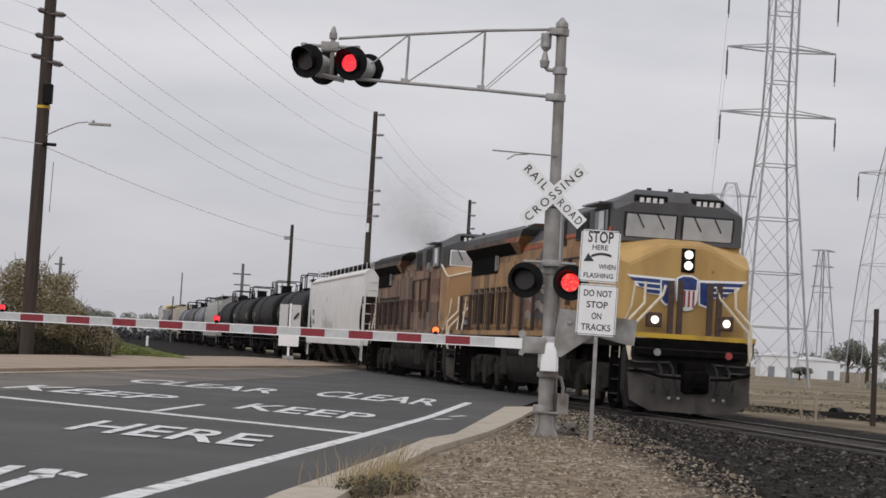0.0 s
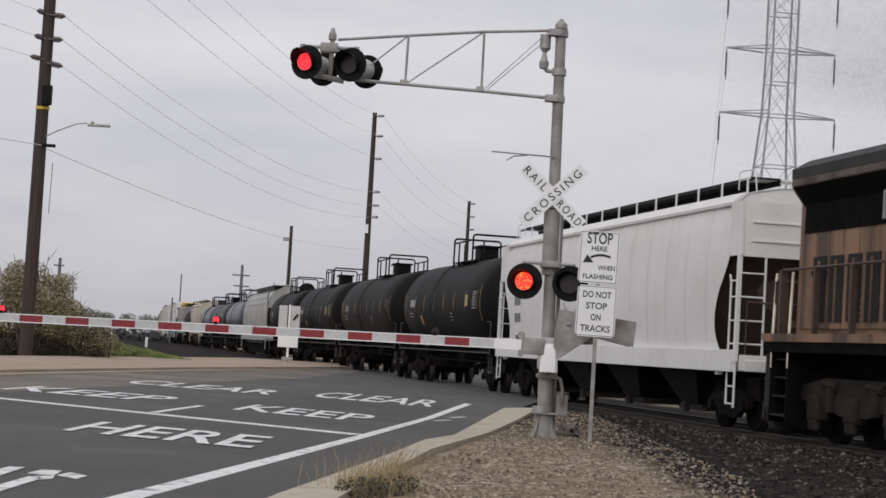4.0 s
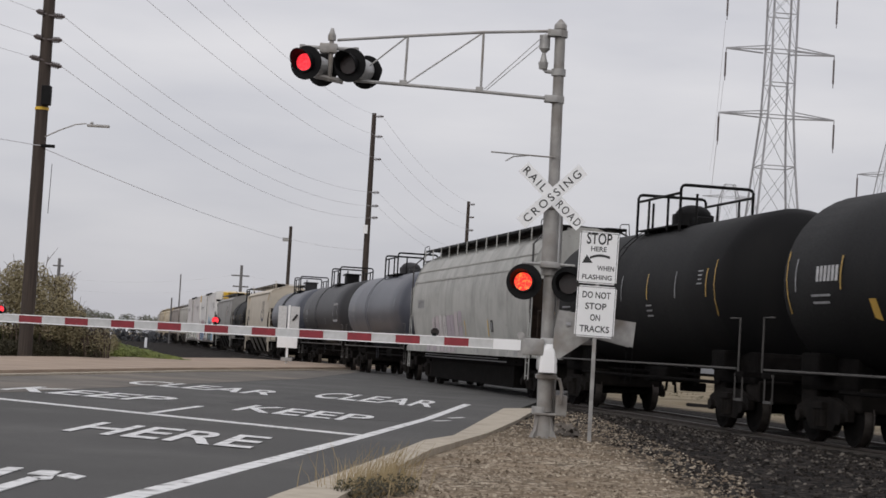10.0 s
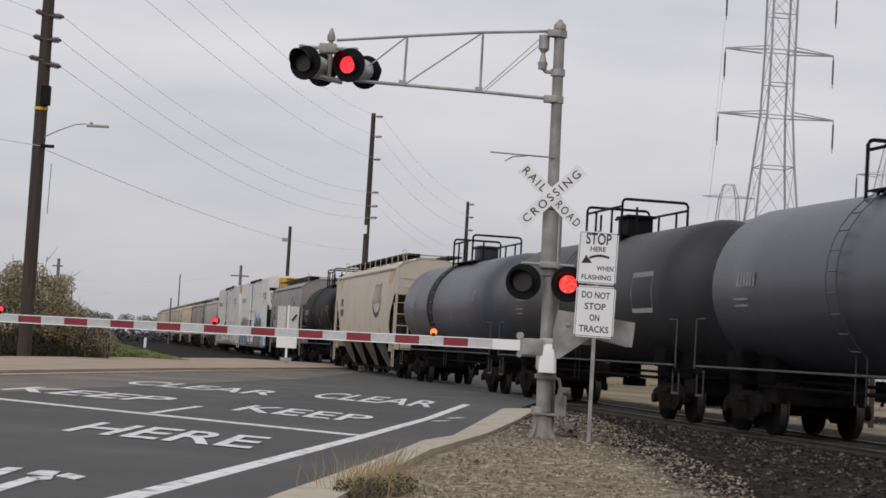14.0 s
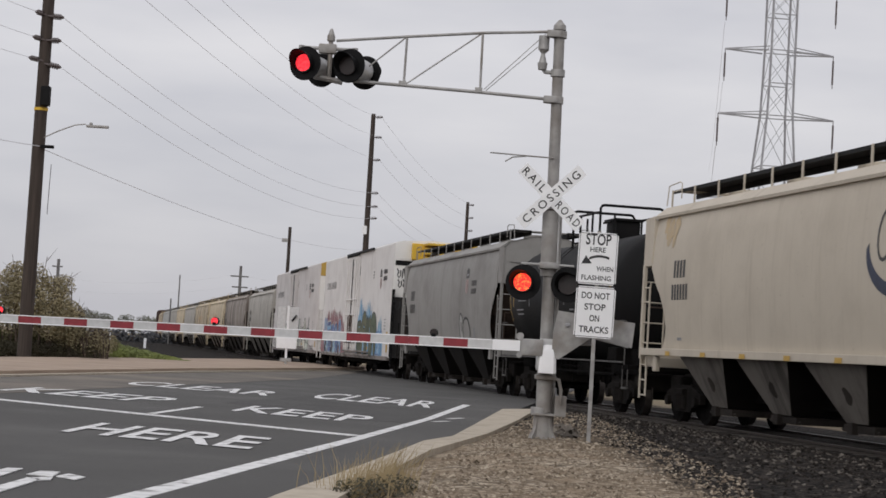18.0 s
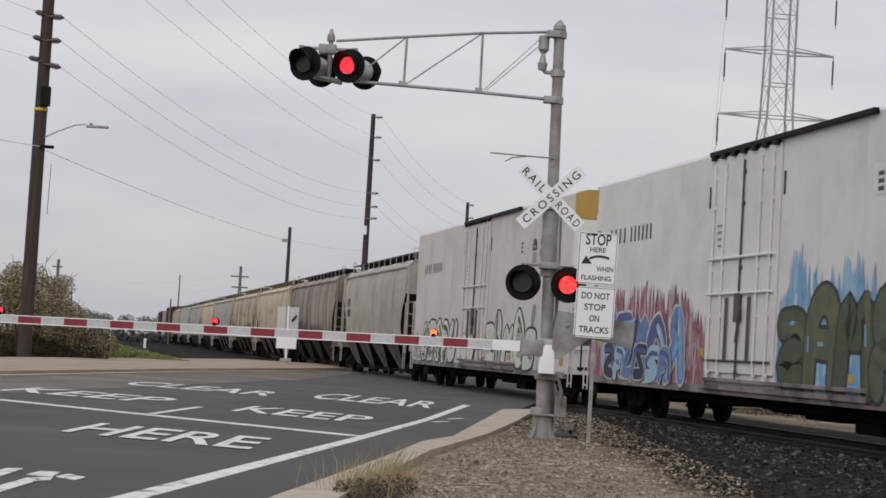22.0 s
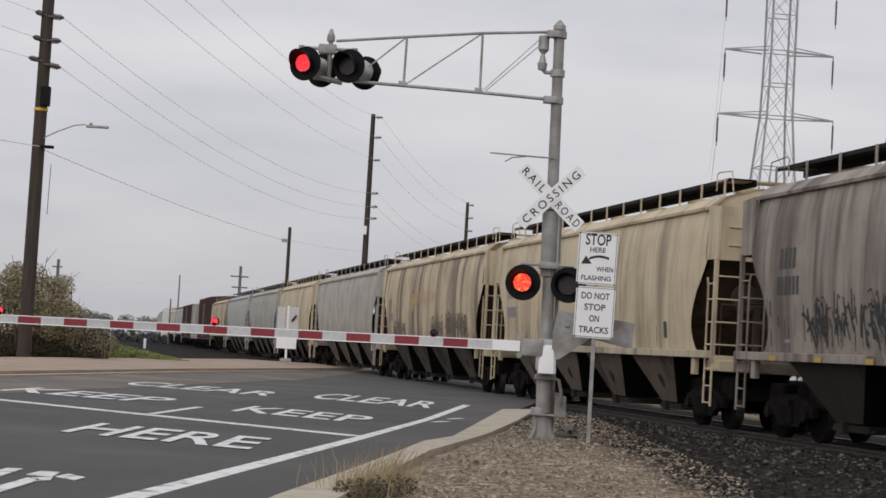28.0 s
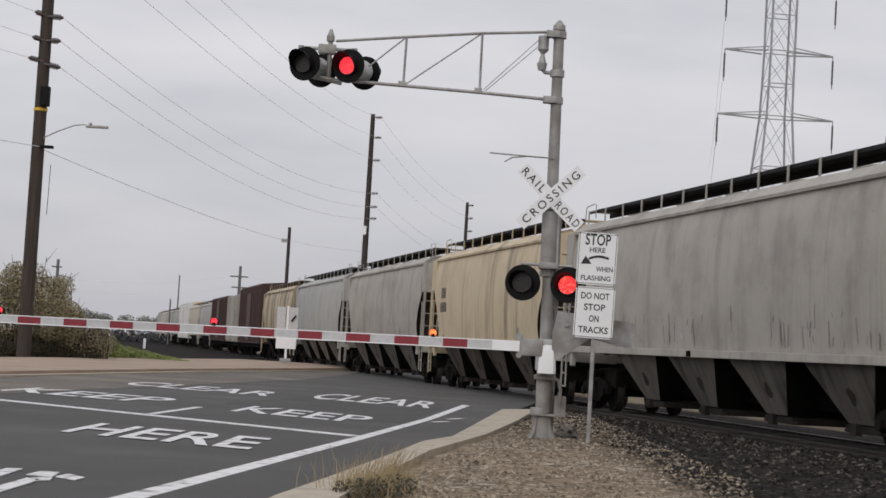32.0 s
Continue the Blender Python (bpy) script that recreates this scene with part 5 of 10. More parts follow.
def hopper_end(car, s, bl, hl, half, top, trim, style):
    """One end of a hopper: shear plates, bulkhead, corner posts, side and end ladders, platform with its rail and steps."""
    xp = min(bl + 0.52, hl - 0.06)
    if style != "round":
        for y in (-half + 0.07, half - 0.07):
            bm = bmesh.new()
            prism(bm, [(s * (bl - 0.05), top + 0.02), (s * (xp + 0.08), top - 0.02), (s * (xp + 0.08), 3.34), (s * (bl - 0.05), 3.34)],
                  Matrix.Translation((0, y + 0.025, 0)) @ Matrix.Rotation(radians(90), 4, "X"), 0.05)
            part("shear_plate", bm, trim, car, "corner plate above the end opening")
        bm = bmesh.new()
        box(bm, s * (xp + 0.06), 0, (top + 3.34) / 2 - 0.02, 0.05, 2 * half - 0.2, top - 3.34)
        for z in (3.62, 3.98):
            box(bm, s * (xp + 0.10), 0, z, 0.03, 2 * half - 0.5, 0.03)
        part("end_bulkhead", bm, trim, car, "upper end bulkhead")
        for y in (-half + 0.06, half - 0.06):
            bm = bmesh.new()
            box(bm, s * xp, y, 2.34, 0.10, 0.08, 2.05, 0.01)
            part("corner_post", bm, trim, car, "upright corner post")
            e = 1 if y > 0 else -1
            bm = bmesh.new()
            rod(bm, (s * (xp - 0.42), y, 0.5), (s * (xp - 0.42), y, 2.85), 0.022, 6)
            pipe(bm, [(s * (xp - 0.42), y, 2.8), (s * (xp - 0.46), y, 2.92), (s * (xp - 0.50), y, 2.98)], 0.022)
            rod(bm, (s * xp, y, 0.45), (s * xp, y, 1.4), 0.024, 6)
            for z in (0.52, 0.85, 1.18, 1.66, 2.10, 2.55, 2.86):
                rod(bm, (s * (xp - 0.42), y, z), (s * xp, y, z), 0.017, 6)
            part("ladder", bm, trim, car, "side ladder")
            bm = bmesh.new()
            rod(bm, (s * (xp + 0.06), y - e * 0.5, 1.3), (s * (xp + 0.06), y - e * 0.5, 3.34), 0.024, 6)
            for z in (1.66, 2.10, 2.55, 3.0):
                rod(bm, (s * (xp + 0.06), y, z), (s * (xp + 0.06), y - e * 0.5, z), 0.017, 6)
            part("ladder", bm, trim, car, "end ladder")
            bm = bmesh.new()
            box(bm, s * (hl - 1.15), y - e * 0.02, 1.22, 0.22, 0.10, 0.34, 0.02)
            part("jacking_pad", bm, trim, car, "pale bracket on the sill")
    else:
        for y in (-half + 0.02, half - 0.02):
            bm = bmesh.new()
            pipe(bm, [(s * (bl - 0.5), y * 0.62, 4.88), (s * (hl - 0.42), y * 0.75, 4.71), (s * (hl - 0.28), y, 4.31), (s * (hl - 0.28), y, 2.4)], 0.03)
            part("end_grab_rail", bm, M["stencildark"], car, "dark bent grab rail")
            ladder(car, s * (hl - 0.30), y, 0.55, 3.5, 0.34, trim)
    bm = bmesh.new()
    for y in (-0.45, 0.45):
        box(bm, s * (hl - 0.55), y, 2.25, 0.12, 0.12, 2.1)
    box(bm, s * (hl - 0.55), 0, 2.1, 0.08, 1.0, 0.12)
    rod(bm, (s * (hl - 0.62), -0.7, 2.62), (s * (hl - 0.50), -0.7, 2.62), 0.28, 16)
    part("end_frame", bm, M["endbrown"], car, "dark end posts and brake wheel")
    bm = bmesh.new()
    box(bm, s * (hl - 0.3), 0, 1.25, 0.7, 2 * half - 0.3, 0.22, 0.02)
    box(bm, s * (hl - 0.02), 0, 1.3, 0.08, 2 * half - 0.15, 0.3, 0.02)
    part("end_platform", bm, trim, car)
    bm = bmesh.new()
    pipe(bm, [(s * (hl - 0.08), -half + 0.2, 1.3), (s * (hl - 0.08), -half + 0.2, 2.45), (s * (hl - 0.08), half - 0.2, 2.45), (s * (hl - 0.08), half - 0.2, 1.3)], 0.02)
    part("end_rail", bm, M["endbrown"], car)


def hopper_bay(car, x, pitch, half, sill, material, spot):
    """A tapered discharge bay with its gate, and the soot patch on its near sheet."""
    z1, z0, y1, y0 = sill - 0.06, 0.42, half - 0.10, 0.98
    w1, w0 = pitch * 0.395, pitch * 0.135
    bm = bmesh.new()
    loft(bm, [[(x - w1, -y1, z1), (x + w1, -y1, z1), (x + w1, y1, z1), (x - w1, y1, z1)], [(x - w0, -y0, z0), (x + w0, -y0, z0), (x + w0, y0, z0), (x - w0, y0, z0)]])
    bmesh.ops.recalc_face_normals(bm, faces=bm.faces[:])
    # slope faces take the near-black slot, so their shade is coloured in
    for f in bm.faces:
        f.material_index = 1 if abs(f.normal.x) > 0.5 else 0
    bay = part("hopper_bay", bm, [material, M["baydark"]], car, "tapered discharge bay, slope sheets coloured as if in shade")
    bm = bmesh.new()
    box(bm, x, 0, 0.33, 2 * w0 + 0.35, 1.9, 0.13, 0.01)
    box(bm, x - w0 * 0.4, -0.98, 0.33, 0.22, 0.12, 0.2, 0.01)
    rod(bm, (x - w0 - 0.3, -0.9, 0.30), (x + w0 + 0.3, -0.9, 0.30), 0.03, 6)
    part("outlet_gate", bm, M["locotruck"], bay, "dusty steel outlet gate")
    if spot:
        bm = bmesh.new()
        ring = []
        for k in range(14):
            a = 2 * math.pi * k / 14
            z = 0.86 + 0.15 * math.sin(a)
            t = (z - z0) / (z1 - z0)
            ring.append(bm.verts.new((x + 0.05 + (0.15 + 0.04 * math.sin(3 * a + x)) * math.cos(a), -(y0 + (y1 - y0) * t) - 0.006, z)))
        bm.faces.new(ring)
        part("soot_patch", bm, M["baybrown"], bay, "dark oval soot patch")


def hopper(q1, q0, body, label, style="curved", bays=4, top=4.38, peak=4.72, sill=1.48, trim=None, rng_seed=1, deco=None, board=True, half=1.56, bay_mat=None, sill_h=0.15, inset=0.7, cut=0.9, sill_mat=None, spot=True, near=True, bay_at=0.0, bay_pitch=None):
    """Covered hopper. Body between end platforms, with sloped end sheets, roof with hatches and running boards, side sills, bays."""
    L = q1 - q0
    car = thing("hopper_car", label, "hopper car", group="cars of the train")
    trim = trim or body
    hl = L / 2 - 0.55          # end of the frame
    bl = hl - inset             # end of the side sheet at the eaves
    lo = bl - (cut if style != "round" else 0.42)   # where the end opening is deepest

    def yof(z):
        if style == "curved":
            t = (z - sill) / (top - sill)
            return -(half - 0.15 + 0.15 * math.sin(math.pi * min(1, max(0, 0.10 + 0.78 * t)))) + (0.04 * max(0, t - 0.85) / 0.15)
        if style == "round":
            if z < 3.0:
                return -(half - 0.20 * ((3.0 - z) / 1.58) ** 2)
            t = (z - 3.0) / (peak - 3.0)
            return -(half * math.sqrt(max(0.03, 1 - (0.88 * t) ** 2)))
        return -half

    bm = bmesh.new()
    rows = []
    n = 29
    for i in range(n):
        z = sill + (top - sill) * i / (n - 1)
        rows.append((z, -yof(z)))
    ring_s = [(y, z) for z, y in rows] + ([(1.22, top + 0.20), (0.5, peak)] if style != "round" else [(0.62, peak - 0.12), (0.3, peak)])
    full = ring_s + [(-y, z) for y, z in ring_s[::-1]]

    def end_x(z):
        t = min(1, max(0, (z - sill) / (top - sill)))
        if style == "round":
            return lo + (bl - lo) * min(1, t / 0.45) ** 0.6 - 0.30 * max(0, (z - top + 0.55) / (peak - top + 0.55)) ** 2
        c = bl - lo
        if z > 3.30:
            return bl
        if z > 2.86:                       # straight slant below the corner plate
            return bl - c * 0.42 * (3.30 - z) / 0.44
        if z > 2.76:                       # small step
            return bl - c * (0.42 + 0.16 * (2.86 - z) / 0.10)
        if z > 2.0:                        # round in
            return bl - c * (0.58 + 0.42 * math.sin(math.pi / 2 * (2.76 - z) / 0.76))
        return lo + c * 0.38 * ((2.0 - z) / (2.0 - sill)) ** 2
    n_st = 24
    rings = []
    for i in range(n_st + 1):
        f = i / n_st * 2 - 1
        rings.append([(f * end_x(z), y * (1 - (0.02 if abs(f) > 0.99 else 0)), z) for y, z in full])
    loft(bm, rings, True, False)
    part("body", bm, body, car, "", True)
    # end sheets: pale above, dark sloped sheet set back below, shade in its colour
    for e in (-1, 1):
        bm = bmesh.new()
        zc = 3.36
        up = [(y, z) for y, z in full if z > zc]
        wide = abs(yof(zc)) - 0.02
        prism(bm, [(wide, zc)] + up + [(-wide, zc)], Matrix.Translation((e * (bl - 0.03), 0, 0)) @ Matrix.Rotation(radians(90), 4, "Z") @ Matrix.Rotation(radians(90), 4, "X"), -0.03 * e)
        part("end_sheet", bm, body, car, "upper end sheet")
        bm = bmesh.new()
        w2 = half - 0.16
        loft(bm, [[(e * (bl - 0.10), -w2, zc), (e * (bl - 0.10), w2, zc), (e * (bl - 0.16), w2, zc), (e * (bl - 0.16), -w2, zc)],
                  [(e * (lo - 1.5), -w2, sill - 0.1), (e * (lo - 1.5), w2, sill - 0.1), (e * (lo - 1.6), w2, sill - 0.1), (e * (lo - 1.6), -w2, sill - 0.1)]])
        part("end_slope", bm, M["endbrown"], car, "sloped end sheet, recess shade in its dark brown")
    # eaves lip and side sill
    for s in (-1, 1):
        ye = abs(yof(top))
        bm = bmesh.new()
        if style != "round":
            sec = [(ye - 0.02, top - 0.05), (ye + 0.075, top - 0.05), (ye + 0.085, top + 0.01), (1.26, top + 0.215), (1.20, top + 0.19), (ye - 0.02, top - 0.005)]
            loft(bm, [[(x, s * y, z) for y, z in sec] for x in (-bl + 0.03, bl - 0.03)])
            part("eaves_lip", bm, trim, car, "overhanging roof edge")
        else:
            for z, w in ((3.66, 0.05), (4.05, 0.035)):
                box(bm, 0, s * (abs(yof(z)) + 0.012), z, 2 * bl - 0.2, 0.035, w)
            part("side_rib", bm, trim, car, "lengthwise side rib")
            bm = bmesh.new()
            prism(bm, [(-hl + 0.12, 1.14), (hl - 0.12, 1.14), (hl - 0.12, 1.26), (lo + 0.06, 1.64), (-lo - 0.06, 1.64), (-hl + 0.12, 1.26)], Matrix.Translation((0, s * (half + 0.02) + 0.03, 0)) @ Matrix.Rotation(radians(90), 4, "X"), 0.06)
            part("side_skirt", bm, trim, car)
        bm = bmesh.new()
        box(bm, 0, s * (half - 0.03), sill + 0.06 - sill_h / 2, 2 * hl - 0.5, 0.12, sill_h, 0.012)
        part("side_sill", bm, sill_mat or trim, car, "straight side sill")
    if style == "curved" and near and body in (M["hopsoot"], M["hopwhite"]):
        for x in stations(-lo + 0.4, lo - 0.4, 1.36):
            strokes(car, "weld_seam", M["seamdirt"] if body is not M["hopwhite"] else M["hopgrey"], [[(x, sill + 0.1 + (top - sill - 0.15) * k / 12) for k in range(13)]], 0.013, yof, "thin dirty weld seam", 0.004)
    for s in (-1, 1):
        hopper_end(car, s, bl, hl, half, top, trim, style)
    zb = peak + (0.17 if style != "round" else 0.03)
    if board:
        hopper_running_boards(car, bl, top, peak, zb, trim, style)
    n_h = max(3, round(bl / 1.6))
    for i in range(n_h):
        bm = bmesh.new()
        x = -bl + 2 * bl * (i + 0.5) / n_h
        rod(bm, (x, 0, peak - 0.02), (x, 0, peak + 0.13), 0.42, 14)
        part("hatch", bm, trim, car)
    if style != "round":
        pitch = bay_pitch or 2 * (hl - 2.25) / bays
        for i in range(bays):
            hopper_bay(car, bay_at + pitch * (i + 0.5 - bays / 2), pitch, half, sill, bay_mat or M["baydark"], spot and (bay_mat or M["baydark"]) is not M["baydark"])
    bm = bmesh.new()
    if style == "round":
        box(bm, 0, 0, 1.12, 2 * hl - 3.5, 2 * half - 0.5, 0.45, 0.02)
        for x in (-hl * 0.45, hl * 0.1, hl * 0.42):
            box(bm, x, 0, 0.72, 0.9, 2.2, 0.5, 0.05)
        # added block that fills the space below the body with black
        box(bm, 0, 0, 0.77, 2 * hl - 6.4, 2 * half - 0.7, 1.05, 0.03)
        box(bm, 0, -half + 0.25, 0.98, 2 * hl - 5, 0.06, 0.06)
    else:
        box(bm, 0, 0, 1.0, 2 * hl - 0.6, 0.4, 0.35)
        # added slab behind the bays that darkens their gaps as shade would
        box(bm, 0, 0, 0.92, 2 * (hl - 2.4), 0.9, 0.75, 0.02)
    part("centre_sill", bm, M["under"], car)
    if style == "round":
        for z, e in ((1.06, 0.50), (0.98, 0.62)):
            bm = bmesh.new()
            rod(bm, (-hl + 2.6, -half + 0.22, z), (hl * e, -half + 0.22, z), 0.018, 6)
            part("brake_line", bm, M["stencil"], car, "thin pale brake pipe")
    gear(car, L / 2, hl - 1.75)
    if deco:
        deco(car, yof, lo, bl, random.Random(rng_seed))
    CARS.append((car, (q1 + q0) / 2))
    return car


# ---------------------------------------------------------------- tank car
def tank_car(q1, q0, shell, label, r=1.61, zc=2.79, dome="box", belt=None, seed=1, plate=True, short=False):
    """Tank car: domed cylinder on stub sills, cradle bands, platform with railing round the manway, side handrail, end platforms."""
    L = q1 - q0
    car = thing("tank_car", label, "tank car", group="cars of the train")
    rng = random.Random(seed)
    hl = L / 2 - 0.5
    tl = hl - (0.55 if not short else 0.45)
    bm = bmesh.new()
    prof = [(tl, 0.02), (tl - 0.03, 0.30 * r), (tl - 0.12, 0.55 * r), (tl - 0.28, 0.77 * r), (tl - 0.48, 0.92 * r), (tl - 0.72, r)]
    prof = prof + [(tl * f, r) for f in (0.6, 0.3, 0.0, -0.3, -0.6)] + [(-x, y) for x, y in prof[::-1]]
    seg = 40
    # the shell's belly sags a little towards the middle
    loft(bm, [[(x, rr * math.cos(2 * math.pi * k / seg), zc - 0.03 * (1 - abs(x) / tl) + rr * math.sin(2 * math.pi * k / seg)) for k in range(seg)] for x, rr in prof])
    part("tank", bm, shell, car, "", True)
    if belt:
        bm = bmesh.new()
        for x in belt[1:]:
            rod(bm, (x - 0.55, 0, zc), (x + 0.55, 0, zc), r + 0.01, 40)
        part("stain_belt", bm, belt[0], car, "darker band of spilled product", True)

    def yof(z):
        return -math.sqrt(max(0.01, (r + 0.012) ** 2 - (z - zc) ** 2))

    # top platform, railing and manway housing
    pw = 1.6 if not short else 1.3
    bm = bmesh.new()
    zt = zc + r
    for y in (-0.62, 0.62):
        box(bm, 0, y, zt - 0.09, 2 * pw, 0.40, 0.035)
        for x in (-pw, -pw * 0.4, pw * 0.4, pw):
            rod(bm, (x, y, zt - 0.4), (x, y, zt - 0.1), 0.03, 6)
    part("top_platform", bm, M["tankblack"], car, "steel grating platform")
    tall_bm = bmesh.new()
    rod(tall_bm, (0, 0, -0.2), (0, 0, 0.60), 0.030, 6)
    tall = mesh("railing_post", tall_bm, M["tankblack"])
    for y in (-0.84, 0.84):
        bm = bmesh.new()
        pipe(bm, [(-pw, y, zt + 0.60), (pw, y, zt + 0.60)], 0.030)
        rail_part = part("railing", bm, M["tankblack"], car, "black pipe railing beside the manway")
        for x in (-pw * 0.45, pw * 0.45):
            share("railing_post", tall, rail_part, pose(x, y, zt))
    for x in (-pw, pw):
        bm = bmesh.new()
        pipe(bm, [(x, -0.84, zt - 0.25), (x, -0.84, zt + 0.70), (x, -0.80, zt + 0.76), (x, -0.74, zt + 0.78), (x, 0.74, zt + 0.78), (x, 0.80, zt + 0.76), (x, 0.84, zt + 0.70), (x, 0.84, zt - 0.25)], 0.036)
        hoop = part("railing_hoop", bm, M["tankblack"], car, "black pipe hoop across the platform's end")
        share("railing_post", tall, hoop, pose(x, -0.46, zt))
    bm = bmesh.new()
    if dome == "box":
        dx = 0.55 if short else 0.0
        box(bm, dx, 0, zt + 0.20, 0.95, 0.66, 0.48, 0.06)
        box(bm, dx + 0.05, 0, zt + 0.46, 1.05, 0.78, 0.07, 0.02)
        rod(bm, (dx - 0.3, -0.44, zt + 0.4), (dx + 0.3, -0.44, zt + 0.4), 0.03, 6)
    else:
        rod(bm, (0, 0, zt - 0.05), (0, 0, zt + 0.25), 0.48, 18)
        ball(bm, 0, 0, zt + 0.25, 0.42, 0.42, 0.24, 14)
        box(bm, 0.65, 0, zt + 0.06, 0.5, 0.4, 0.2, 0.03)
    part("manway_housing", bm, M["tankblack"] if shell is not M["tankblue"] else M["tankgrey"], car, "", True)
    # side ladder to the platform
    bm = bmesh.new()
    for x in (-0.22, 0.22):
        pts = [(x, -(r + 0.09) * math.cos(radians(a)), zc + (r + 0.09) * math.sin(radians(a))) for a in range(-50, 61, 10)]
        pipe(bm, [(x, pts[0][1], 0.7)] + pts, 0.011)
    for a in range(-45, 60, 12):
        y, z = -(r + 0.09) * math.cos(radians(a)), zc + (r + 0.09) * math.sin(radians(a))
        rod(bm, (-0.22, y, z), (0.22, y, z), 0.013, 6)
    lad = part("ladder", bm, shell, car)
    lad.location.x = -pw * 0.55
    # handrail along the side and its brackets
    bm = bmesh.new()
    for s in (-1, 1):
        y = s * 1.5
        rod(bm, (-hl + 0.25, y, 1.20), (hl - 0.25, y, 1.20), 0.022, 6)
        for e in (-1, 1):
            pipe(bm, [(e * (hl - 0.12), y, 1.15), (e * (hl - 0.12), y, 2.15), (e * (hl - 0.65), y, 2.15)], 0.018)
    part("side_handrail", bm, M["stepgrey"], car, "thin steel handrail")
    # stub sills, bolsters and cradle
    for s in (-1, 1):
        bm = bmesh.new()
        box(bm, s * (hl - 1.7), 0, 0.98, 3.3, 0.45, 0.42, 0.02)
        box(bm, s * (hl - 1.85), 0, 1.22, 2.5, 1.9, 0.62, 0.08)
        box(bm, s * (hl - 1.85), 0, 1.35, 0.8, 2.6, 0.40, 0.05)
        box(bm, s * (hl - 0.2), 0, 1.10, 0.45, 2.9, 0.10, 0.01)
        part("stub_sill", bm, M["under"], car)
        for y in (-1.42, 1.42):
            bm = bmesh.new()
            box(bm, s * (hl - 0.28), y, 0.62, 0.42, 0.04, 0.05)
            for x in (-0.2, 0.2):
                rod(bm, (s * (hl - 0.28) + x, y, 0.6), (s * (hl - 0.28) + x, y, 1.1), 0.016, 6)
            box(bm, s * (hl - 0.28), y, 1.10, 0.42, 0.03, 0.05)
            part("step", bm, M["stepgrey"], car, "worn steel sill step")
    bm = bmesh.new()
    rod(bm, (0.6, 0, 0.75), (0.6, 0, zc - r + 0.2), 0.16, 10)
    box(bm, 0.6, 0, 0.72, 0.4, 0.5, 0.2, 0.03)
    rod(bm, (-2.2, 0.3, 1.05), (-1.2, 0.3, 1.05), 0.17, 10)
    box(bm, -1.7, -0.2, 0.95, 0.5, 0.35, 0.35, 0.03)
    for i in range(6):
        x = rng.uniform(-2.4, 2.4)
        rod(bm, (x, -0.5, 1.15), (x + rng.uniform(-0.2, 0.2), -0.5, rng.uniform(0.55, 0.8)), 0.03, 6)
    rod(bm, (-hl + 2.5, -0.5, 1.02), (hl - 2.5, -0.5, 1.02), 0.03, 6)
    rod(bm, (-hl + 2.5, -1.0, 0.90), (hl - 2.5, -1.0, 0.90), 0.035, 6)
    box(bm, 0.6, -0.6, 0.98, 1.3, 0.5, 0.34, 0.06)
    part("underbelly_gear", bm, M["under"], car, "valves and brake gear under the belly")
    # markings: vertical reflective stripes, placards and stencilled rows
    sx = tl - 1.3
    slate = shell in (M["tankblue"], M["tankgrey"])
    for i, x in enumerate(() if slate else stations(-sx, sx, 2.1)):
        yel = i % 3 != 0 if plate else i % 2 == 0
        strokes(car, "reflector_stripe", M["reflyellow"] if yel else M["stencil"], [[(x, z) for z in (2.58, 2.72, 2.86, 3.0, 3.14)]], 0.05, yof, "vertical reflective stripe")
    for e in () if slate else (-1, 1):
        strokes(car, "reflector_stripe", M["reflyellow"], [[(e * (tl - 0.85) + 0.1 * (3.2 - z), z) for z in (2.2, 2.5, 2.8, 3.1, 3.3)]], 0.038, yof, "curved yellow reflective stripe")
    if shell is M["tankgrey"]:
        decal(car, "placard", M["stencil"], [(sx * 0.80, 2.30), (sx * 0.80 + 1.5, 2.30), (sx * 0.80 + 1.5, 2.75), (sx * 0.80 + 1.5, 3.20), (sx * 0.80, 3.20), (sx * 0.80, 2.75)], yof, "tall pale placard", 0.010)
    if plate:
        decal(car, "placard", M["reflyellow"], [(sx * 0.72, 2.66), (sx * 0.72 + 0.36, 2.66), (sx * 0.72 + 0.36, 3.02), (sx * 0.72, 3.02)], yof, "yellow square placard")
        decal(car, "placard", M["reflyellow"], [(-sx * 0.55, 2.12), (-sx * 0.55 + 0.26, 2.07), (-sx * 0.55 + 0.2, 2.42), (-sx * 0.55 - 0.06, 2.42)], yof, "tilted yellow placard")
    if shell is not M["tankgrey"]:
        bars(car, [(sx * 0.93, 3.1 - 0.085 * k, (0.52 if plate else 0.3) - 0.05 * (k % 3), 0.045 if plate else 0.03) for k in range(7 if plate else 4)], yof, M["stencil"], "stencil_block")
    bars(car, [(-sx * 0.86 + 0.16 * k, 2.86, 0.11, 0.26) for k in range(6)], yof, M["stencilwhite"] if plate else M["stencil"], "reporting_mark", "row of upright plain bars")
    bars(car, [(-sx * 0.84, 2.5 - 0.12 * k, 0.8 - 0.1 * k, 0.04) for k in range(2)], yof, M["stencil"], "stencil_block")
    bars(car, [(sx * 0.35, 2.45 - 0.11 * k, 0.4, 0.035) for k in range(3)], yof, M["stencil"], "stencil_block")
    gear(car, L / 2, hl - 1.85)
    CARS.append((car, (q1 + q0) / 2))
    return car


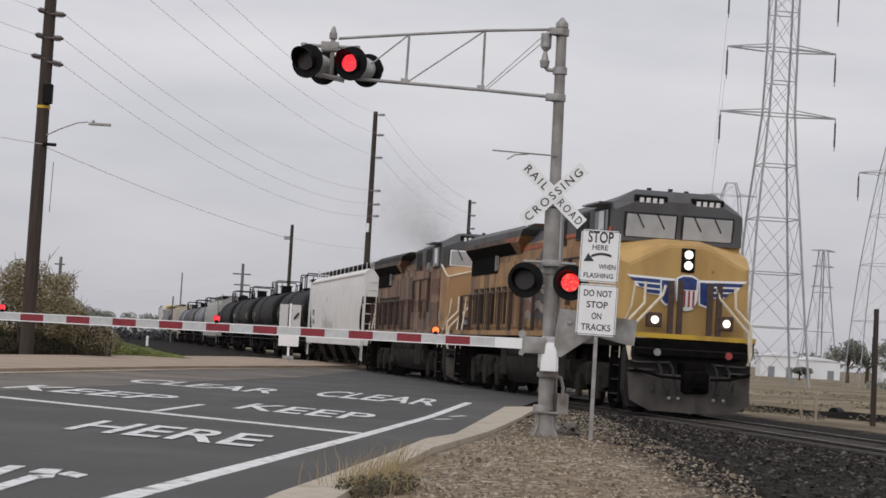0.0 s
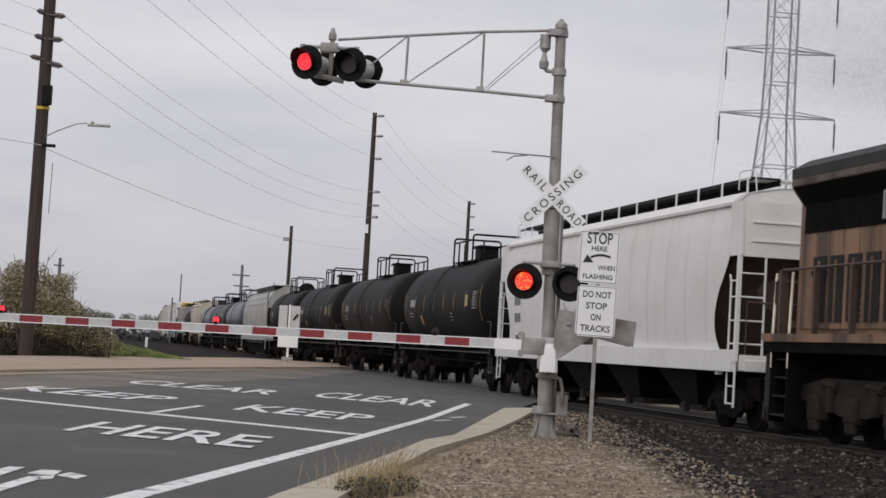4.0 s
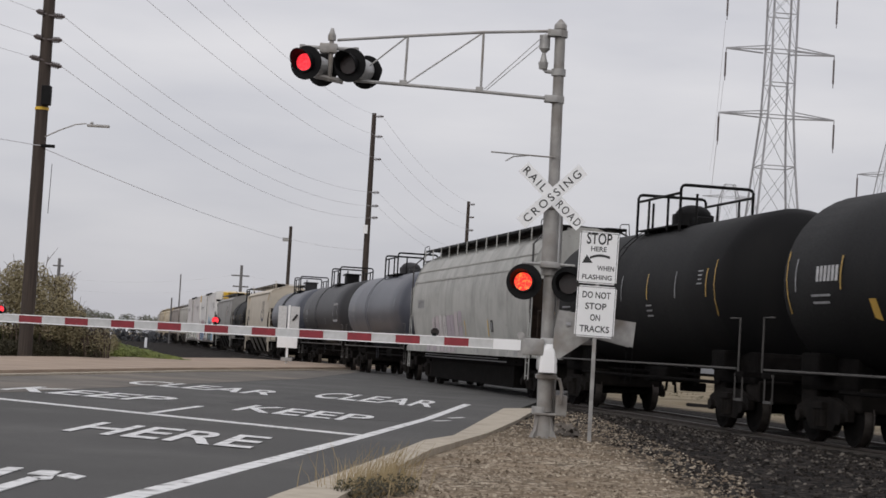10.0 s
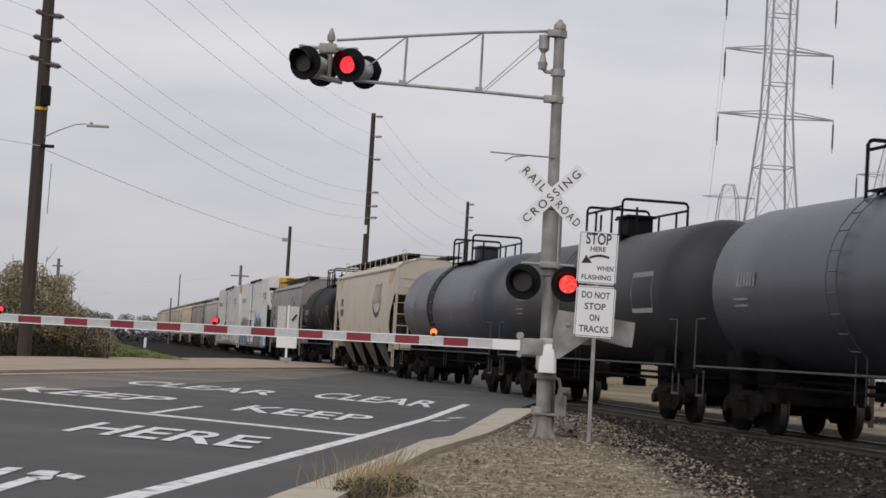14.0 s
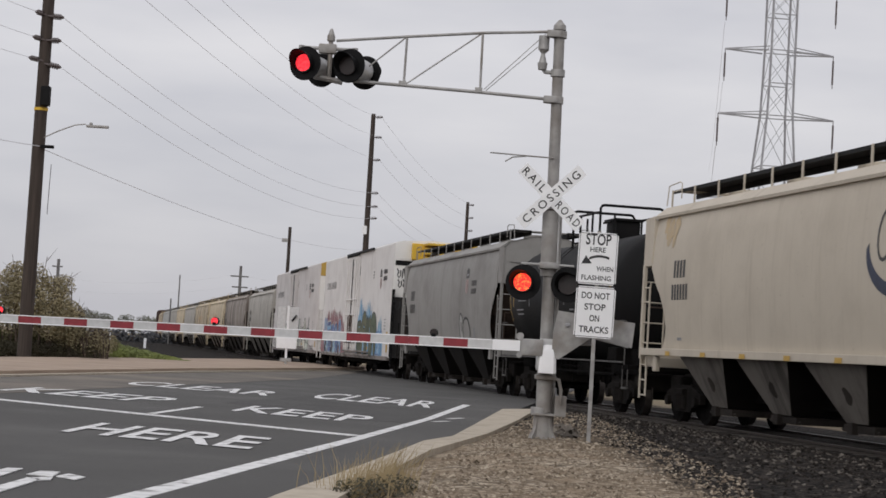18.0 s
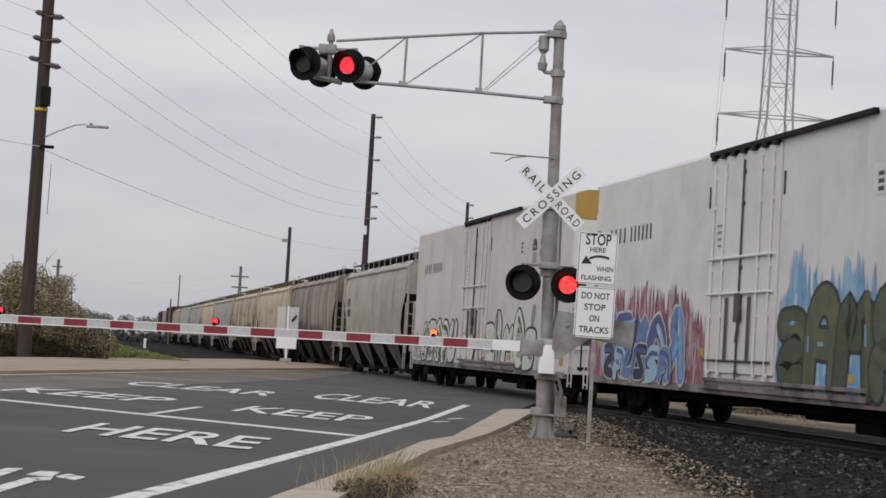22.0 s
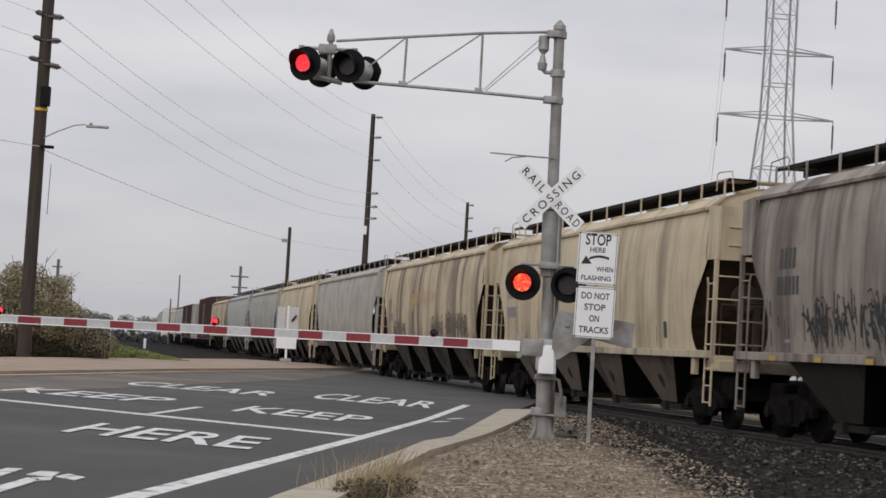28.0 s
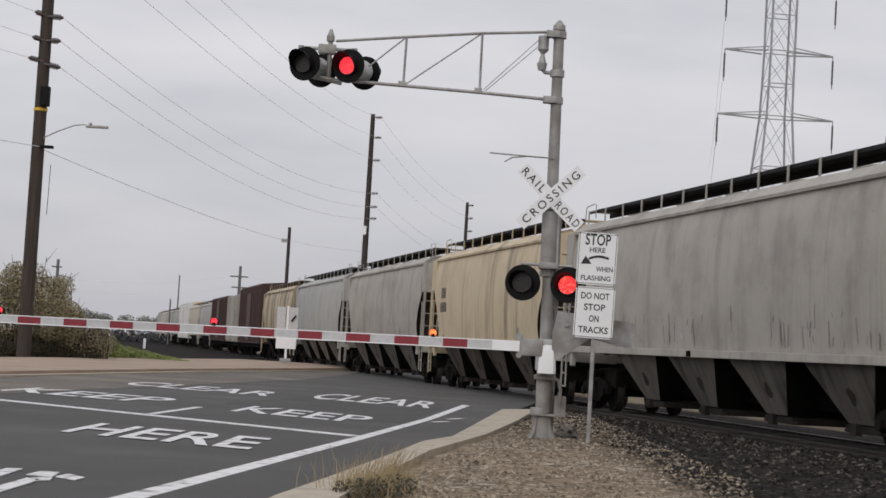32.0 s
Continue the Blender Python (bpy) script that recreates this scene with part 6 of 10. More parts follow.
# ---------------------------------------------------------------- refrigerator boxcar
def reefer(q1, q0, label, seed, unit):
    """Long insulated boxcar with a plug door, smooth side sheets, end walls, sills and, on one of them, an end with a cooling unit."""
    L = q1 - q0
    car = thing("boxcar", label, "boxcar", group="cars of the train")
    rng = random.Random(seed)
    white = M["boxwhite"] if unit else M["boxdull"]
    hl, h, z0, z1 = L / 2 - (0.85 if unit else 0.66), 1.58, 0.82, 5.48
    front = hl - (0.95 if unit else 0.60)
    dc, dw = -0.70, 1.86          # door's middle and half width

    def yof(z):
        return -h

    bm = bmesh.new()
    sec = [(-h, z0), (-h, z1 - 0.10), (-h + 0.06, z1 - 0.03), (-h + 0.16, z1), (0, z1 + 0.10), (h - 0.16, z1), (h - 0.06, z1 - 0.03), (h, z1 - 0.10), (h, z0)]
    loft(bm, [[(x, y, z) for y, z in sec] for x in (-hl + 0.15, front)])
    part("body", bm, white, car, "off-white insulated body")
    # side sheets in panels
    for x0, x1, n in ((-hl + 0.17, dc - dw, 4), (dc + dw, front - 0.02, 5)):
        for i in range(n):
            bm = bmesh.new()
            xa, xb = x0 + (x1 - x0) * i / n, x0 + (x1 - x0) * (i + 1) / n
            box(bm, (xa + xb) / 2, -h - 0.004, (z0 + z1) / 2 - 0.04, xb - xa - 0.006, 0.012, z1 - z0 - 0.22)
            part("side_panel", bm, white, car)
    bm = bmesh.new()
    box(bm, dc, -h - 0.03, (z0 + z1) / 2 + 0.05, 2 * dw - 0.1, 0.05, z1 - z0 - 0.5, 0.01)
    door = part("plug_door", bm, white, car, "white plug door")
    for x in (-1.55, -0.95, 0.05, 0.95, 1.55):
        bm = bmesh.new()
        rod(bm, (dc + x, -h - 0.085, z0 + 0.15), (dc + x, -h - 0.085, z1 - 0.35), 0.028 if abs(x) > 0.2 else 0.022, 8)
        for z in (z0 + 0.3, 2.2, 3.1, 4.3, 4.9):
            box(bm, dc + x, -h - 0.07, z, 0.11, 0.05, 0.08, 0.008)
        part("lock_rod", bm, white if abs(x) > 0.2 else M["stencildark"], door, "vertical lock rod")
    for z, r in ((3.30, 0.032), (2.62, 0.026), (1.35, 0.022)):
        bm = bmesh.new()
        rod(bm, (dc - 1.75, -h - 0.085, z), (dc + 1.75, -h - 0.085, z), r, 8)
        part("cross_bar", bm, white if z > 2 else M["stencildark"], door, "crosswise door bar")
    bm = bmesh.new()
    for x in (-0.55, 0.65):
        box(bm, dc + x, -h - 0.10, 1.95, 0.05, 0.05, 1.2)
    box(bm, dc + 0.05, -h - 0.10, 2.35, 0.28, 0.06, 0.55, 0.02)
    rod(bm, (dc + 0.05, -h - 0.10, 1.7), (dc + 0.3, -h - 0.14, 2.35), 0.03, 6)
    part("door_latch", bm, M["smut"], door, "grimy door crank")
    bm = bmesh.new()
    box(bm, (dc - dw + 5.15) / 2, -h - 0.07, z1 - 0.10, 5.15 - dc + dw, 0.10, 0.09, 0.01)
    for x in stations(dc - dw + 0.2, dc + dw - 0.2, 0.6):
        box(bm, x, -h - 0.08, z1 - 0.19, 0.20, 0.09, 0.09, 0.02)
    part("door_track", bm, M["black"], car, "black upper door track")
    bm = bmesh.new()
    box(bm, (dc - dw + 5.15) / 2, -h - 0.07, z0 + 0.16, 5.15 - dc + dw, 0.12, 0.07, 0.01)
    box(bm, (dc - dw + 5.15) / 2, -h - 0.05, z0 + 0.02, 5.15 - dc + dw, 0.08, 0.10, 0.01)
    part("lower_door_track", bm, M["boxsill"], car, "grimy lower door track")
    for s in (-1, 1):
        bm = bmesh.new()
        box(bm, (front - hl) / 2, s * (h - 0.02), z0 - 0.04, hl + front - 0.3, 0.08, 0.16, 0.01)
        part("side_sill", bm, M["boxsill"], car, "grimy straight side sill")
    bm = bmesh.new()
    box(bm, 0, 0, 0.85, 2 * hl, 0.5, 0.4)
    for x in (-hl * 0.4, 0, hl * 0.35):
        box(bm, x, 0.1, 0.62, 1.4, 2.0, 0.35, 0.05)
    rod(bm, (-3, -0.9, 0.62), (3, -0.9, 0.62), 0.05, 8)
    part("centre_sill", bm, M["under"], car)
    bm = bmesh.new()
    rod(bm, (-1.2, -0.7, 0.66), (0.3, -0.7, 0.66), 0.2, 12)
    box(bm, 2.2, -0.85, 0.60, 1.5, 0.5, 0.40, 0.04)
    box(bm, 4.4, -0.9, 0.52, 1.2, 0.6, 0.5, 0.06)
    box(bm, -3.4, -0.7, 0.68, 0.8, 0.6, 0.34, 0.04)
    pipe(bm, [(-5, -1.3, 0.66), (-2, -1.3, 0.55), (1.5, -1.3, 0.62), (5.5, -1.3, 0.5)], 0.03)
    part("brake_gear", bm, M["under"], car, "dark brake reservoir and boxes")
    for s in (-1, 1):
        bm = bmesh.new()
        prism(bm, [(-hl + 0.4, 0.95), (front - 0.2, 0.95), (front - 0.2, 0.70), (hl - 4.0, 0.66), (hl - 5.2, 0.52), (-hl + 5.2, 0.52), (-hl + 4.0, 0.66), (-hl + 0.4, 0.70)], Matrix.Translation((0, s * (h - 0.35), 0)) @ Matrix.Rotation(radians(90), 4, "X"), 0.05)
        part("underframe_girder", bm, M["under"], car, "dark underframe girder")
    # ends
    for s in (-1, 1):
        x = front + 0.02 if s > 0 else -hl - 0.02
        bm = bmesh.new()
        zw = 3.25 if unit and s > 0 else z0
        box(bm, x, 0, (zw + 4.76) / 2, 0.10, 2 * h - 0.06, 4.76 - zw, 0.02)
        if zw > 3:
            # flat black sheet stands for the dark of the open recess
            lower = bmesh.new()
            box(lower, x, 0, (z0 + zw) / 2, 0.09, 2 * h - 0.06, zw - z0 - 0.004)
            part("end_recess", lower, M["soot"], car, "black lower end sheet for the shaded open recess")
        end_wall = part("end_wall", bm, M["endwhite"], car, "white end wall, colour raised for its stronger light")
        if s < 0 or not unit:
            for z in (1.6, 2.3, 3.0, 3.7, 4.3):
                bm = bmesh.new()
                box(bm, x + s * 0.03, 0.2, z, 0.05, 2 * h - 1.0, 0.10, 0.02)
                part("end_rib", bm, M["endwhite"], end_wall)
        bm = bmesh.new()
        prism(bm, [(-h + 0.03, 4.765), (h - 0.03, 4.765), (h - 0.03, z1 - 0.08), (h - 0.3, z1 + 0.03), (0, z1 + 0.09), (-h + 0.3, z1 + 0.03), (-h + 0.03, z1 - 0.08)],
              Matrix.Translation((x - 0.055, 0, 0)) @ Matrix.Rotation(radians(90), 4, "Z") @ Matrix.Rotation(radians(90), 4, "X"), 0.115)
        part("end_band", bm, M["endwhite"] if unit and s > 0 else M["endyellow"], car, "band across the top of the end")
        bm = bmesh.new()
        box(bm, s * (hl + 0.25), 0, 0.98, 0.55, 2.9, 0.08)
        for y in (-1.45, 1.45):
            pipe(bm, [(s * (hl + 0.3), y, 0.9), (s * (hl + 0.3), y, 2.2), (s * (hl + 0.3), y * 0.7, 2.2), (s * (hl + 0.3), y * 0.7, 0.98)], 0.025)
        part("end_platform", bm, M["truckgrey"], car)
        for y in (-h + 0.02, h - 0.02):
            if unit and s > 0:
                ladder(car, front + 0.42, y, 0.45, 3.55, 0.30, M["black"], step=0.42)
                bm = bmesh.new()
                box(bm, front + 0.16, y, 2.2, 0.07, 0.07, 2.7)
                part("corner_post", bm, M["black"], car, "black corner post")
            else:
                ladder(car, x + s * 0.28, y, 0.5, 3.0, 0.34, white, step=0.44)
                bm = bmesh.new()
                for z in (1.45, 2.0, 2.5, 2.95):
                    rod(bm, (x + s * 0.12, y, z), (x + s * 0.12, y * 0.7, z), 0.02, 6)
                part("end_ladder", bm, white, car, "white rungs on the end")
    if unit:
        bm = bmesh.new()
        box(bm, front + 0.62, 0.25, 2.05, 0.95, 2.3, 2.1, 0.04)
        part("cooling_unit", bm, M["soot"], car, "black cooling unit in the open end")
        bm = bmesh.new()
        box(bm, front + 0.40, 0.35, 3.62, 0.55, 2.2, 0.85, 0.03)
        part("unit_housing", bm, M["endwhite"], car, "white cooling unit housing")
        bm = bmesh.new()
        box(bm, front + 0.681, -0.45, 3.75, 0.02, 0.30, 0.30, 0.01)
        part("housing_vent", bm, M["black"], car, "square black vent")
        bm = bmesh.new()
        box(bm, front + 0.18, 0.30, 5.10, 0.22, 2.4, 0.66, 0.03)
        for z, reach in ((5.38, 0.95), (5.20, 0.80), (5.02, 0.9), (4.84, 0.7)):
            box(bm, front + 0.25 + reach / 2, 0.55, z, reach, 2.0, 0.09, 0.02)
        part("unit_hood", bm, M["brightyellow"], car, "yellow slatted unit hood")
        ye = Matrix.Translation((front + 0.078, 0, 0)) @ Matrix.Rotation(radians(90), 4, "Z") @ Matrix.Rotation(radians(90), 4, "X")

        def on_end(name, material, label, lines, w):
            bm = bmesh.new()
            for pts in lines:
                stroke_into(bm, pts, w, lambda z: 0.0, 0.0)
            for v in bm.verts:
                v.co = ye @ Vector((v.co.x, v.co.z, 0.0))
            part(name, bm, material, car, label)
        on_end("warning_line", M["stencildark"], "row of small unreadable marks", [[(-1.42, z), (-0.82, z)] for z in (5.22, 5.06, 4.90)], 0.05)
        on_end("warning_strip", M["black"], "black strip on the end", [[(-1.52, 4.62), (-0.45, 4.62)]], 0.20)
        on_end("painted_scrawl", M["sprayblack"], "black sprayed scrawl", scrawl(rng, -1.45, -0.85, 4.0, 4.42, 3) + scrawl(rng, -1.4, -0.8, 3.6, 4.0, 3) + [loop(-0.62, 4.3, 0.07, 0.07, 0, 360, 8)], 0.05)
        on_end("painted_scrawl", M["sprayblack"], "black sprayed scrawl", scrawl(rng, -1.5, -1.2, 2.7, 3.2, 1), 0.09)
    # stencils, emblem, reflectors
    ys = lambda z: -h - 0.012
    shield(car, 7.25 if unit else 6.8, 4.12, 0.26, ys)
    bars(car, [((7.95 if unit else 7.5) + 0.16 * i, 4.32 - 0.28 * k, 0.11, 0.18) for k in range(2) for i in range(6)], ys, M["stencildark"], "reporting_mark", "small upright plain bars")
    decal(car, "notice_plate", white, [(5.05, 4.05), (5.6, 4.05), (5.6, 4.55), (5.05, 4.55)], ys, "pale notice plate")
    bars(car, [(5.33, 4.38 - 0.12 * k, 0.22, 0.07) for k in range(3)], ys, M["stencildark"], "stencil_block", "", 0.010)
    bars(car, [(-9.6 + 0.36 * k, 4.10, 0.11, 0.34) for k in range(4)] + [(-8.0 + 0.29 * k, 4.10, 0.10, 0.34) for k in range(6)], ys, M["stencildark"], "reporting_mark", "row of upright plain bars")
    for k in range(4):
        bars(car, [(8.85, 2.35 - 0.13 * k, 0.5 - 0.08 * (k % 2), 0.035)], ys, M["stencil"], "stencil_line", "row of small unreadable marks")
        bars(car, [(dc - dw + 0.7, 3.95 - 0.13 * k, 0.4 - 0.05 * k, 0.045)], lambda z: -h - 0.06, M["stencil"], "stencil_line", "row of small unreadable marks")
    for x in (dc - dw - 0.14, dc + dw + 0.10):
        bars(car, [(x, 4.55, 0.10, 0.42)], ys, M["sprayblack"], "door_stop", "small black door stop")
    for x, z, w, t in ((-hl + 0.45, 1.50, 0.3, 0.26), (-hl + 0.9, 1.72, 0.3, 0.26), (front - 0.55, 1.68, 0.42, 0.34), (front - 0.5, 1.18, 0.34, 0.30), (dc - dw - 0.25, 1.50, 0.3, 0.16), (dc + dw + 3.2, 1.15, 0.5, 0.14)):
        decal(car, "reflector", M["reflyellow"], [(x - w / 2, z - t / 2), (x + w / 2, z - t / 2), (x + w / 2, z + t / 2), (x - w / 2, z + t / 2)], ys, "yellow reflector square", 0.012)
    if unit:
        brushed(car, rng, [M["spraysky"], M["spraysky"], M["spraypalesky"]], 1.25, 8.5, 0.84, [2.6, 3.4, 2.9, 2.95, 3.1, 2.9, 1.7, 2.1, 2.5, 1.6], 260, ys, "sky-blue sprayed ground")
        piece(car, rng, 1.35, 6.6, 0.82, 2.78, 4, [M["spraygreen"], M["sprayolive"], M["spraygreen"], M["spraymoss"]], M["sprayblack"], ys, 0.50, 0.07, [M["sprayolive"], M["spraymoss"]], M["spraysky"], (2, 1, 3, 0), 0.008, (0.8, 1.0, 1.0, 0.98))
        piece(car, rng, 6.7, 8.2, 0.9, 1.9, 3, [M["spraysky"], M["spraypalesky"]], M["spraysteel"], ys, 0.22, 0.05, None, M["spraywhite"], (4, 6, 2), 0.008)
        brushed(car, rng, [M["sprayred"], M["sprayred"], M["spraydarkred"], M["spraypink"]], -hl + 0.1, dc - dw + 0.1, 0.84, [1.8, 2.3, 2.85, 2.75, 2.9, 2.7, 2.9, 2.4, 2.1], 420, ys, "crimson sprayed ground")
        piece(car, rng, -9.9, -3.9, 0.82, 2.6, 5, [M["spraysteel"], M["sprayblue"], M["spraysteel"], M["sprayblue"]], M["spraywhite"], ys, 0.46, 0.06, [M["spraypalesky"], M["spraysky"], M["spraynight"]], M["spraywhite"], (5, 6, 3, 4, 7), 0.010, (1.0, 0.9, 1.0, 0.85, 0.98))
        piece(car, rng, -9.6, -4.6, 0.82, 1.65, 6, [M["spraynight"], M["spraypalesky"], M["spraysteel"]], M["spraywhite"], ys, 0.24, 0.03, [M["sprayblue"]], None, (2, 0, 5, 6), 0.034)
        strokes(car, "painted_scrawl", M["spraypink"], scrawl(rng, dc - dw - 1.6, dc - dw - 0.2, 1.1, 1.7, 5), 0.05, ys, "pink sprayed scrawl", 0.012)
    else:
        brushed(car, rng, [M["grimedull"], M["boxdull"]], dc - dw + 0.1, dc + dw - 0.1, 0.95, [1.7, 2.3, 2.1, 2.5, 1.8], 70, lambda z: -h - 0.058, "brown grime on the door")
        brushed(car, rng, [M["spraypale"], M["spraymint"]], -9.4, -3.3, 0.84, [1.5, 1.9, 2.2, 2.0, 1.6], 50, ys, "pale sprayed ground")
        piece(car, rng, -9.4, -3.3, 0.82, 2.32, 5, [M["spraypale"], M["spraymint"], M["spraypale"]], M["sprayblack"], ys, 0.42, 0.07, [M["stencildark"], M["spraymint"], M["spraygreen"]], M["spraywhite"], (5, 6, 4, 0, 5), 0.008)
        thicket(car, rng, -9.4, -3.3, 0.86, 1.35, 60, 0.06, lambda z: -h - 0.026, M["spraygreen"], "dark green sprayed drips")
        piece(car, rng, dc - 1.4, dc + 0.5, 0.95, 1.85, 2, [M["spraypale"]], M["sprayblack"], lambda z: -h - 0.09, 0.40, 0.035, None, None, (4, 4), 0.008)
        piece(car, rng, 1.2, 7.4, 0.82, 2.7, 5, [M["spraypale"], M["spraymint"], M["spraypale"]], M["sprayblack"], ys, 0.44, 0.07, [M["spraymint"], M["stencildark"]], M["spraywhite"], (2, 7, 3, 4, 2), 0.008, (0.75, 1.0, 0.8, 0.9, 0.62))
        decal(car, "painted_blot", M["stencil"], loop(7.05, 2.3, 0.22, 0.36, 0, 350, 12, 0.3), ys, "faded dark blot")
        strokes(car, "painted_scrawl", M["sprayblack"], scrawl(rng, 7.7, 9.6, 0.84, 1.12, 6), 0.05, ys, "black sprayed scrawl")
        strokes(car, "painted_scrawl", M["sprayblack"], scrawl(rng, -10.9, -9.4, 0.9, 1.4, 5), 0.035, ys, "black sprayed scrawl")
    gear(car, L / 2, hl - 2.2)
    CARS.append((car, (q1 + q0) / 2))


# lighter than the side whites: the ends' stronger light is in the colour
M["endwhite"] = weathered("end_wall_lit_white", (0.78, 0.77, 0.75), (0.52, 0.49, 0.45), (0.70, 0.69, 0.67), 0.6, 0.85, 0.35, 0.12)
M["endyellow"] = paint("end_band_yellow", (0.50, 0.33, 0.08), (0.36, 0.24, 0.08), 0.5, False)
M["spraypalesky"] = mat("pale_sky_spray", (0.34, 0.52, 0.66), (0.26, 0.42, 0.58), 0.6, grain=3, bump=0)
M["spraynight"] = mat("night_blue_spray", (0.02, 0.025, 0.06), (0.015, 0.018, 0.04), 0.6, grain=3, bump=0)
M["spraymoss"] = mat("moss_spray", (0.10, 0.125, 0.075), (0.06, 0.085, 0.05), 0.6, grain=3, bump=0)
M["spraydarkred"] = mat("dark_crimson_spray", (0.22, 0.065, 0.08), (0.16, 0.05, 0.06), 0.6, grain=3, bump=0)


def brown_box(q1, q0, material, label, roof=None, h1=5.0, h=1.56):
    """Ribbed boxcar with a door, seen only far off."""
    L = q1 - q0
    car = thing("boxcar", label, "boxcar", group="cars of the train")
    hl = L / 2 - 0.7
    bm = bmesh.new()
    box(bm, 0, 0, (1.0 + h1) / 2, 2 * hl, 2 * h, h1 - 1.0, 0.03)
    part("body", bm, material, car)
    bm = bmesh.new()
    for x in stations(-hl + 0.2, hl - 0.2, 0.95):
        for s in (-1, 1):
            box(bm, x, s * (h + 0.02), (1.0 + h1) / 2, 0.12, 0.06, h1 - 1.2)
    for s in (-1, 1):
        for y in stations(-h + 0.3, h - 0.3, 0.6):
            box(bm, s * (hl + 0.03), y, (1 + h1) / 2, 0.06, 0.14, h1 - 1.3)
    part("rib", bm, material, car)
    bm = bmesh.new()
    box(bm, 0, -h - 0.05, 2.9, 2.9, 0.06, 3.4, 0.02)
    part("door", bm, material, car)
    bm = bmesh.new()
    prism(bm, [(-h, h1), (h, h1), (0, h1 + 0.16)], Matrix.Translation((-hl, 0, 0)) @ Matrix.Rotation(radians(90), 4, "Z") @ Matrix.Rotation(radians(90), 4, "X"), 2 * hl)
    part("roof", bm, roof or material, car)
    bm = bmesh.new()
    box(bm, 0, 0, 0.85, 2 * hl + 0.4, 2.6, 0.3)
    part("centre_sill", bm, M["under"], car)
    gear(car, L / 2, hl - 1.7)
    CARS.append((car, (q1 + q0) / 2))


# ---------------------------------------------------------------- locomotive
def locomotive(q1, q0, side, nose, label, lit, emblem):
    """Six-axle road locomotive: sill and pilot, wide nose, cab, hood, radiator wings, fuel tank, two three-axle trucks, handrails."""
    L = q1 - q0
    k = L / 21.5
    car = thing("locomotive", label, "locomotive", group="cars of the train")
    X = lambda x: x * k
    xf = X(10.75) - 0.85
    h = 1.570

    def yof(z):
        return -1.42

    # frame and sill
    bm = bmesh.new()
    box(bm, 0, 0, 1.62, 2 * xf, 3.14, 0.20, 0.02)
    box(bm, 0, 0, 1.40, 2 * xf - 1.5, 1.6, 0.35)
    part("frame", bm, M["under"], car, "dark underframe")
    bm = bmesh.new()
    for s in (-1, 1):
        box(bm, 0, s * 1.580, 1.78, 2 * xf - 0.04, 0.03, 0.14)
    part("sill_stripe", bm, side, car, "dusty sill stripe")
    for s in (-1, 1):
        bm = bmesh.new()
        box(bm, s * (xf + 0.005), 0, 1.80, 0.03, 3.18, 0.11)
        part("end_stripe", bm, M["sillyellow"] if lit and s > 0 else side, car, "yellow stripe across the end")
    # pilots with plough and steps
    for s in (-1, 1):
        bm = bmesh.new()
        m = Matrix.Translation((s * (xf - 0.35), 0, 0)) @ Matrix.Rotation(radians(90), 4, "Z") @ Matrix.Rotation(radians(90), 4, "X")
        prism(bm, [(-1.5, 1.62), (1.5, 1.62), (1.5, 0.55), (1.38, 0.16), (-1.38, 0.16), (-1.5, 0.55)], m, 0.34 * s)
        part("pilot", bm, M["pilotgrey"], car, "dull grey pilot plate")
        bm = bmesh.new()
        p = [(-1.43, 0.32), (-1.0, 0.10), (0, 0.08), (1.0, 0.10), (1.43, 0.32), (1.45, 0.94), (0.75, 0.94), (0, 0.94), (-0.75, 0.94), (-1.45, 0.94)]
        vs = []
        for y, z in p:
            d = 0.45 - 0.28 * abs(y) + (0.20 if z < 0.5 else 0)
            vs.append(bm.verts.new((s * (xf + d), y, z)))
        back = [bm.verts.new((v.co.x - s * 0.05, v.co.y, v.co.z)) for v in vs]
        for q in (vs, back):
            for idx in ((0, 1, 8, 9), (1, 2, 7, 8), (2, 3, 6, 7), (3, 4, 5, 6)):
                bm.faces.new([q[i] for i in idx])
        for i in range(10):
            j = (i + 1) % 10
            bm.faces.new((vs[i], vs[j], back[j], back[i]))
        part("plough", bm, M["ploughgrey"], car, "grey snow plough")
        bm = bmesh.new()
        box(bm, s * (xf + 0.25), 0, 0.95, 0.6, 0.5, 0.55, 0.06)
        box(bm, s * (xf + 0.12), 0, 1.42, 0.35, 2.6, 0.16, 0.03)
        part("draft_gear", bm, M["under"], car)
        bm = bmesh.new()
        pipe(bm, [(s * (xf + 0.30), -1.38, 1.02), (s * (xf + 0.50), -0.8, 0.88), (s * (xf + 0.62), -0.35, 0.86)], 0.035)
        pipe(bm, [(s * (xf + 0.30), 1.38, 1.02), (s * (xf + 0.50), 0.8, 0.88), (s * (xf + 0.62), 0.35, 0.86)], 0.035)
        box(bm, s * (xf + 0.52), 0.0, 0.78, 0.30, 0.62, 0.50, 0.08)
        box(bm, s * (xf + 0.74), 0.04, 0.80, 0.30, 0.30, 0.32, 0.07)
        part("coupler_pocket", bm, M["under"], car, "dark coupler pocket and levers", True)
        for y in (-0.78, -0.5, 0.55, 0.85):
            bm = bmesh.new()
            pipe(bm, [(s * (xf + 0.1), y, 1.22), (s * (xf + 0.42), y, 1.05), (s * (xf + 0.52), y * 0.96, 0.7), (s * (xf + 0.58), y * 0.8, 0.42)], 0.032)
            part("air_hose", bm, M["rubber"], car, "hanging black air hose")
            bm = bmesh.new()
            ball(bm, s * (xf + 0.59), y * 0.79, 0.40, 0.045, seg=8)
            part("hose_coupling", bm, M["stencil"], car, "pale hose coupling")
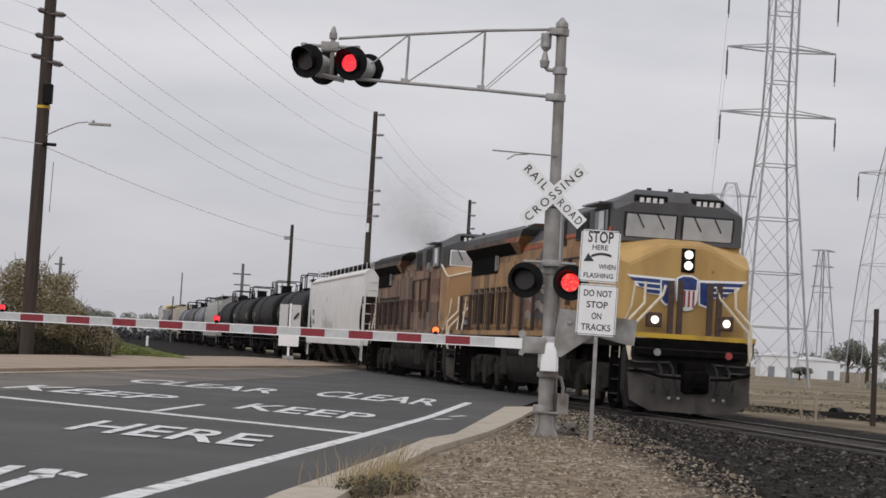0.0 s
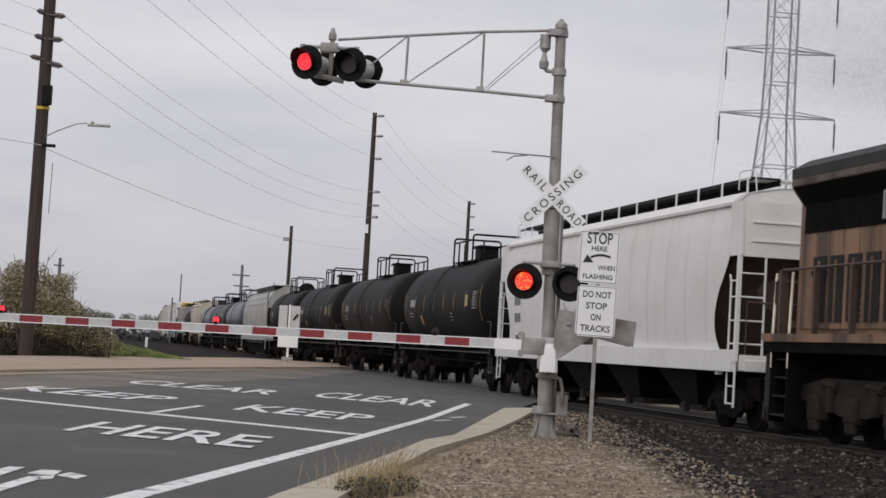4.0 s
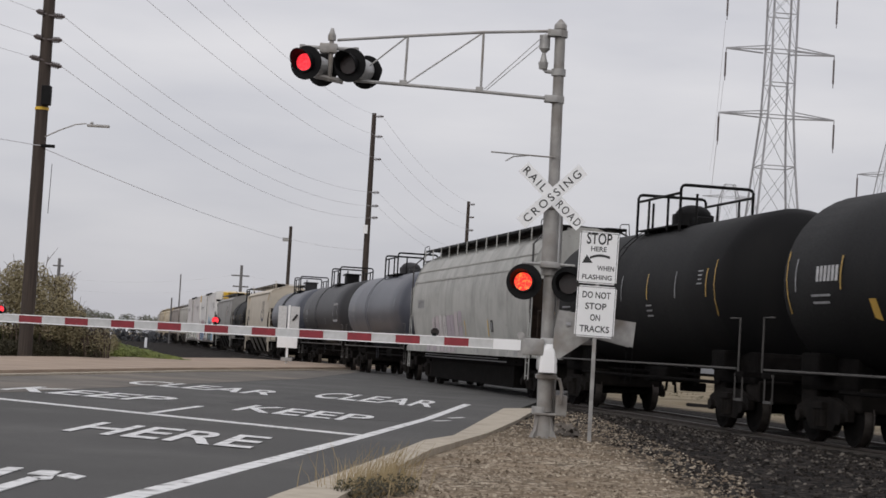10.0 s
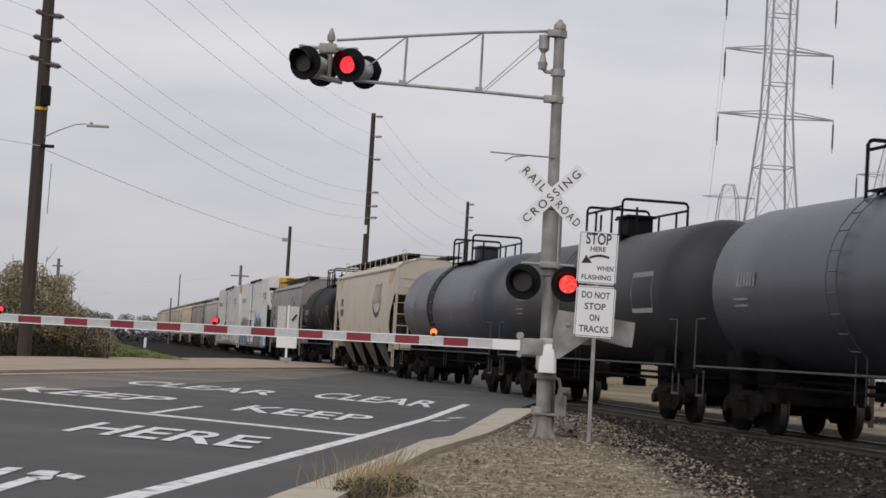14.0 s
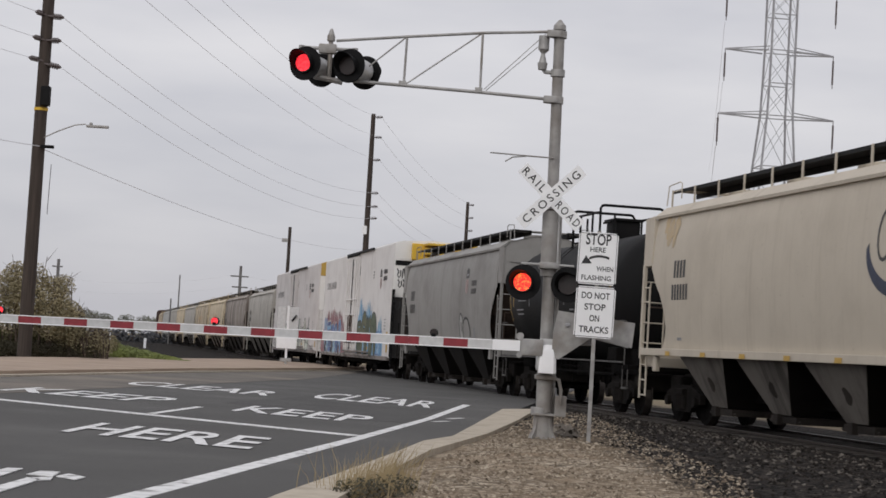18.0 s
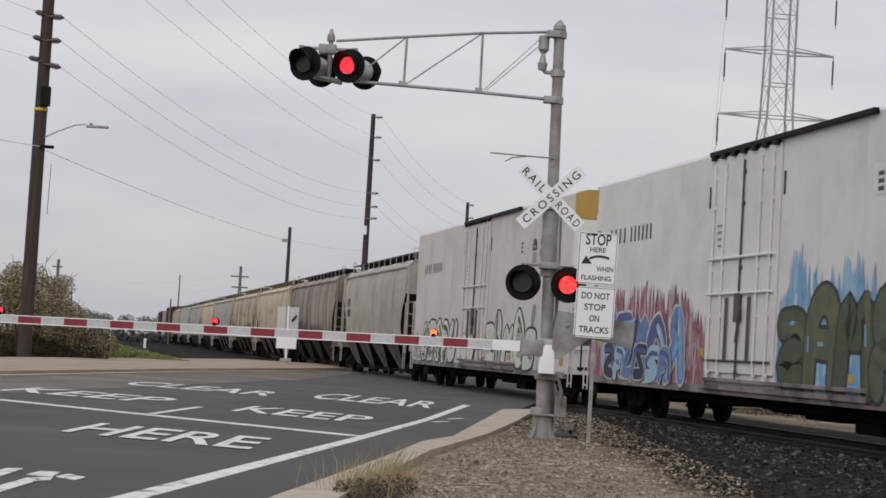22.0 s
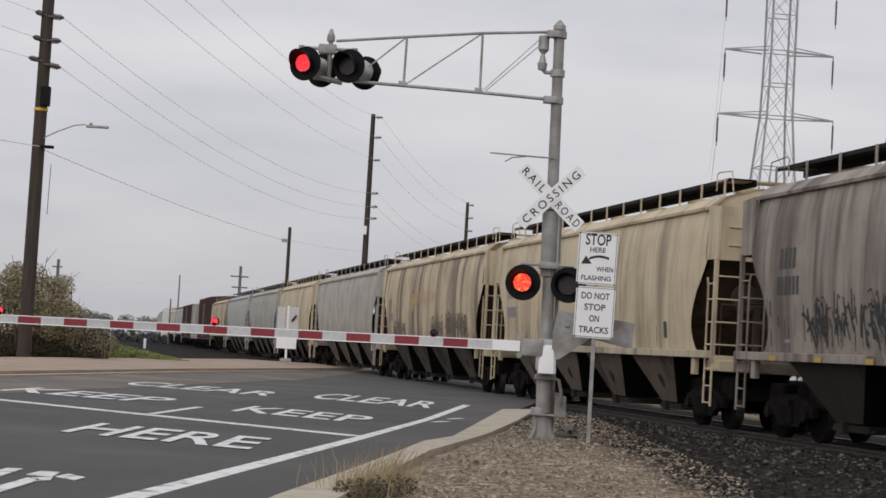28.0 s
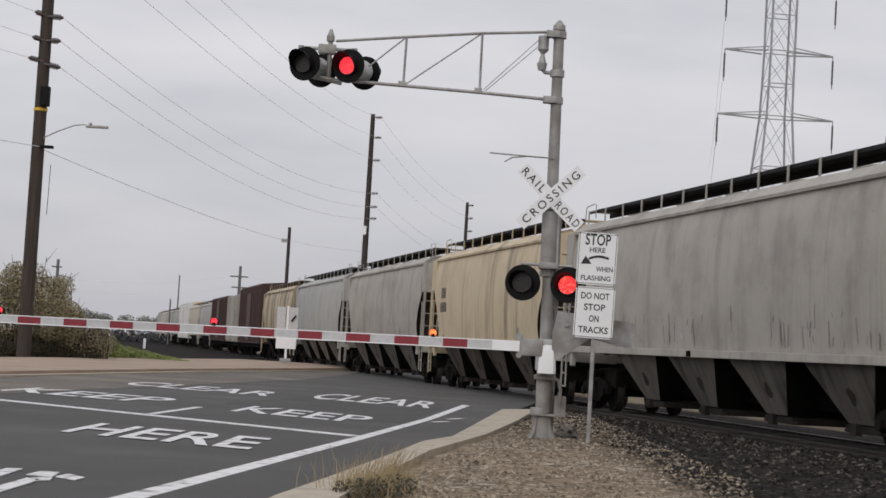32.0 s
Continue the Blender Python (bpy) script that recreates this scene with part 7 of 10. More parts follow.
        for y in (-0.95, -0.6, 0.6, 0.95):
            share("brake_hose", HOSE, car, pose(s * (xf + 0.05), y - 0.1, 0.15, 0, 0, 0 if s > 0 else 180))
        for y in (-1, 1):
            for i, z in enumerate((0.42, 0.75, 1.08, 1.40)):
                bm = bmesh.new()
                box(bm, s * (xf - 0.75), y * (1.42 - 0.03 * i), z, 0.72, 0.22, 0.035)
                part("step", bm, M["locotruck"], car, "worn step tread")
        for y in (-1, 1):
            for dx in (0.36, 1.14):
                bm = bmesh.new()
                box(bm, s * (xf - dx), y * 1.40, 0.95, 0.05, 0.28, 1.3)
                part("step_well", bm, M["under"], car)
        share("coupler", COUPLER, car, pose(s * (L / 2 - 0.35), 0, 0, 0, 0, 0 if s > 0 else 180))
    for y, mt in ((-0.85, "stencil"), (0.85, "emblemred")):
        bm = bmesh.new()
        rod(bm, (xf + 0.26, y, 1.42), (xf + 0.33, y, 1.42), 0.085, 14)
        part("class_lamp", bm, M[mt], car, "round marker lamp")
    # nose: full width, chamfered corners, sloped top
    n0, n1 = X(8.55), xf - 0.42
    bm = bmesh.new()

    def nose_ring(x, top, wide, shoulder):
        return [(x, -wide, 1.85), (x, -wide, shoulder), (x, -wide * 0.32, top), (x, wide * 0.32, top), (x, wide, shoulder), (x, wide, 1.85)]
    if lit:
        loft(bm, [nose_ring(n0, 4.12, 1.570, 3.92), nose_ring(n0 + 0.55, 4.04, 1.570, 3.74), nose_ring(n1 - 0.16, 3.97, 1.570, 3.50), nose_ring(n1, 3.93, 1.44, 3.44), nose_ring(n1 + 0.02, 3.86, 1.38, 3.38)])
    else:
        ridge = lambda x, w, zs, zt: [(x, -w, 1.85), (x, -w, zs), (x, -0.04, zt), (x, 0.04, zt), (x, w, zs), (x, w, 1.85)]
        loft(bm, [ridge(n0, 1.570, 4.08, 4.12), ridge(n1 - 0.12, 1.46, 3.74, 4.10), ridge(n1, 1.40, 3.70, 4.08)])
    part("nose", bm, nose, car, "broad yellow nose")
    # cab
    bm = bmesh.new()

    def cab_ring(x, z0, z1, zp, w):
        return [(x, -w, z0), (x, -w, z1), (x, -w * 0.62, zp), (x, w * 0.62, zp), (x, w, z1), (x, w, z0)]
    c0, c1 = X(3.0), n0 + 0.30
    loft(bm, [cab_ring(c0, 1.85, 4.70, 5.02, 1.570), cab_ring(X(6.6), 1.85, 4.72, 5.06, 1.570)])
    part("cab_rear", bm, side, car, "electrical cabinet behind the cab")
    bm = bmesh.new()
    loft(bm, [cab_ring(X(6.6) + 0.003, 1.85, 4.30, 4.30, 1.575), cab_ring(n0 + 0.02, 1.85, 4.30, 4.30, 1.575)])
    part("cab_side", bm, nose if lit else side, car)
    bm = bmesh.new()
    loft(bm, [cab_ring(X(2.98), 4.28, 4.78, 5.10, 1.585), cab_ring(X(6.7), 4.28, 4.84, 5.18, 1.585), cab_ring(n0 - 0.25, 4.1, 4.88, 5.26, 1.585), cab_ring(n0 + 0.14, 4.0, 4.72, 4.98, 1.570)])
    roof = part("cab_roof", bm, M["loco_grey"], car, "dark grey cab top")
    bm = bmesh.new()
    for s in (-1, 1):
        box(bm, (c0 + n0) / 2, s * 1.592, 4.27, n0 - c0, 0.012, 0.10)
    part("red_stripe", bm, M["loco_red"] if lit else M["smut"], car, "faded stripe")
    bm = bmesh.new()
    for x, y in ((X(7.8), -0.5), (X(7.6), 0.5), (X(7.9), 0.0), (X(6.9), 0.2)):
        rod(bm, (x, y, 5.15), (x, y, 5.36), 0.06, 8)
    box(bm, X(7.2), 0, 5.25, 0.9, 1.5, 0.12, 0.03)
    part("roof_antenna", bm, M["soot"], car)
    # windscreens with their frames, wipers and number boards on the sloped front
    fx = n0 + 0.16
    for y in (-0.70, 0.70):
        bm = bmesh.new()
        m = Matrix.Translation((fx - 0.005, y, 4.38)) @ Matrix.Rotation(radians(90), 4, "Y") @ Matrix.Rotation(radians(90), 4, "Z") @ Matrix.Rotation(radians(8), 4, "X")
        box(bm, 0, 0, 0.0, 1.30, 0.62, 0.05, 0.02, m)
        fr = part("window_frame", bm, M["rubber"], car, "black gasket round the windscreen")
        if not lit:
            bm = bmesh.new()
            box(bm, 0, 0, 0.012, 1.23, 0.56, 0.04, 0.01, m)
            part("frame_trim", bm, M["signwhite"], fr, "white windscreen trim")
        bm = bmesh.new()
        box(bm, 0, 0, 0.03, 1.20 if lit else 1.14, 0.53 if lit else 0.47, 0.03, 0.0, m)
        part("windscreen", bm, M["glass"], fr, "windscreen with a pale reflection in its colour")
        bm = bmesh.new()
        for d in (-0.25, 0.25):
            rod(bm, m @ Vector((d - 0.12, 0.30, 0.06)), m @ Vector((d + 0.08, -0.05, 0.06)), 0.015, 6)
        part("wiper", bm, M["black"], fr)
        bm = bmesh.new()
        m2 = Matrix.Translation((n0 + 0.06, y if lit else y * 0.8, 4.97 if lit else 5.04)) @ Matrix.Rotation(radians(90), 4, "Y") @ Matrix.Rotation(radians(90), 4, "Z") @ Matrix.Rotation(radians(14), 4, "X")
        box(bm, 0, 0, 0, 0.80, 0.29, 0.16, 0.03, m2)
        nb = part("number_board", bm, M["black"], car, "black number board with pale bars")
        for i in range(4):
            bm = bmesh.new()
            box(bm, -0.24 + 0.16 * i, 0, 0.085, 0.10, 0.18, 0.006, 0, m2)
            part("number_bar", bm, M["signwhite"], nb, "pale upright bar")
    for s in (-1, 1):
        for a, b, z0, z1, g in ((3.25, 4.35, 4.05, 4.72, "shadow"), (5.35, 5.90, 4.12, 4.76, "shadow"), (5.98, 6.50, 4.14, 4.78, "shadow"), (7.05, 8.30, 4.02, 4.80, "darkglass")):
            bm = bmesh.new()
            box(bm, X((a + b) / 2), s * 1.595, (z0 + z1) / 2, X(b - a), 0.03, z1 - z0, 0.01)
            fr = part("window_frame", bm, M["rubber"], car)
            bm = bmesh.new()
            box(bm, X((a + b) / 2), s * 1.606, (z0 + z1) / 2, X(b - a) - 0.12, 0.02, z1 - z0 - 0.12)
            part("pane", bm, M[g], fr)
        if s < 0:
            bm = bmesh.new()
            box(bm, X(7.75), -1.63, 4.42, 0.42, 0.02, 0.62)
            part("sliding_pane", bm, M["glass"], car, "half-open pale side window")
            bm = bmesh.new()
            prism(bm, [(X(6.9), 4.90), (X(8.5), 4.90), (X(8.45), 4.86), (X(6.95), 4.86)], Matrix.Translation((0, -1.57, 0)) @ Matrix.Rotation(radians(90), 4, "X"), 0.34)
            box(bm, X(6.95), -1.75, 4.1, 0.16, 0.12, 0.26, 0.02)
            part("awning", bm, M["stencil"], car, "pale awning and mirror")
    if not lit:
        for y in (-1, 1):
            bm = bmesh.new()
            pipe(bm, [(n0 + 0.10, y * 1.575, 4.12), (n1 - 0.10, y * 1.465, 3.745), (n1 + 0.005, y * 1.40, 3.705), (n1 + 0.005, y * 0.02, 4.085)], 0.032)
            part("nose_stripe", bm, M["railcream"], car, "cream stripe along the nose edge")
    # nose details: headlights, ditch lights, door, emblem
    bm = bmesh.new()
    box(bm, n1 + 0.03, 0, 3.58, 0.08, 0.32, 0.56, 0.03)
    hb = part("headlight_box", bm, M["black"], car)
    for z in (3.71, 3.46):
        bm = bmesh.new()
        rod(bm, (n1 + 0.05, 0, z), (n1 + 0.09, 0, z), 0.10, 16)
        part("headlight", bm, M["headlight"] if lit else M["deadlight"], hb, "round headlight")
    for y in (-0.86, 0.86):
        bm = bmesh.new()
        box(bm, xf - 0.06, y, 2.16, 0.16, 0.36, 0.34, 0.03)
        db = part("ditch_light_box", bm, M["railbrown"], car, "dark brown ditch light box")
        bm = bmesh.new()
        rod(bm, (xf, y, 2.16), (xf + 0.045, y, 2.16), 0.09, 16)
        part("ditch_light", bm, M["headlight"] if lit else M["deadlight"], db, "round ditch light")
    bm = bmesh.new()
    box(bm, n1 - 0.02, -0.95, 2.75, 0.03, 0.03, 1.7)
    box(bm, n1 + 0.015, 0.62, 3.35, 0.04, 0.06, 0.06)
    box(bm, n1 + 0.015, 0.62, 2.9, 0.04, 0.06, 0.06)
    box(bm, n1 - 0.0, -0.95, 3.0, 0.05, 0.12, 0.08)
    part("nose_hinge", bm, side, car)
    if emblem:
        m = Matrix.Translation((n1 + 0.045, 0, 0)) @ Matrix.Rotation(radians(90), 4, "Y") @ Matrix.Rotation(radians(90), 4, "Z") @ Matrix.Diagonal((1.0, 1.0, 1, 1))
        for s in (-1, 1):
            bm = bmesh.new()
            prism(bm, [(s * 1.46, 3.18), (s * 0.28, 3.14), (s * 0.3, 2.56), (s * 0.50, 2.50), (s * 0.62, 2.60), (s * 0.66, 2.74), (s * 0.92, 2.76), (s * 1.02, 2.88), (s * 1.22, 2.92), (s * 1.30, 3.04)], m, 0.006)
            wing = part("emblem_wing", bm, M["signwhite"], car, "white-edged wing of the nose emblem")
            bm = bmesh.new()
            prism(bm, [(s * 0.62, 3.09), (s * 0.31, 3.09), (s * 0.33, 2.60), (s * 0.49, 2.55), (s * 0.58, 2.64)], m @ Matrix.Translation((0, 0, 0.006)), 0.006)
            for i in range(3):
                z = 3.12 - 0.125 * i
                prism(bm, [(s * (1.38 - 0.17 * i), z), (s * 0.65, z - 0.02), (s * 0.65, z - 0.105), (s * (1.30 - 0.17 * i), z - 0.085)], m @ Matrix.Translation((0, 0, 0.006)), 0.006)
            part("wing_feathering", bm, M["emblemblue"], wing, "blue feathers")
        bm = bmesh.new()
        prism(bm, [(-0.27, 3.16), (-0.12, 3.24), (0.12, 3.24), (0.27, 3.16), (0.26, 2.66), (0.15, 2.45), (0, 2.40), (-0.15, 2.45), (-0.26, 2.66)], m @ Matrix.Translation((0, 0, 0.010)), 0.008)
        sh = part("emblem_shield", bm, M["signwhite"], car, "shield of the nose emblem")
        bm = bmesh.new()
        prism(bm, [(-0.23, 3.14), (-0.10, 3.20), (0.10, 3.20), (0.23, 3.14), (0.22, 2.90), (-0.22, 2.90)], m @ Matrix.Translation((0, 0, 0.018)), 0.006)
        part("shield_top", bm, M["emblemblue"], sh)
        bm = bmesh.new()
        for i in range(4):
            x = -0.16 + 0.107 * i
            prism(bm, [(x - 0.027, 2.88), (x + 0.027, 2.88), (x + 0.022, 2.50), (x - 0.022, 2.50)], m @ Matrix.Translation((0, 0, 0.018)), 0.006)
        part("shield_bars", bm, M["emblemred"], sh)
    # hood with doors
    hd0, hd1 = X(-8.75), X(3.0)
    bm = bmesh.new()
    loft(bm, [[(x, -1.32, 1.85), (x, -1.32, 4.32), (x, -1.05, 4.70), (x, 1.05, 4.70), (x, 1.32, 4.32), (x, 1.32, 1.85)] for x in (hd0, hd1)])
    part("hood", bm, side, car, "long dusty engine hood")
    bm = bmesh.new()
    loft(bm, [[(x, -1.33, 4.30), (x, -1.06, 4.715), (x, 1.06, 4.715), (x, 1.33, 4.30)] for x in (hd0 - 0.003, hd1 - 0.003)])
    part("hood_top", bm, M["loco_grey"] if lit else M["soot"], car, "grey hood top")
    for s in (-1, 1):
        n = 17
        for i in range(n):
            xa, xb = hd0 + 0.2 + (hd1 - hd0 - 0.3) * i / n, hd0 + 0.2 + (hd1 - hd0 - 0.3) * (i + 1) / n
            bm = bmesh.new()
            box(bm, (xa + xb) / 2, s * 1.332, 2.92, xb - xa - 0.03, 0.03, 1.95, 0.008)
            if i % 3 == 1:
                for z in (2.1, 2.2, 2.3, 2.4):
                    box(bm, (xa + xb) / 2, s * 1.352, z, xb - xa - 0.22, 0.02, 0.04)
            d = part("hood_door", bm, side, car)
            bm = bmesh.new()
            box(bm, xb - 0.1, s * 1.353, 2.9, 0.03, 0.02, 0.10)
            part("latch", bm, M["truckgrey"], d)
        bm = bmesh.new()
        box(bm, (hd0 + hd1) / 2, s * 1.335, 4.22, hd1 - hd0 - 0.02, 0.014, 0.09)
        part("red_stripe", bm, M["loco_red"] if lit else side, car, "faded red stripe")
    # radiator wings over the rear hood
    r0, r1 = X(-8.6), X(-0.5)
    sec = [(-1.57, 4.40), (-1.57, 4.72), (-1.25, 4.90), (1.25, 4.90), (1.57, 4.72), (1.57, 4.40), (1.34, 4.10), (-1.34, 4.10)]
    tip = lambda x, z: x if x < X(-2) else x - 1.15 * min(1, max(0, (4.80 - z) / 0.7))
    bm = bmesh.new()
    loft(bm, [[(tip(x, z), y, z) for y, z in sec] for x in (r0, r1)])
    part("radiator_wing", bm, side, car, "overhanging radiator section")
    bm = bmesh.new()
    loft(bm, [[(tip(x, z), y, z) for y, z in ((-1.582, 4.56), (-1.582, 4.73), (-1.26, 4.915), (1.26, 4.915), (1.582, 4.73), (1.582, 4.56))] for x in (r0 - 0.005, r1 + 0.005)])
    part("radiator_top", bm, M["loco_grey"] if lit else M["soot"], car, "grey radiator top")
    for s in (-1, 1):
        bm = bmesh.new()
        box(bm, (r1 - 0.9 + X(-2.7)) / 2, s * 1.578, 4.49, r1 - 0.9 - X(-2.7), 0.012, 0.11)
        part("red_stripe", bm, M["loco_red"] if lit else M["smut"], car, "red stripe along the radiator")
        bm = bmesh.new()
        box(bm, (r0 + X(-2.7)) / 2, s * 1.578, 4.49, X(-2.7) - r0 - 0.01, 0.012, 0.11)
        part("faded_stripe", bm, M["smut"], car, "sooty faded stripe along the radiator")
        # black panel also carries the shade below the overhang
        bm = bmesh.new()
        box(bm, (X(-8.4) + X(-4.66)) / 2, s * 1.356, 3.86, X(3.74), 0.03, 0.50)
        part("radiator_screen", bm, M["under"], car, "radiator intake screen, black with the overhang's shade")
        bm = bmesh.new()
        box(bm, X(-4.58), s * 1.40, 3.90, 0.10, 0.10, 0.46, 0.01)
        part("drain_box", bm, M["stencil"], car, "pale upright drain box")
        # near-black strip puts the shade on the overhang's underside
        bm = bmesh.new()
        prism(bm, [(-1.585, 4.41), (-1.345, 4.095), (-1.32, 4.115), (-1.56, 4.43)] if s < 0 else [(1.585, 4.41), (1.345, 4.095), (1.32, 4.115), (1.56, 4.43)],
              Matrix.Translation((X(-8.5), 0, 0)) @ Matrix.Rotation(radians(90), 4, "Z") @ Matrix.Rotation(radians(90), 4, "X"), X(6.3))
        part("wing_soffit", bm, M["under"], car, "underside of the overhang, shade in its black")
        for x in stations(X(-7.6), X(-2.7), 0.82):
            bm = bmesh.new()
            # black slab on the door in place of the vent's unlit depth
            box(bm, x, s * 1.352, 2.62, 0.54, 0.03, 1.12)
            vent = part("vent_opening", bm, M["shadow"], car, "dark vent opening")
            bm = bmesh.new()
            box(bm, x, s * 1.375, 2.58, 0.05, 0.03, 1.05)
            part("vent_bar", bm, side, vent)
    bm = bmesh.new()
    box(bm, X(1.2), 0, 4.78, 1.4, 1.2, 0.16, 0.03)
    box(bm, X(-0.4), 0, 4.80, 0.8, 0.7, 0.3, 0.03)
    part("exhaust_stack", bm, M["soot"], car, "sooty exhaust housing")
    # side panel below the cab and louvres
    for a, b, z0, z1 in ((6.65, 7.5, 2.0, 2.85), (7.55, 8.45, 2.0, 2.85), (4.3, 4.7, 2.25, 2.5), (5.2, 5.6, 2.25, 2.5), (3.3, 5.0, 2.9, 4.0), (5.1, 6.4, 2.95, 3.95)):
        bm = bmesh.new()
        box(bm, X((a + b) / 2), -1.595, (z0 + z1) / 2, X(b - a), 0.03, z1 - z0, 0.008)
        panel = part("side_panel", bm, side, car)
        if z1 < 2.9:
            bm = bmesh.new()
            for z in stations(z0 + 0.08, z1 - 0.08, 0.07):
                box(bm, X((a + b) / 2), -1.612, z, X(b - a) - 0.14, 0.012, 0.03)
            part("louvre", bm, M["smut"], panel, "smutty louvre slats")
    ys = lambda z: -1.615
    for i in range(4):
        bars(car, [(X(7.0) + 0.40 * i, 3.40, 0.20, 0.58)], ys, M["flagred"], "number_bar", "faded red upright bar")
    bars(car, [(X(8.75), 3.35, 0.16, 0.08), (X(8.95), 2.35, 0.2, 0.3)], ys, M["stencil"], "stencil_block")
    if emblem:
        yy = lambda z: -1.355
        for i in range(6):
            z = 2.25 + 0.26 * i
            for x0, x1, mt in ((-0.75, 0.4, "flagred" if i % 2 else "flagwhite"), (0.4, 1.7, "flagwhite" if i % 2 else "flagblue")):
                strokes(car, "flag_stripe", M[mt], [[(X(x0) + (X(x1) - X(x0)) * t / 8, z + 0.09 * math.sin(t * 0.8) + 0.05 * t / 8) for t in range(9)]], 0.22, yy, "wavy faded flag stripe")
        decal(car, "flag_canton", M["flagblue"], [(X(0.5), 3.5), (X(1.7), 3.65), (X(1.55), 4.1), (X(1.1), 4.2), (X(0.75), 4.0)], lambda z: -1.36, "faded dark flag corner")
    # handrails: brown posts and rail along the walkway, cream rails at the steps
    for s in (-1, 1):
        y = s * 1.48
        zt = lambda x: 3.66 if x > X(2.6) else 2.98
        xs = stations(-xf + 0.6, X(6.4), 1.55)
        bm = bmesh.new()
        pipe(bm, [(-xf + 0.6, y, 2.98), (X(2.3), y, 3.02), (X(2.85), y - s * 0.0, 3.62), (X(3.0), s * 1.64, 3.68), (X(6.5), s * 1.64, 3.70)], 0.024)
        rail_part = part("handrail", bm, M["railbrown"], car, "brown walkway handrail")
        for x in xs:
            bm = bmesh.new()
            zl = 2.5 if x > X(2.6) else 1.85
            box(bm, x, y if x < X(2.6) else s * 1.64, (zl + zt(x)) / 2, 0.09, 0.10, zt(x) - zl)
            part("handrail_post", bm, M["railbrown"], rail_part)
        for e in (-1, 1):
            bm = bmesh.new()
            for dx in (0.36, 1.14):
                pipe(bm, [(e * (xf - dx), s * 1.53, 1.25), (e * (xf - dx), s * 1.53, 1.9), (e * (xf - dx + 0.30), s * 1.40, 2.45), (e * (xf - dx + 0.36), s * 1.36, 2.95)], 0.026)
            part("step_rail", bm, M["railcream"], car, "cream step handrails")
    for y in (-0.48, -0.26, 0.46, 0.68):
        bm = bmesh.new()
        box(bm, xf - 0.03, y, 2.45, 0.06, 0.13, 1.25)
        part("front_post", bm, M["railbrown"], car, "brown front platform post")
    for y in (-1, 1):
        bm = bmesh.new()
        pipe(bm, [(xf - 0.10, y * 1.08, 3.02), (xf - 0.06, y * 1.10, 2.52), (xf + 0.02, y * 1.46, 2.14), (xf + 0.04, y * 1.48, 1.50), (xf + 0.06, y * 1.40, 1.22)], 0.036)
        part("front_rail", bm, M["railcream"], car, "cream slanted front handrail")
        bm = bmesh.new()
        pipe(bm, [(xf - 0.04, y * 0.62, 2.96), (xf - 0.02, y * 0.68, 2.74), (xf + 0.05, y * 1.40, 1.96), (xf + 0.08, y * 1.44, 1.30)], 0.036)
        part("front_rail", bm, M["railcream"], car, "cream slanted front handrail")
        bm = bmesh.new()
        pipe(bm, [(xf + 0.02, y * 1.45, 1.25), (xf + 0.12, y * 1.30, 1.18), (xf + 0.16, y * 0.5, 1.20)], 0.022)
        part("uncoupling_lever", bm, M["stepgrey"], car, "bent grey uncoupling lever")
        bm = bmesh.new()
        box(bm, xf + 0.10, y * 1.15, 1.02, 0.28, 0.55, 0.03)
        part("end_step", bm, M["stepgrey"], car, "pale end step")
    bm = bmesh.new()
    pipe(bm, [(-xf + 0.1, -1.4, 2.8), (-xf + 0.1, 1.4, 2.8)], 0.025)
    for y in (-1.4, -0.5, 0.5, 1.4):
        rod(bm, (-xf + 0.1, y, 1.8), (-xf + 0.1, y, 2.8), 0.025, 6)
    part("rear_rail", bm, M["railbrown"], car)
    # fuel tank, reservoirs, trucks
    bm = bmesh.new()
    prof = [(-1.30, 0.62), (-1.38, 0.9), (-1.38, 1.12), (-0.95, 1.16), (-0.9, 1.5), (0.9, 1.5), (0.95, 1.16), (1.38, 1.12), (1.38, 0.9), (1.30, 0.62), (1.05, 0.38), (-1.05, 0.38)]
    loft(bm, [[(x, y, z) for y, z in prof] for x in (X(-3.35), X(4.6))])
    box(bm, X(3.4), -1.25, 1.05, X(1.6), 0.3, 0.95, 0.04)
    box(bm, X(-3.0), -1.25, 1.05, X(0.8), 0.3, 0.95, 0.04)
    part("fuel_tank", bm, M["locotruck"], car, "dusty grey fuel tank", True)
    for a, b in ((-2.2, -0.35), (-0.15, 1.8)):
        bm = bmesh.new()
        rod(bm, (X(a), -1.18, 1.30), (X(b), -1.18, 1.30), 0.27, 18)
        ball(bm, X(a), -1.18, 1.30, 0.10, 0.27, 0.27)
        ball(bm, X(b), -1.18, 1.30, 0.10, 0.27, 0.27)
        part("air_reservoir", bm, M["locotruck"], car, "round air reservoir", True)
    for c in (X(6.75), X(-6.15)):
        bm = bmesh.new()
        for s in (-1, 1):
            m = Matrix.Translation((c, s * 1.12 + 0.08, 0)) @ Matrix.Rotation(radians(90), 4, "X")
            prism(bm, [(-2.35, 0.72), (-2.35, 0.95), (-1.2, 1.12), (1.2, 1.12), (2.35, 0.95), (2.35, 0.72), (1.35, 0.66), (0.55, 0.50), (-0.55, 0.50), (-1.35, 0.66)], m, 0.16)
            for x in (-1.75, 0, 1.75):
                box(bm, c + x * k, s * 1.16, 0.60, 0.52, 0.24, 0.44, 0.06)
                box(bm, c + x * k, s * 1.22, 0.34, 0.40, 0.10, 0.26, 0.05)
            for x in (-0.9, 0.9):
                rod(bm, (c + x, s * 1.18, 0.55), (c + x, s * 1.18, 0.95), 0.12, 10)
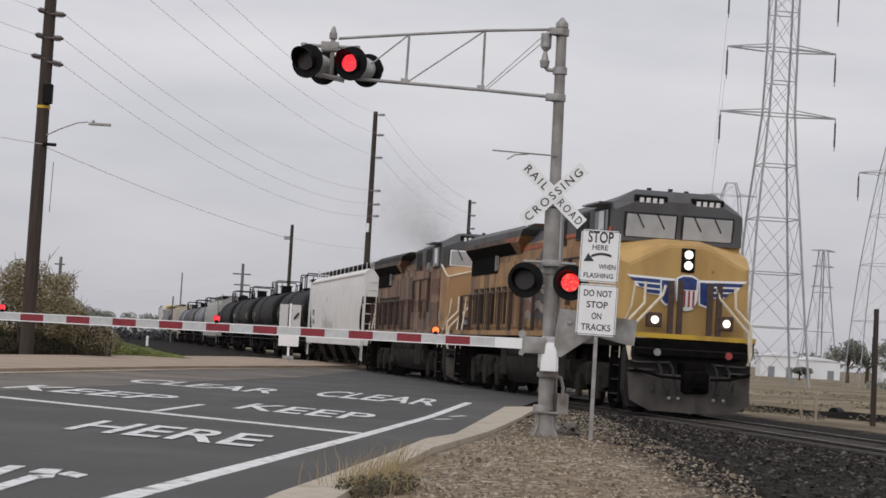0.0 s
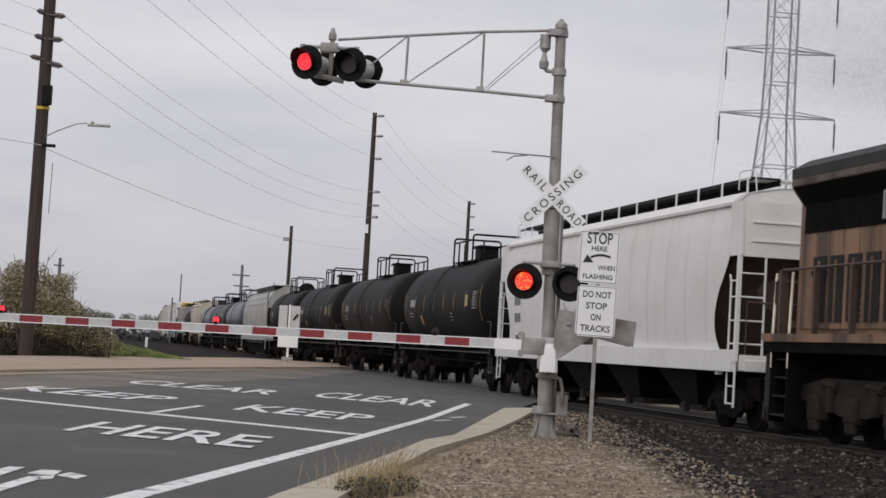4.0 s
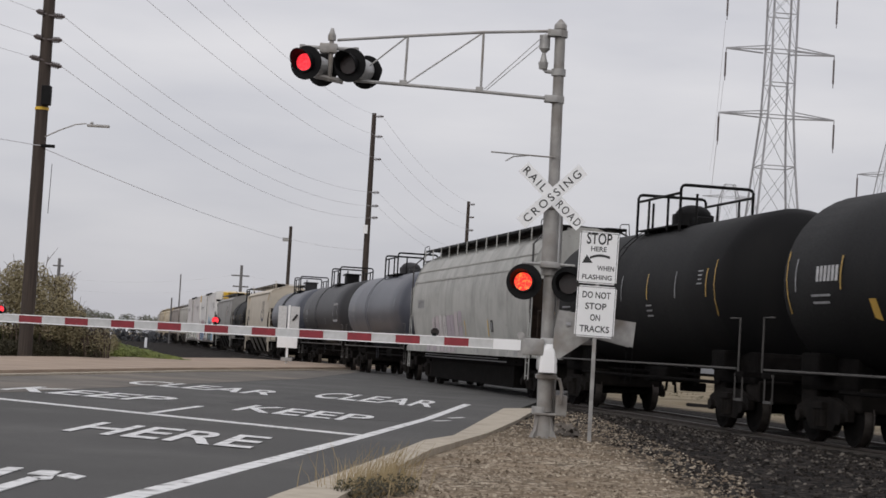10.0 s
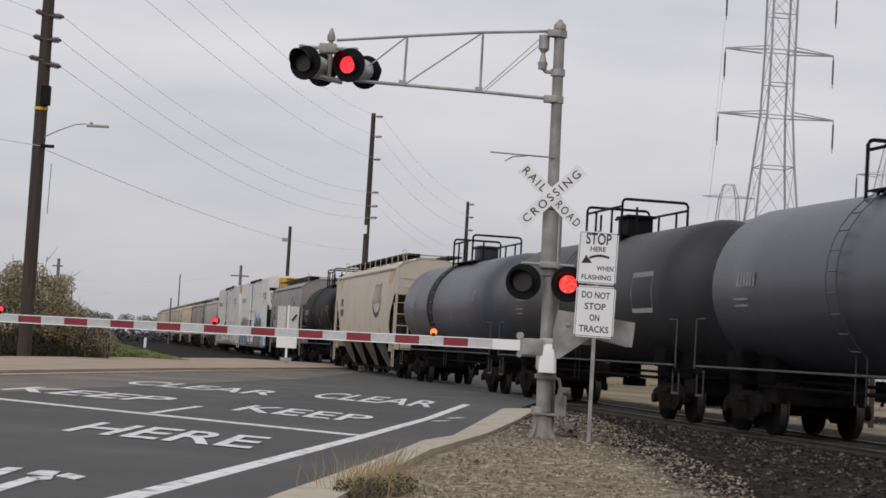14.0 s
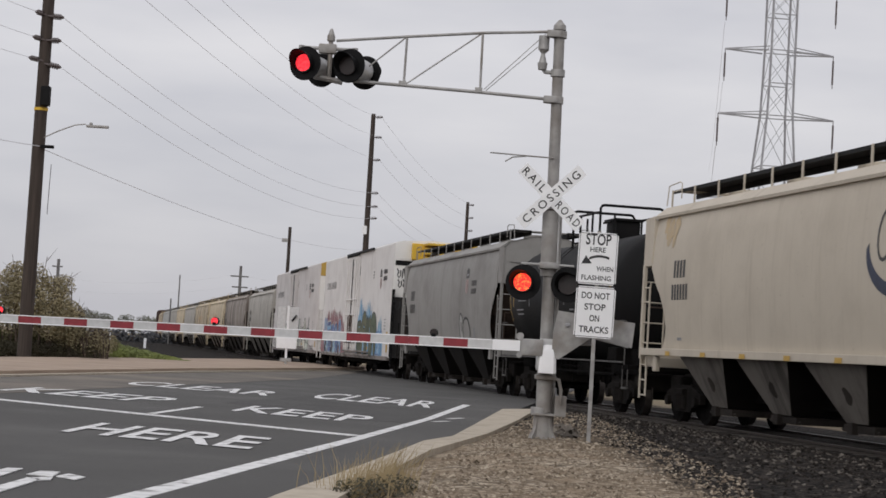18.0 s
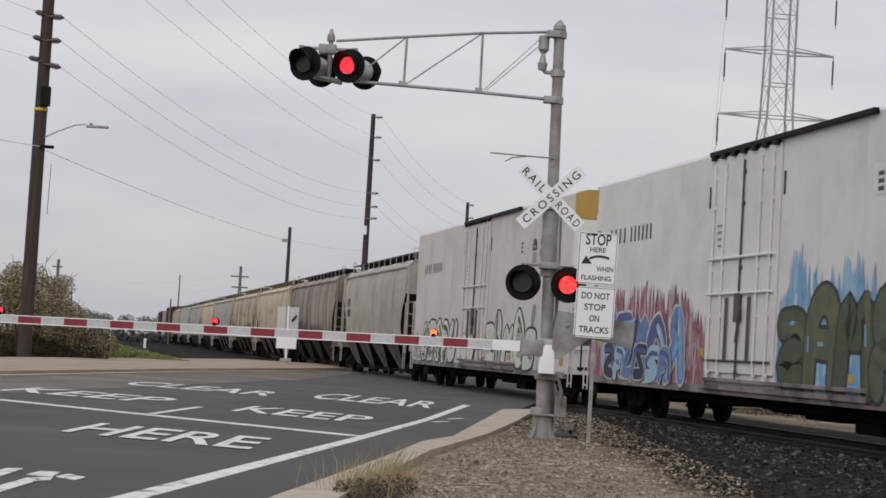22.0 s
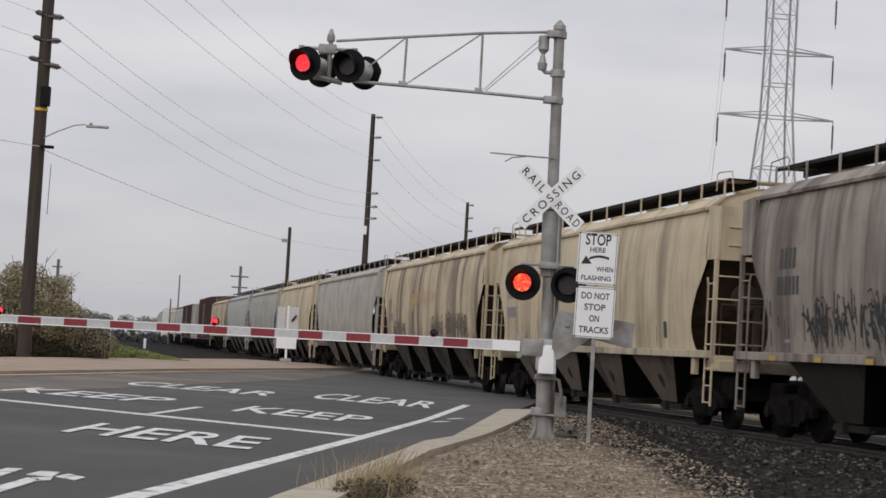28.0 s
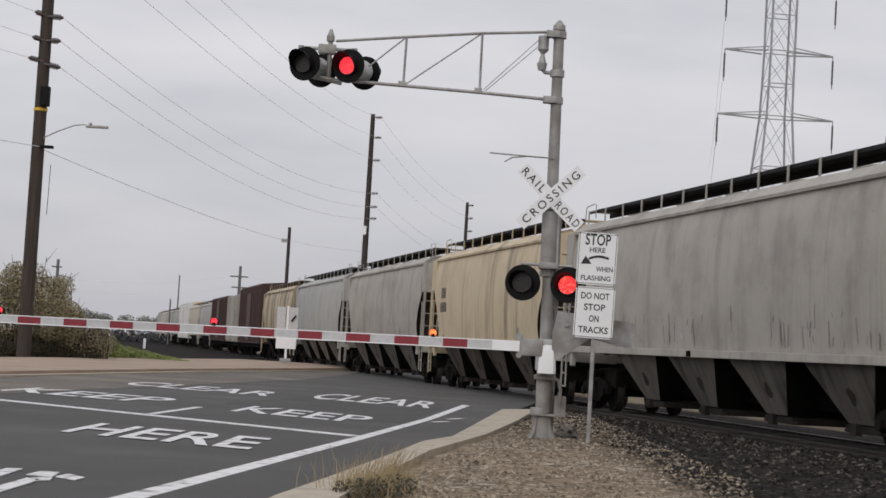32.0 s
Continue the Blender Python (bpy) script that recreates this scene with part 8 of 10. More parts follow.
                rod(bm, (c + x - 0.3, s * 1.2, 1.02), (c + x + 0.3, s * 1.2, 0.98), 0.09, 8)
        box(bm, c, 0, 0.9, 3.6, 1.9, 0.3, 0.03)
        t = part("truck", bm, M["locotruck"], car, "three-axle truck frame")
        for x in (-1.75, 0, 1.75):
            share("wheelset", BIGWHEEL, t, pose(c + x * k, 0, 0.53))
    CARS.append((car, (q1 + q0) / 2))
    return car


# ---------------------------------------------------------------- the train, from its head
locomotive(-39.8, -61.3, M["loco_dusty"], M["loco_yellow"], "yellow and grey diesel locomotive with lit headlights", True, True)
locomotive(-61.3, -80.5, M["loco_brown"], M["loco_tan"], "sooty faded yellow diesel locomotive behind another", False, False)


def deco_white(car, yof, lo, bl, rng):
    strokes(car, "painted_scrawl", M["sprayblack"], scrawl(rng, -lo * 0.45, lo * 0.02, 1.1, 2.5, 5) + [[(-lo * 0.42, 3.3), (-lo * 0.44, 2.4)], [(-lo * 0.28, 2.6), (-lo * 0.25, 1.3)]],
            0.045, lambda z: yof(max(z, 1.45)) - 0.02, "black sprayed scrawl")
    bars(car, [(-lo + 0.85 + 0.19 * i, 2.75, 0.12, 0.3) for i in range(4)] + [(-lo + 0.85 + 0.19 * i, 2.25, 0.12, 0.26) for i in range(4)] + [(-lo + 1.1, 1.7, 0.5, 0.12)], yof,
         M["stencildark"], "reporting_mark", "dark upright plain bars")
    bars(car, [(-lo * 0.28, 3.35, 0.18, 0.3)], yof, M["stencil"], "stencil_block")


def deco_bars(car, yof, lo, bl, rng):
    bars(car, [(-lo + 0.7 + 0.2 * i, 3.2, 0.13, 0.36) for i in range(4)] + [(-lo + 0.6 + 0.18 * i, 2.72, 0.12, 0.32) for i in range(6)], yof, M["stencildark"], "reporting_mark", "dark upright plain bars")
    bars(car, [(lo - 2.2, 1.85, 0.2, 0.32), (-lo + 1.0, 1.75, 0.3, 0.06)], yof, M["stencil"], "stencil_block")
    bars(car, [(x, 1.44, 0.3, 0.09) for x in stations(-lo + 0.6, lo - 0.6, 2.3)], lambda z: -1.60, M["reflyellow"], "reflector", "small yellow reflectors")


def deco_patch(car, yof, lo, bl, rng):
    low = lambda z: yof(3.0) - 0.055 if z < 1.66 else yof(z) - 0.008
    tints = (M["sprayblush"], M["spraychalk"], M["sprayblush"], M["spraylilac"])
    for row, (x0, x1, z0, z1) in enumerate(((-5.25, 0.05, 1.68, 2.40), (-5.42, -0.36, 1.17, 1.62))):
        pitch = (x1 - x0) / 8
        for i in range(8):
            xa, xb, top = x0 + pitch * i + 0.05, x0 + pitch * (i + 1) - rng.uniform(0.03, 0.12), z1 + 0.04 * i * (1 - row) / 3 + rng.uniform(-0.06, 0.05)
            ring = [(xa, z0), (xb, z0), (xb + rng.uniform(-0.04, 0.04), (z0 + top) / 2), (xb - 0.02, top - 0.05), (xb - 0.12, top), (xa + 0.06, top + rng.uniform(-0.05, 0.03)), (xa - 0.03, top - 0.10), (xa + rng.uniform(-0.03, 0.03), (z0 + top) / 2)]
            slab_part = decal(car, "painted_slab", tints[rng.randrange(4)], ring, low, "faded pink sprayed slab")
            edge = bmesh.new()
            stroke_into(edge, [(xb + 0.01, z0 + 0.02), (xb + 0.03, (z0 + top) / 2), (xb - 0.01, top)], 0.035, low, 0.009)
            if rng.random() < 0.7:
                xm = (xa + xb) / 2 + rng.uniform(-0.1, 0.1)
                stroke_into(edge, [(xm, z0 + rng.uniform(0.1, 0.3)), (xm + 0.03, top - 0.16)], 0.03, low, 0.010)
            part("slab_shading", edge, M["spraymauve"] if i % 3 else M["stencildark"], slab_part, "thin dark sprayed edge")
    bars(car, [(-lo + 0.9 + 0.19 * i, 2.85, 0.12, 0.3) for i in range(7)], yof, M["stencil"], "reporting_mark", "faded upright plain bars")
    for x in (lo * 0.05, 3.90):
        strokes(car, "yellow_mark", M["brightyellow"], [[(x, 1.72), (x - 0.02, 2.22)]], 0.09, yof, "small upright yellow mark", 0.012)
    bars(car, [(4.42, 2.03, 0.36, 0.36)], yof, M["stencildark"], "test_stencil", "dark test stencil")
    bars(car, [(4.42, 2.03, 0.14, 0.22)], yof, M["stencil"], "stencil_block", "", 0.012)
    soot_runs(car, yof, lo, rng, 22, 3.2, 4.36, M["stencil"], 0.05)
    soot_runs(car, lambda z: yof(3.0) - 0.055, lo, rng, 30, 1.16, 1.60, M["stencil"], 0.10)
    soot_runs(car, yof, lo, rng, 10, 1.68, 2.2, M["stencil"], 0.05)


def deco_oval(car, yof, lo, bl, rng):
    """Dark emblem on the flank: a crescent under three tall plain shapes."""
    n = 18
    outer = [(4.17 + 1.13 * math.cos(radians(a)), 3.18 + 0.76 * math.sin(radians(a))) for a in [178 + 196 * i / n for i in range(n + 1)]]
    inner = [(4.20 + 1.06 * math.cos(radians(a)), 3.33 + 0.70 * math.sin(radians(a))) for a in [182 + 186 * i / n for i in range(n + 1)]]
    bm = bmesh.new()
    a = [bm.verts.new((x, yof(z) - 0.006, z)) for x, z in outer]
    b = [bm.verts.new((x, yof(z) - 0.006, z)) for x, z in inner]
    for i in range(n):
        bm.faces.new((a[i], a[i + 1], b[i + 1], b[i]))
    part("emblem", bm, M["emblemslate"], car, "dark blue crescent emblem")
    strokes(car, "emblem", M["stencildark"], [loop(3.72, 3.42, 0.26, 0.40, 0, 360, 16, 0.12)], 0.06, yof, "tall dark oval")
    for x in (4.16, 4.52):
        strokes(car, "emblem", M["stencildark"], [[(x, 3.02), (x + 0.10, 3.82)]], 0.09, yof, "upright dark bar", 0.008)
    strokes(car, "emblem", M["stencildark"], [loop(4.96, 3.42, 0.18, 0.40, 0, 360, 16, 0.12)], 0.06, yof, "narrow dark oval", 0.009)
    deco_bars(car, yof, lo, bl, rng)
    cloud_stain(car, rng, M["rustpale"], -lo - 0.25, -lo + 0.6, 3.75, 4.3, yof, 14, "pale rust stain")
    cloud_stain(car, rng, M["rustpale"], bl - 1.5, bl - 0.5, 3.8, 4.3, yof, 14, "pale rust stain")


def deco_scuffed(car, yof, lo, bl, rng):
    """Scuffs and dirt runs on the lower sheet, a pale tag and a dark lug on the sill."""
    soot_runs(car, yof, lo, rng, 46, 1.62, 2.7, M["seamdirt"], 0.045)
    strokes(car, "scuff", M["stencildark"], [[(x, z), (x + rng.uniform(0.03, 0.09), z + rng.uniform(0.05, 0.14))] for x, z in [(rng.uniform(-lo, lo), rng.uniform(1.62, 2.15)) for _ in range(14)]], 0.022, yof, "small dark scuffs")
    bars(car, [(-0.9, 1.83, 0.13, 0.13)], yof, M["stencilwhite"], "tag_plate", "small pale square tag")
    bm = bmesh.new()
    box(bm, -0.1, -1.61, 1.46, 0.16, 0.05, 0.12, 0.01)
    part("sill_lug", bm, M["under"], car, "dark lug on the sill")


def cloud_stain(car, rng, material, x0, x1, z0, z1, yof, n, label):
    """A patch of overlapping uneven spots."""
    bm = bmesh.new()
    for i in range(n):
        cx, cz, r = rng.uniform(x0, x1), rng.uniform(z0, z1), rng.uniform(0.06, 0.17)
        ring = []
        for k in range(9):
            a, q = 2 * math.pi * k / 9, r * rng.uniform(0.7, 1.2)
            z = cz + q * 1.3 * math.sin(a)
            ring.append(bm.verts.new((cx + q * math.cos(a), yof(z) - 0.004 - 0.0004 * i, z)))
        bm.faces.new(ring)
    return part("stain", bm, material, car, label)


def deco_loops(car, yof, lo, bl, rng):
    deco_bars(car, yof, lo, bl, rng)
    for cx, rx, cz, rz, k in ((2.95, 0.30, 1.98, 0.48, 0), (3.75, 0.56, 1.86, 0.46, 1)):
        bm = bmesh.new()
        pts = loop(cx, cz, rx, rz, -62, 242, 18, -0.1)
        vs = [bm.verts.new((x, yof(z) - 0.006 - 0.003 * k, z)) for x, z in pts]
        bmesh.ops.triangulate(bm, faces=[bm.faces.new(vs)])
        fill = part("painted_shape", bm, M["hopdusk"] if k else M["hopgrey"], car, "sprayed bubble")
        bm = bmesh.new()
        stroke_into(bm, pts, 0.075, yof, 0.008 + 0.003 * k)
        part("painted_outline", bm, M["sprayblack"], fill, "black sprayed outline")
    shield(car, 3.66, 3.60, 0.24, yof)
    bars(car, [(4.42 + 0.16 * i, 3.42, 0.11, 0.17) for i in range(5)] + [(4.42 + 0.16 * i, 3.16, 0.11, 0.17) for i in range(5)], yof, M["stencildark"], "reporting_mark", "small upright plain bars")


def shield(car, x, z, w, yof):
    """Faded shield emblem: dark cap over pale red bars."""
    decal(car, "emblem", M["stencildark"], [(x - w, z), (x + w, z), (x + w * 0.95, z + 0.14), (x + w * 0.6, z + 0.20), (x + w * 0.9, z + 0.26), (x, z + 0.34), (x - w * 0.9, z + 0.26), (x - w * 0.6, z + 0.20), (x - w * 0.95, z + 0.14)], yof, "dark emblem cap")
    bars(car, [(x, z + 0.10, w * 1.3, 0.07)], yof, M["stencil"], "emblem_line", "pale line", 0.010)
    for k in (-0.66, -0.22, 0.22, 0.66):
        strokes(car, "emblem_bar", M["shieldred"], [[(x + k * w, z - 0.05), (x + k * w, z - 0.35), (x + k * w * 0.7, z - 0.52 + abs(k) * 0.12)]], w * 0.26, yof, "faded red bar")


def soot_runs(car, yof, lo, rng, n, z0, z1, material, wide):
    """Narrow dirt runs, broken and of uneven length, on the lower sheet."""
    bm = bmesh.new()
    for i in range(n):
        x, w = rng.uniform(-lo, lo), rng.uniform(0.012, wide)
        a = z0 + (z1 - z0) * rng.random() ** 2 * 0.5
        b = a + (z1 - a) * rng.uniform(0.1, 0.6)
        lean = rng.uniform(-0.05, 0.05)
        stroke_into(bm, [(x + lean * t + rng.uniform(-0.01, 0.01), a + (b - a) * t) for t in (0, 0.3, 0.6, 1)], w, yof, 0.003 + 0.00002 * i)
    tagged(part("soot_run", bm, material, car), "narrow dirt runs", kind="stuff")


def thicket(car, rng, x0, x1, z0, z1, n, w, yof, material, label):
    """A dense scrawl of leaning, hooked brush strokes that cross one another."""
    bm = bmesh.new()
    for i in range(n):
        x, z = rng.uniform(x0, x1), z0 + (z1 - z0) * rng.random() * 0.6
        tall, lean, hook = (z1 - z0) * rng.uniform(0.25, 0.6), rng.uniform(-0.18, 0.10), rng.uniform(-0.14, 0.14)
        pts = [(x, z), (x + lean * 0.4, z + tall * 0.35), (x + lean * 0.8 + hook * 0.3, z + tall * 0.7), (x + lean + hook, z + tall), (x + lean + hook * 2.0, z + tall * rng.uniform(0.75, 1.05))]
        stroke_into(bm, pts, w * rng.uniform(0.5, 1.3), yof, 0.006 + 0.00002 * i)
    tagged(part("painted_scrawl", bm, material, car), label, kind="stuff")


def deco_spray(car, yof, lo, bl, rng):
    thicket(car, rng, -lo * 0.78, -lo * 0.10, 1.62, 2.5, 120, 0.05, yof, M["sprayblack"], "dense black sprayed scrawl")
    thicket(car, rng, lo * 0.05, lo * 0.62, 1.6, 2.3, 80, 0.045, yof, M["sprayblack"], "dense black sprayed scrawl")
    soot_runs(car, yof, lo, rng, 60, 1.6, 2.9, M["baybrown"], 0.04)
    deco_bars(car, yof, lo, bl, rng)


def deco_orange(car, yof, lo, bl, rng):
    """Worn orange lettering as plain bars with a flame, dirt runs and small scrawls."""
    cloud_stain(car, rng, M["flameyellow"], -2.65, -2.05, 2.75, 3.3, yof, 12, "faded yellow flame")
    x = -1.75
    for i in range(13):
        w, tall = rng.uniform(0.07, 0.13), 0.55 if i in (0, 4) else 0.40
        strokes(car, "worn_bar", M["sprayorange"], [[(x, 2.92), (x + rng.uniform(-0.08, 0.08), 2.92 + tall)]], w, yof, "worn orange bar")
        x += 0.30
    soot_runs(car, yof, lo, rng, 26, 1.58, 2.4, M["ruststreak"], 0.035)
    bars(car, [(lo - 1.6, 1.95, 0.22, 0.34)], yof, M["stencildark"], "stencil_block", "dark test stencil")
    bars(car, [(-lo + 0.6 + 0.2 * i, 3.0, 0.13, 0.34) for i in range(4)] + [(-lo + 0.6 + 0.19 * i, 2.45, 0.13, 0.30) for i in range(6)], yof, M["stencil"], "reporting_mark", "faded upright plain bars")


def deco_sooty(car, yof, lo, bl, rng):
    """The worn lettering under a dense brown scrawl and soot along the lower sheet."""
    deco_orange(car, yof, lo, bl, rng)
    thicket(car, rng, -6.8, -4.2, 1.56, 2.30, 60, 0.07, yof, M["scrawlbrown"], "dense brown soot and scrawl")
    thicket(car, rng, 1.05, 3.3, 1.60, 2.35, 60, 0.05, yof, M["scrawlbrown"], "dense brown sprayed scrawl")
    thicket(car, rng, 3.7, lo - 1.2, 1.56, 2.45, 130, 0.05, yof, M["scrawlbrown"], "dense brown sprayed scrawl")
    soot_runs(car, yof, lo, rng, 60, 1.56, 2.1, M["scrawlbrown"], 0.10)


M["scrawlbrown"] = mat("brown_scrawl_paint", (0.21, 0.168, 0.128), (0.12, 0.094, 0.075), 0.7, grain=4, bump=0)
M["emblemslate"] = mat("slate_blue_emblem", (0.035, 0.045, 0.085), (0.03, 0.036, 0.06), 0.6, grain=6, bump=0)
M["rustpale"] = mat("pale_rust_stain", (0.50, 0.38, 0.23), (0.44, 0.36, 0.25), 0.7, grain=5, bump=0)
M["flameyellow"] = mat("faded_flame_yellow", (0.52, 0.36, 0.14), (0.46, 0.34, 0.18), 0.7, grain=5, bump=0)
M["shieldred"] = mat("faded_shield_red", (0.50, 0.36, 0.35), (0.44, 0.33, 0.32), 0.7, grain=5, bump=0)
T1, T2 = "glossy black tank car with a railed top platform", "slate grey tank car with a railed top platform"
hopper(-80.5, -102.4, M["hopwhite"], "white covered hopper car with black scrawls", rng_seed=5, deco=deco_white, trim=M["hopwhite"], sill_h=0.42, inset=0.72, cut=0.8)
tank_car(-102.2, -119.6, M["tankblack"], T1, seed=2)
tank_car(-119.6, -137.2, M["tankblack"], T1, seed=3, plate=False)
tank_car(-137.2, -155.4, M["tankblack"], T1, seed=4)
tank_car(-155.4, -171.8, M["tankblack"], "plain black tank car with pale stencils", seed=5, plate=False, dome="round")
hopper(-171.8, -192.3, M["hopround"], "light grey round-topped hopper car with pink patches", "round", 3, top=4.42, peak=4.86, sill=1.42, rng_seed=7, deco=deco_patch, inset=0.42, sill_h=0.20)
tank_car(-192.3, -209.7, M["tankblue"], T2, seed=6, plate=False, dome="round")
tank_car(-209.7, -227.6, M["tankgrey"], "charcoal tank car with a pale placard", seed=7, plate=False)
tank_car(-227.6, -245.0, M["tankblue"], "slate grey tank car with a dark belt", seed=8, plate=False, belt=(M["tankblack"], -1.6))
hopper(-245.0, -264.0, M["hopcream"], "cream covered hopper car with a dark oval emblem", rng_seed=8, deco=deco_oval, top=4.40, peak=4.82, bay_mat=M["baymid"], inset=0.62, cut=1.05)
tank_car(-264.0, -277.8, M["tankblack"], "short black tank car with yellow stripes", r=1.58, zc=2.81, seed=9, short=True, plate=False)
hopper(-277.0, -295.2, M["hopdusk"], "dusty grey covered hopper car with a sprayed loop", rng_seed=9, deco=deco_loops, top=4.40, peak=4.80, inset=0.55, cut=0.85, trim=M["hopdusk"])
reefer(-295.2, -319.0, "white refrigerator boxcar with green and blue graffiti", 11, True)
reefer(-319.0, -343.0, "white refrigerator boxcar with pale outlined graffiti", 12, False)
hopper(-343.0, -363.8, M["hopmid"], "grey four-bay covered hopper car", rng_seed=13, deco=deco_bars, bay_mat=M["baymid"], top=4.40, peak=4.80, inset=1.45, bay_at=-0.3)
hopper(-363.8, -386.0, M["hopsoot"], "brown-streaked covered hopper car with black scrawls", rng_seed=14, deco=deco_spray, trim=M["hopsoot"], top=4.40, peak=4.80, inset=0.8, bay_mat=M["baybrown"], spot=False)
hopper(-386.0, -407.0, M["hopyellow"], "faded yellow covered hopper car", sill_mat=M["sillcream"], rng_seed=15, deco=deco_orange, top=4.40, peak=4.82, bay_mat=M["baytan"], inset=0.6)
hopper(-407.0, -428.1, M["hopstain"], "soot-streaked cream covered hopper car", sill_mat=M["sillcream"], rng_seed=16, deco=deco_sooty, trim=M["hopyellow"], top=4.40, peak=4.82, bay_mat=M["baylit"], inset=0.5, bay_at=0.4)
hopper(-428.1, -450.4, M["hopmid"], "grey four-bay covered hopper car", rng_seed=17, deco=deco_scuffed, bay_mat=M["baymid"], top=4.40, peak=4.80, bay_at=1.4, bay_pitch=3.76)
hopper(-450.4, -468.9, M["hopyellow"], "faded yellow covered hopper car", sill_mat=M["sillcream"], rng_seed=18, deco=deco_bars, top=4.40, peak=4.80, bay_mat=M["baylit"])
hopper(-468.9, -490.2, M["hopmid"], "grey covered hopper car", rng_seed=19, deco=deco_scuffed, bay_mat=M["baymid"], top=4.40, peak=4.80)
hopper(-490.2, -511.4, M["hopgrey"], "light grey covered hopper car", rng_seed=20, bay_mat=M["baymid"], top=4.40, peak=4.80, near=False)
hopper(-511.4, -531.0, M["hopstain"], "soot-streaked covered hopper car", rng_seed=21, near=False)
brown_box(-531.0, -549.5, M["boxbrown"], "dark brown ribbed boxcar", h1=5.15)
brown_box(-549.5, -562.0, M["hopmid"], "grey boxcar with a white roof", roof=M["signwhite"], h1=4.75)
brown_box(-562.0, -581.0, M["boxbrown"], "dark brown ribbed boxcar", h1=4.85)
hopper(-581.0, -600.0, M["hopgrey"], "light grey covered hopper car", rng_seed=22, near=False)
hopper(-600.0, -619.0, M["hopcream"], "cream covered hopper car", rng_seed=23, near=False)
brown_box(-619.0, -640.0, M["boxwhite"], "white boxcar with a yellow roof edge", roof=M["brightyellow"], h1=5.1)
hopper(-640.0, -659.0, M["hopgrey"], "light grey covered hopper car", rng_seed=24, near=False)
hopper(-659.0, -678.0, M["hopgrey"], "light grey covered hopper car", rng_seed=25, near=False)
hopper(-678.0, -697.0, M["hopcream"], "cream covered hopper car", rng_seed=26, near=False)
hopper(-697.0, -716.0, M["hopgrey"], "light grey covered hopper car", rng_seed=27, near=False)
hopper(-716.0, -735.0, M["hopgrey"], "light grey covered hopper car", rng_seed=28, near=False)
hopper(-735.0, -754.0, M["hopcream"], "cream covered hopper car", rng_seed=29, near=False)
hopper(-754.0, -773.0, M["hopgrey"], "light grey covered hopper car", rng_seed=30, near=False)


# exhaust haze over the second locomotive: fine soot flecks that drift with it
M["soot_fleck"] = mat("soot_fleck", (0.25, 0.215, 0.185), (0.17, 0.145, 0.125), 1.0, grain=1, bump=0, spec=0.0)
rs = random.Random(77)
vs, fs = [], []
for i in range(280000):
    t = rs.random() ** 0.75
    p = Vector((0.9 - 11.5 * t + rs.gauss(0, 0.35 + 2.4 * t), rs.gauss(0, 0.3 + 1.3 * t), 5.0 + 3.0 * t ** 0.7 + rs.gauss(0, 0.2 + 1.25 * t)))
    if p.z < 4.95:
        continue
    u = Vector((rs.uniform(-1, 1), rs.uniform(-1, 1), rs.uniform(-1, 1))).normalized() * rs.uniform(0.0018, 0.0037)
    v = u.orthogonal().normalized() * rs.uniform(0.0018, 0.0037)
    k = len(vs)
    vs += [p + u, p + v, p - u, p - v]
    fs.append((k, k + 1, k + 2, k + 3))
me = bpy.data.meshes.new("exhaust_haze")
me.from_pydata(vs, [], fs)
me.materials.append(M["soot_fleck"])
smoke = tagged(new("exhaust_haze", me), "thin brown exhaust haze above a locomotive", "smoke", kind="stuff")
CARS.append((smoke, -74.0))


# ---------------------------------------------------------------- power poles and wires
def wood_pole(name, x, y, z0, z1, r0, r1, label, wood="wood"):
    t = thing(name, label, "utility pole")
    bm = bmesh.new()
    rod(bm, (x, y, z0), (x, y, z1), r0, 14, r1)
    part("shaft", bm, M[wood], t, "weathered wooden shaft", True)
    return t


def insulator(parent, p, q, r=0.07):
    """A short arm from the pole with a ribbed insulator on its end."""
    p, q = Vector(p), Vector(q)
    bm = bmesh.new()
    rod(bm, p, q, r * 0.45, 6)
    for k in range(4):
        c = p + (q - p) * (0.45 + 0.15 * k)
        rod(bm, c - (q - p).normalized() * 0.02, c + (q - p).normalized() * 0.02, r * 1.3, 10)
    ball(bm, q.x, q.y, q.z, r, r, r * 0.8, 8)
    part("insulator", bm, M["porcelain"], parent, "grey ribbed line insulator", True)


big = wood_pole("utility_pole", -15.5, 70.0, -0.2, 16.5, 0.27, 0.21, "tall brown wooden power pole with a lamp arm")
for xr, zr, xl, zl in ((-14.91, 13.0, -15.75, 13.16), (-14.95, 12.1, -15.78, 12.2), (-14.89, 11.1, -15.88, 11.4), (-14.95, 14.4, -15.8, 14.5)):
    insulator(big, (-15.45, 69.8, (zr + zl) / 2 - 0.05), (xr, 69.8, zr), 0.09)
    insulator(big, (-15.5, 69.8, zl - 0.1), (xl - 0.12, 69.8, zl), 0.08)
bm = bmesh.new()
box(bm, -15.30, 69.7, 9.95, 0.36, 0.3, 0.75, 0.04)
part("switch_box", bm, M["black"], big, "dark switch box")
bm = bmesh.new()
rod(bm, (-15.5, 70, 9.42), (-15.5, 70, 9.53), 0.262, 14)
part("yellow_band", bm, M["brightyellow"], big, "yellow marker band")
bm = bmesh.new()
pipe(bm, [(-15.3, 69.9, 8.40), (-14.79, 69.9, 8.67), (-14.16, 69.9, 8.94), (-13.75, 69.9, 9.0)], 0.024, 8)
box(bm, -13.3, 69.9, 8.93, 0.85, 0.2, 0.10, 0.03)
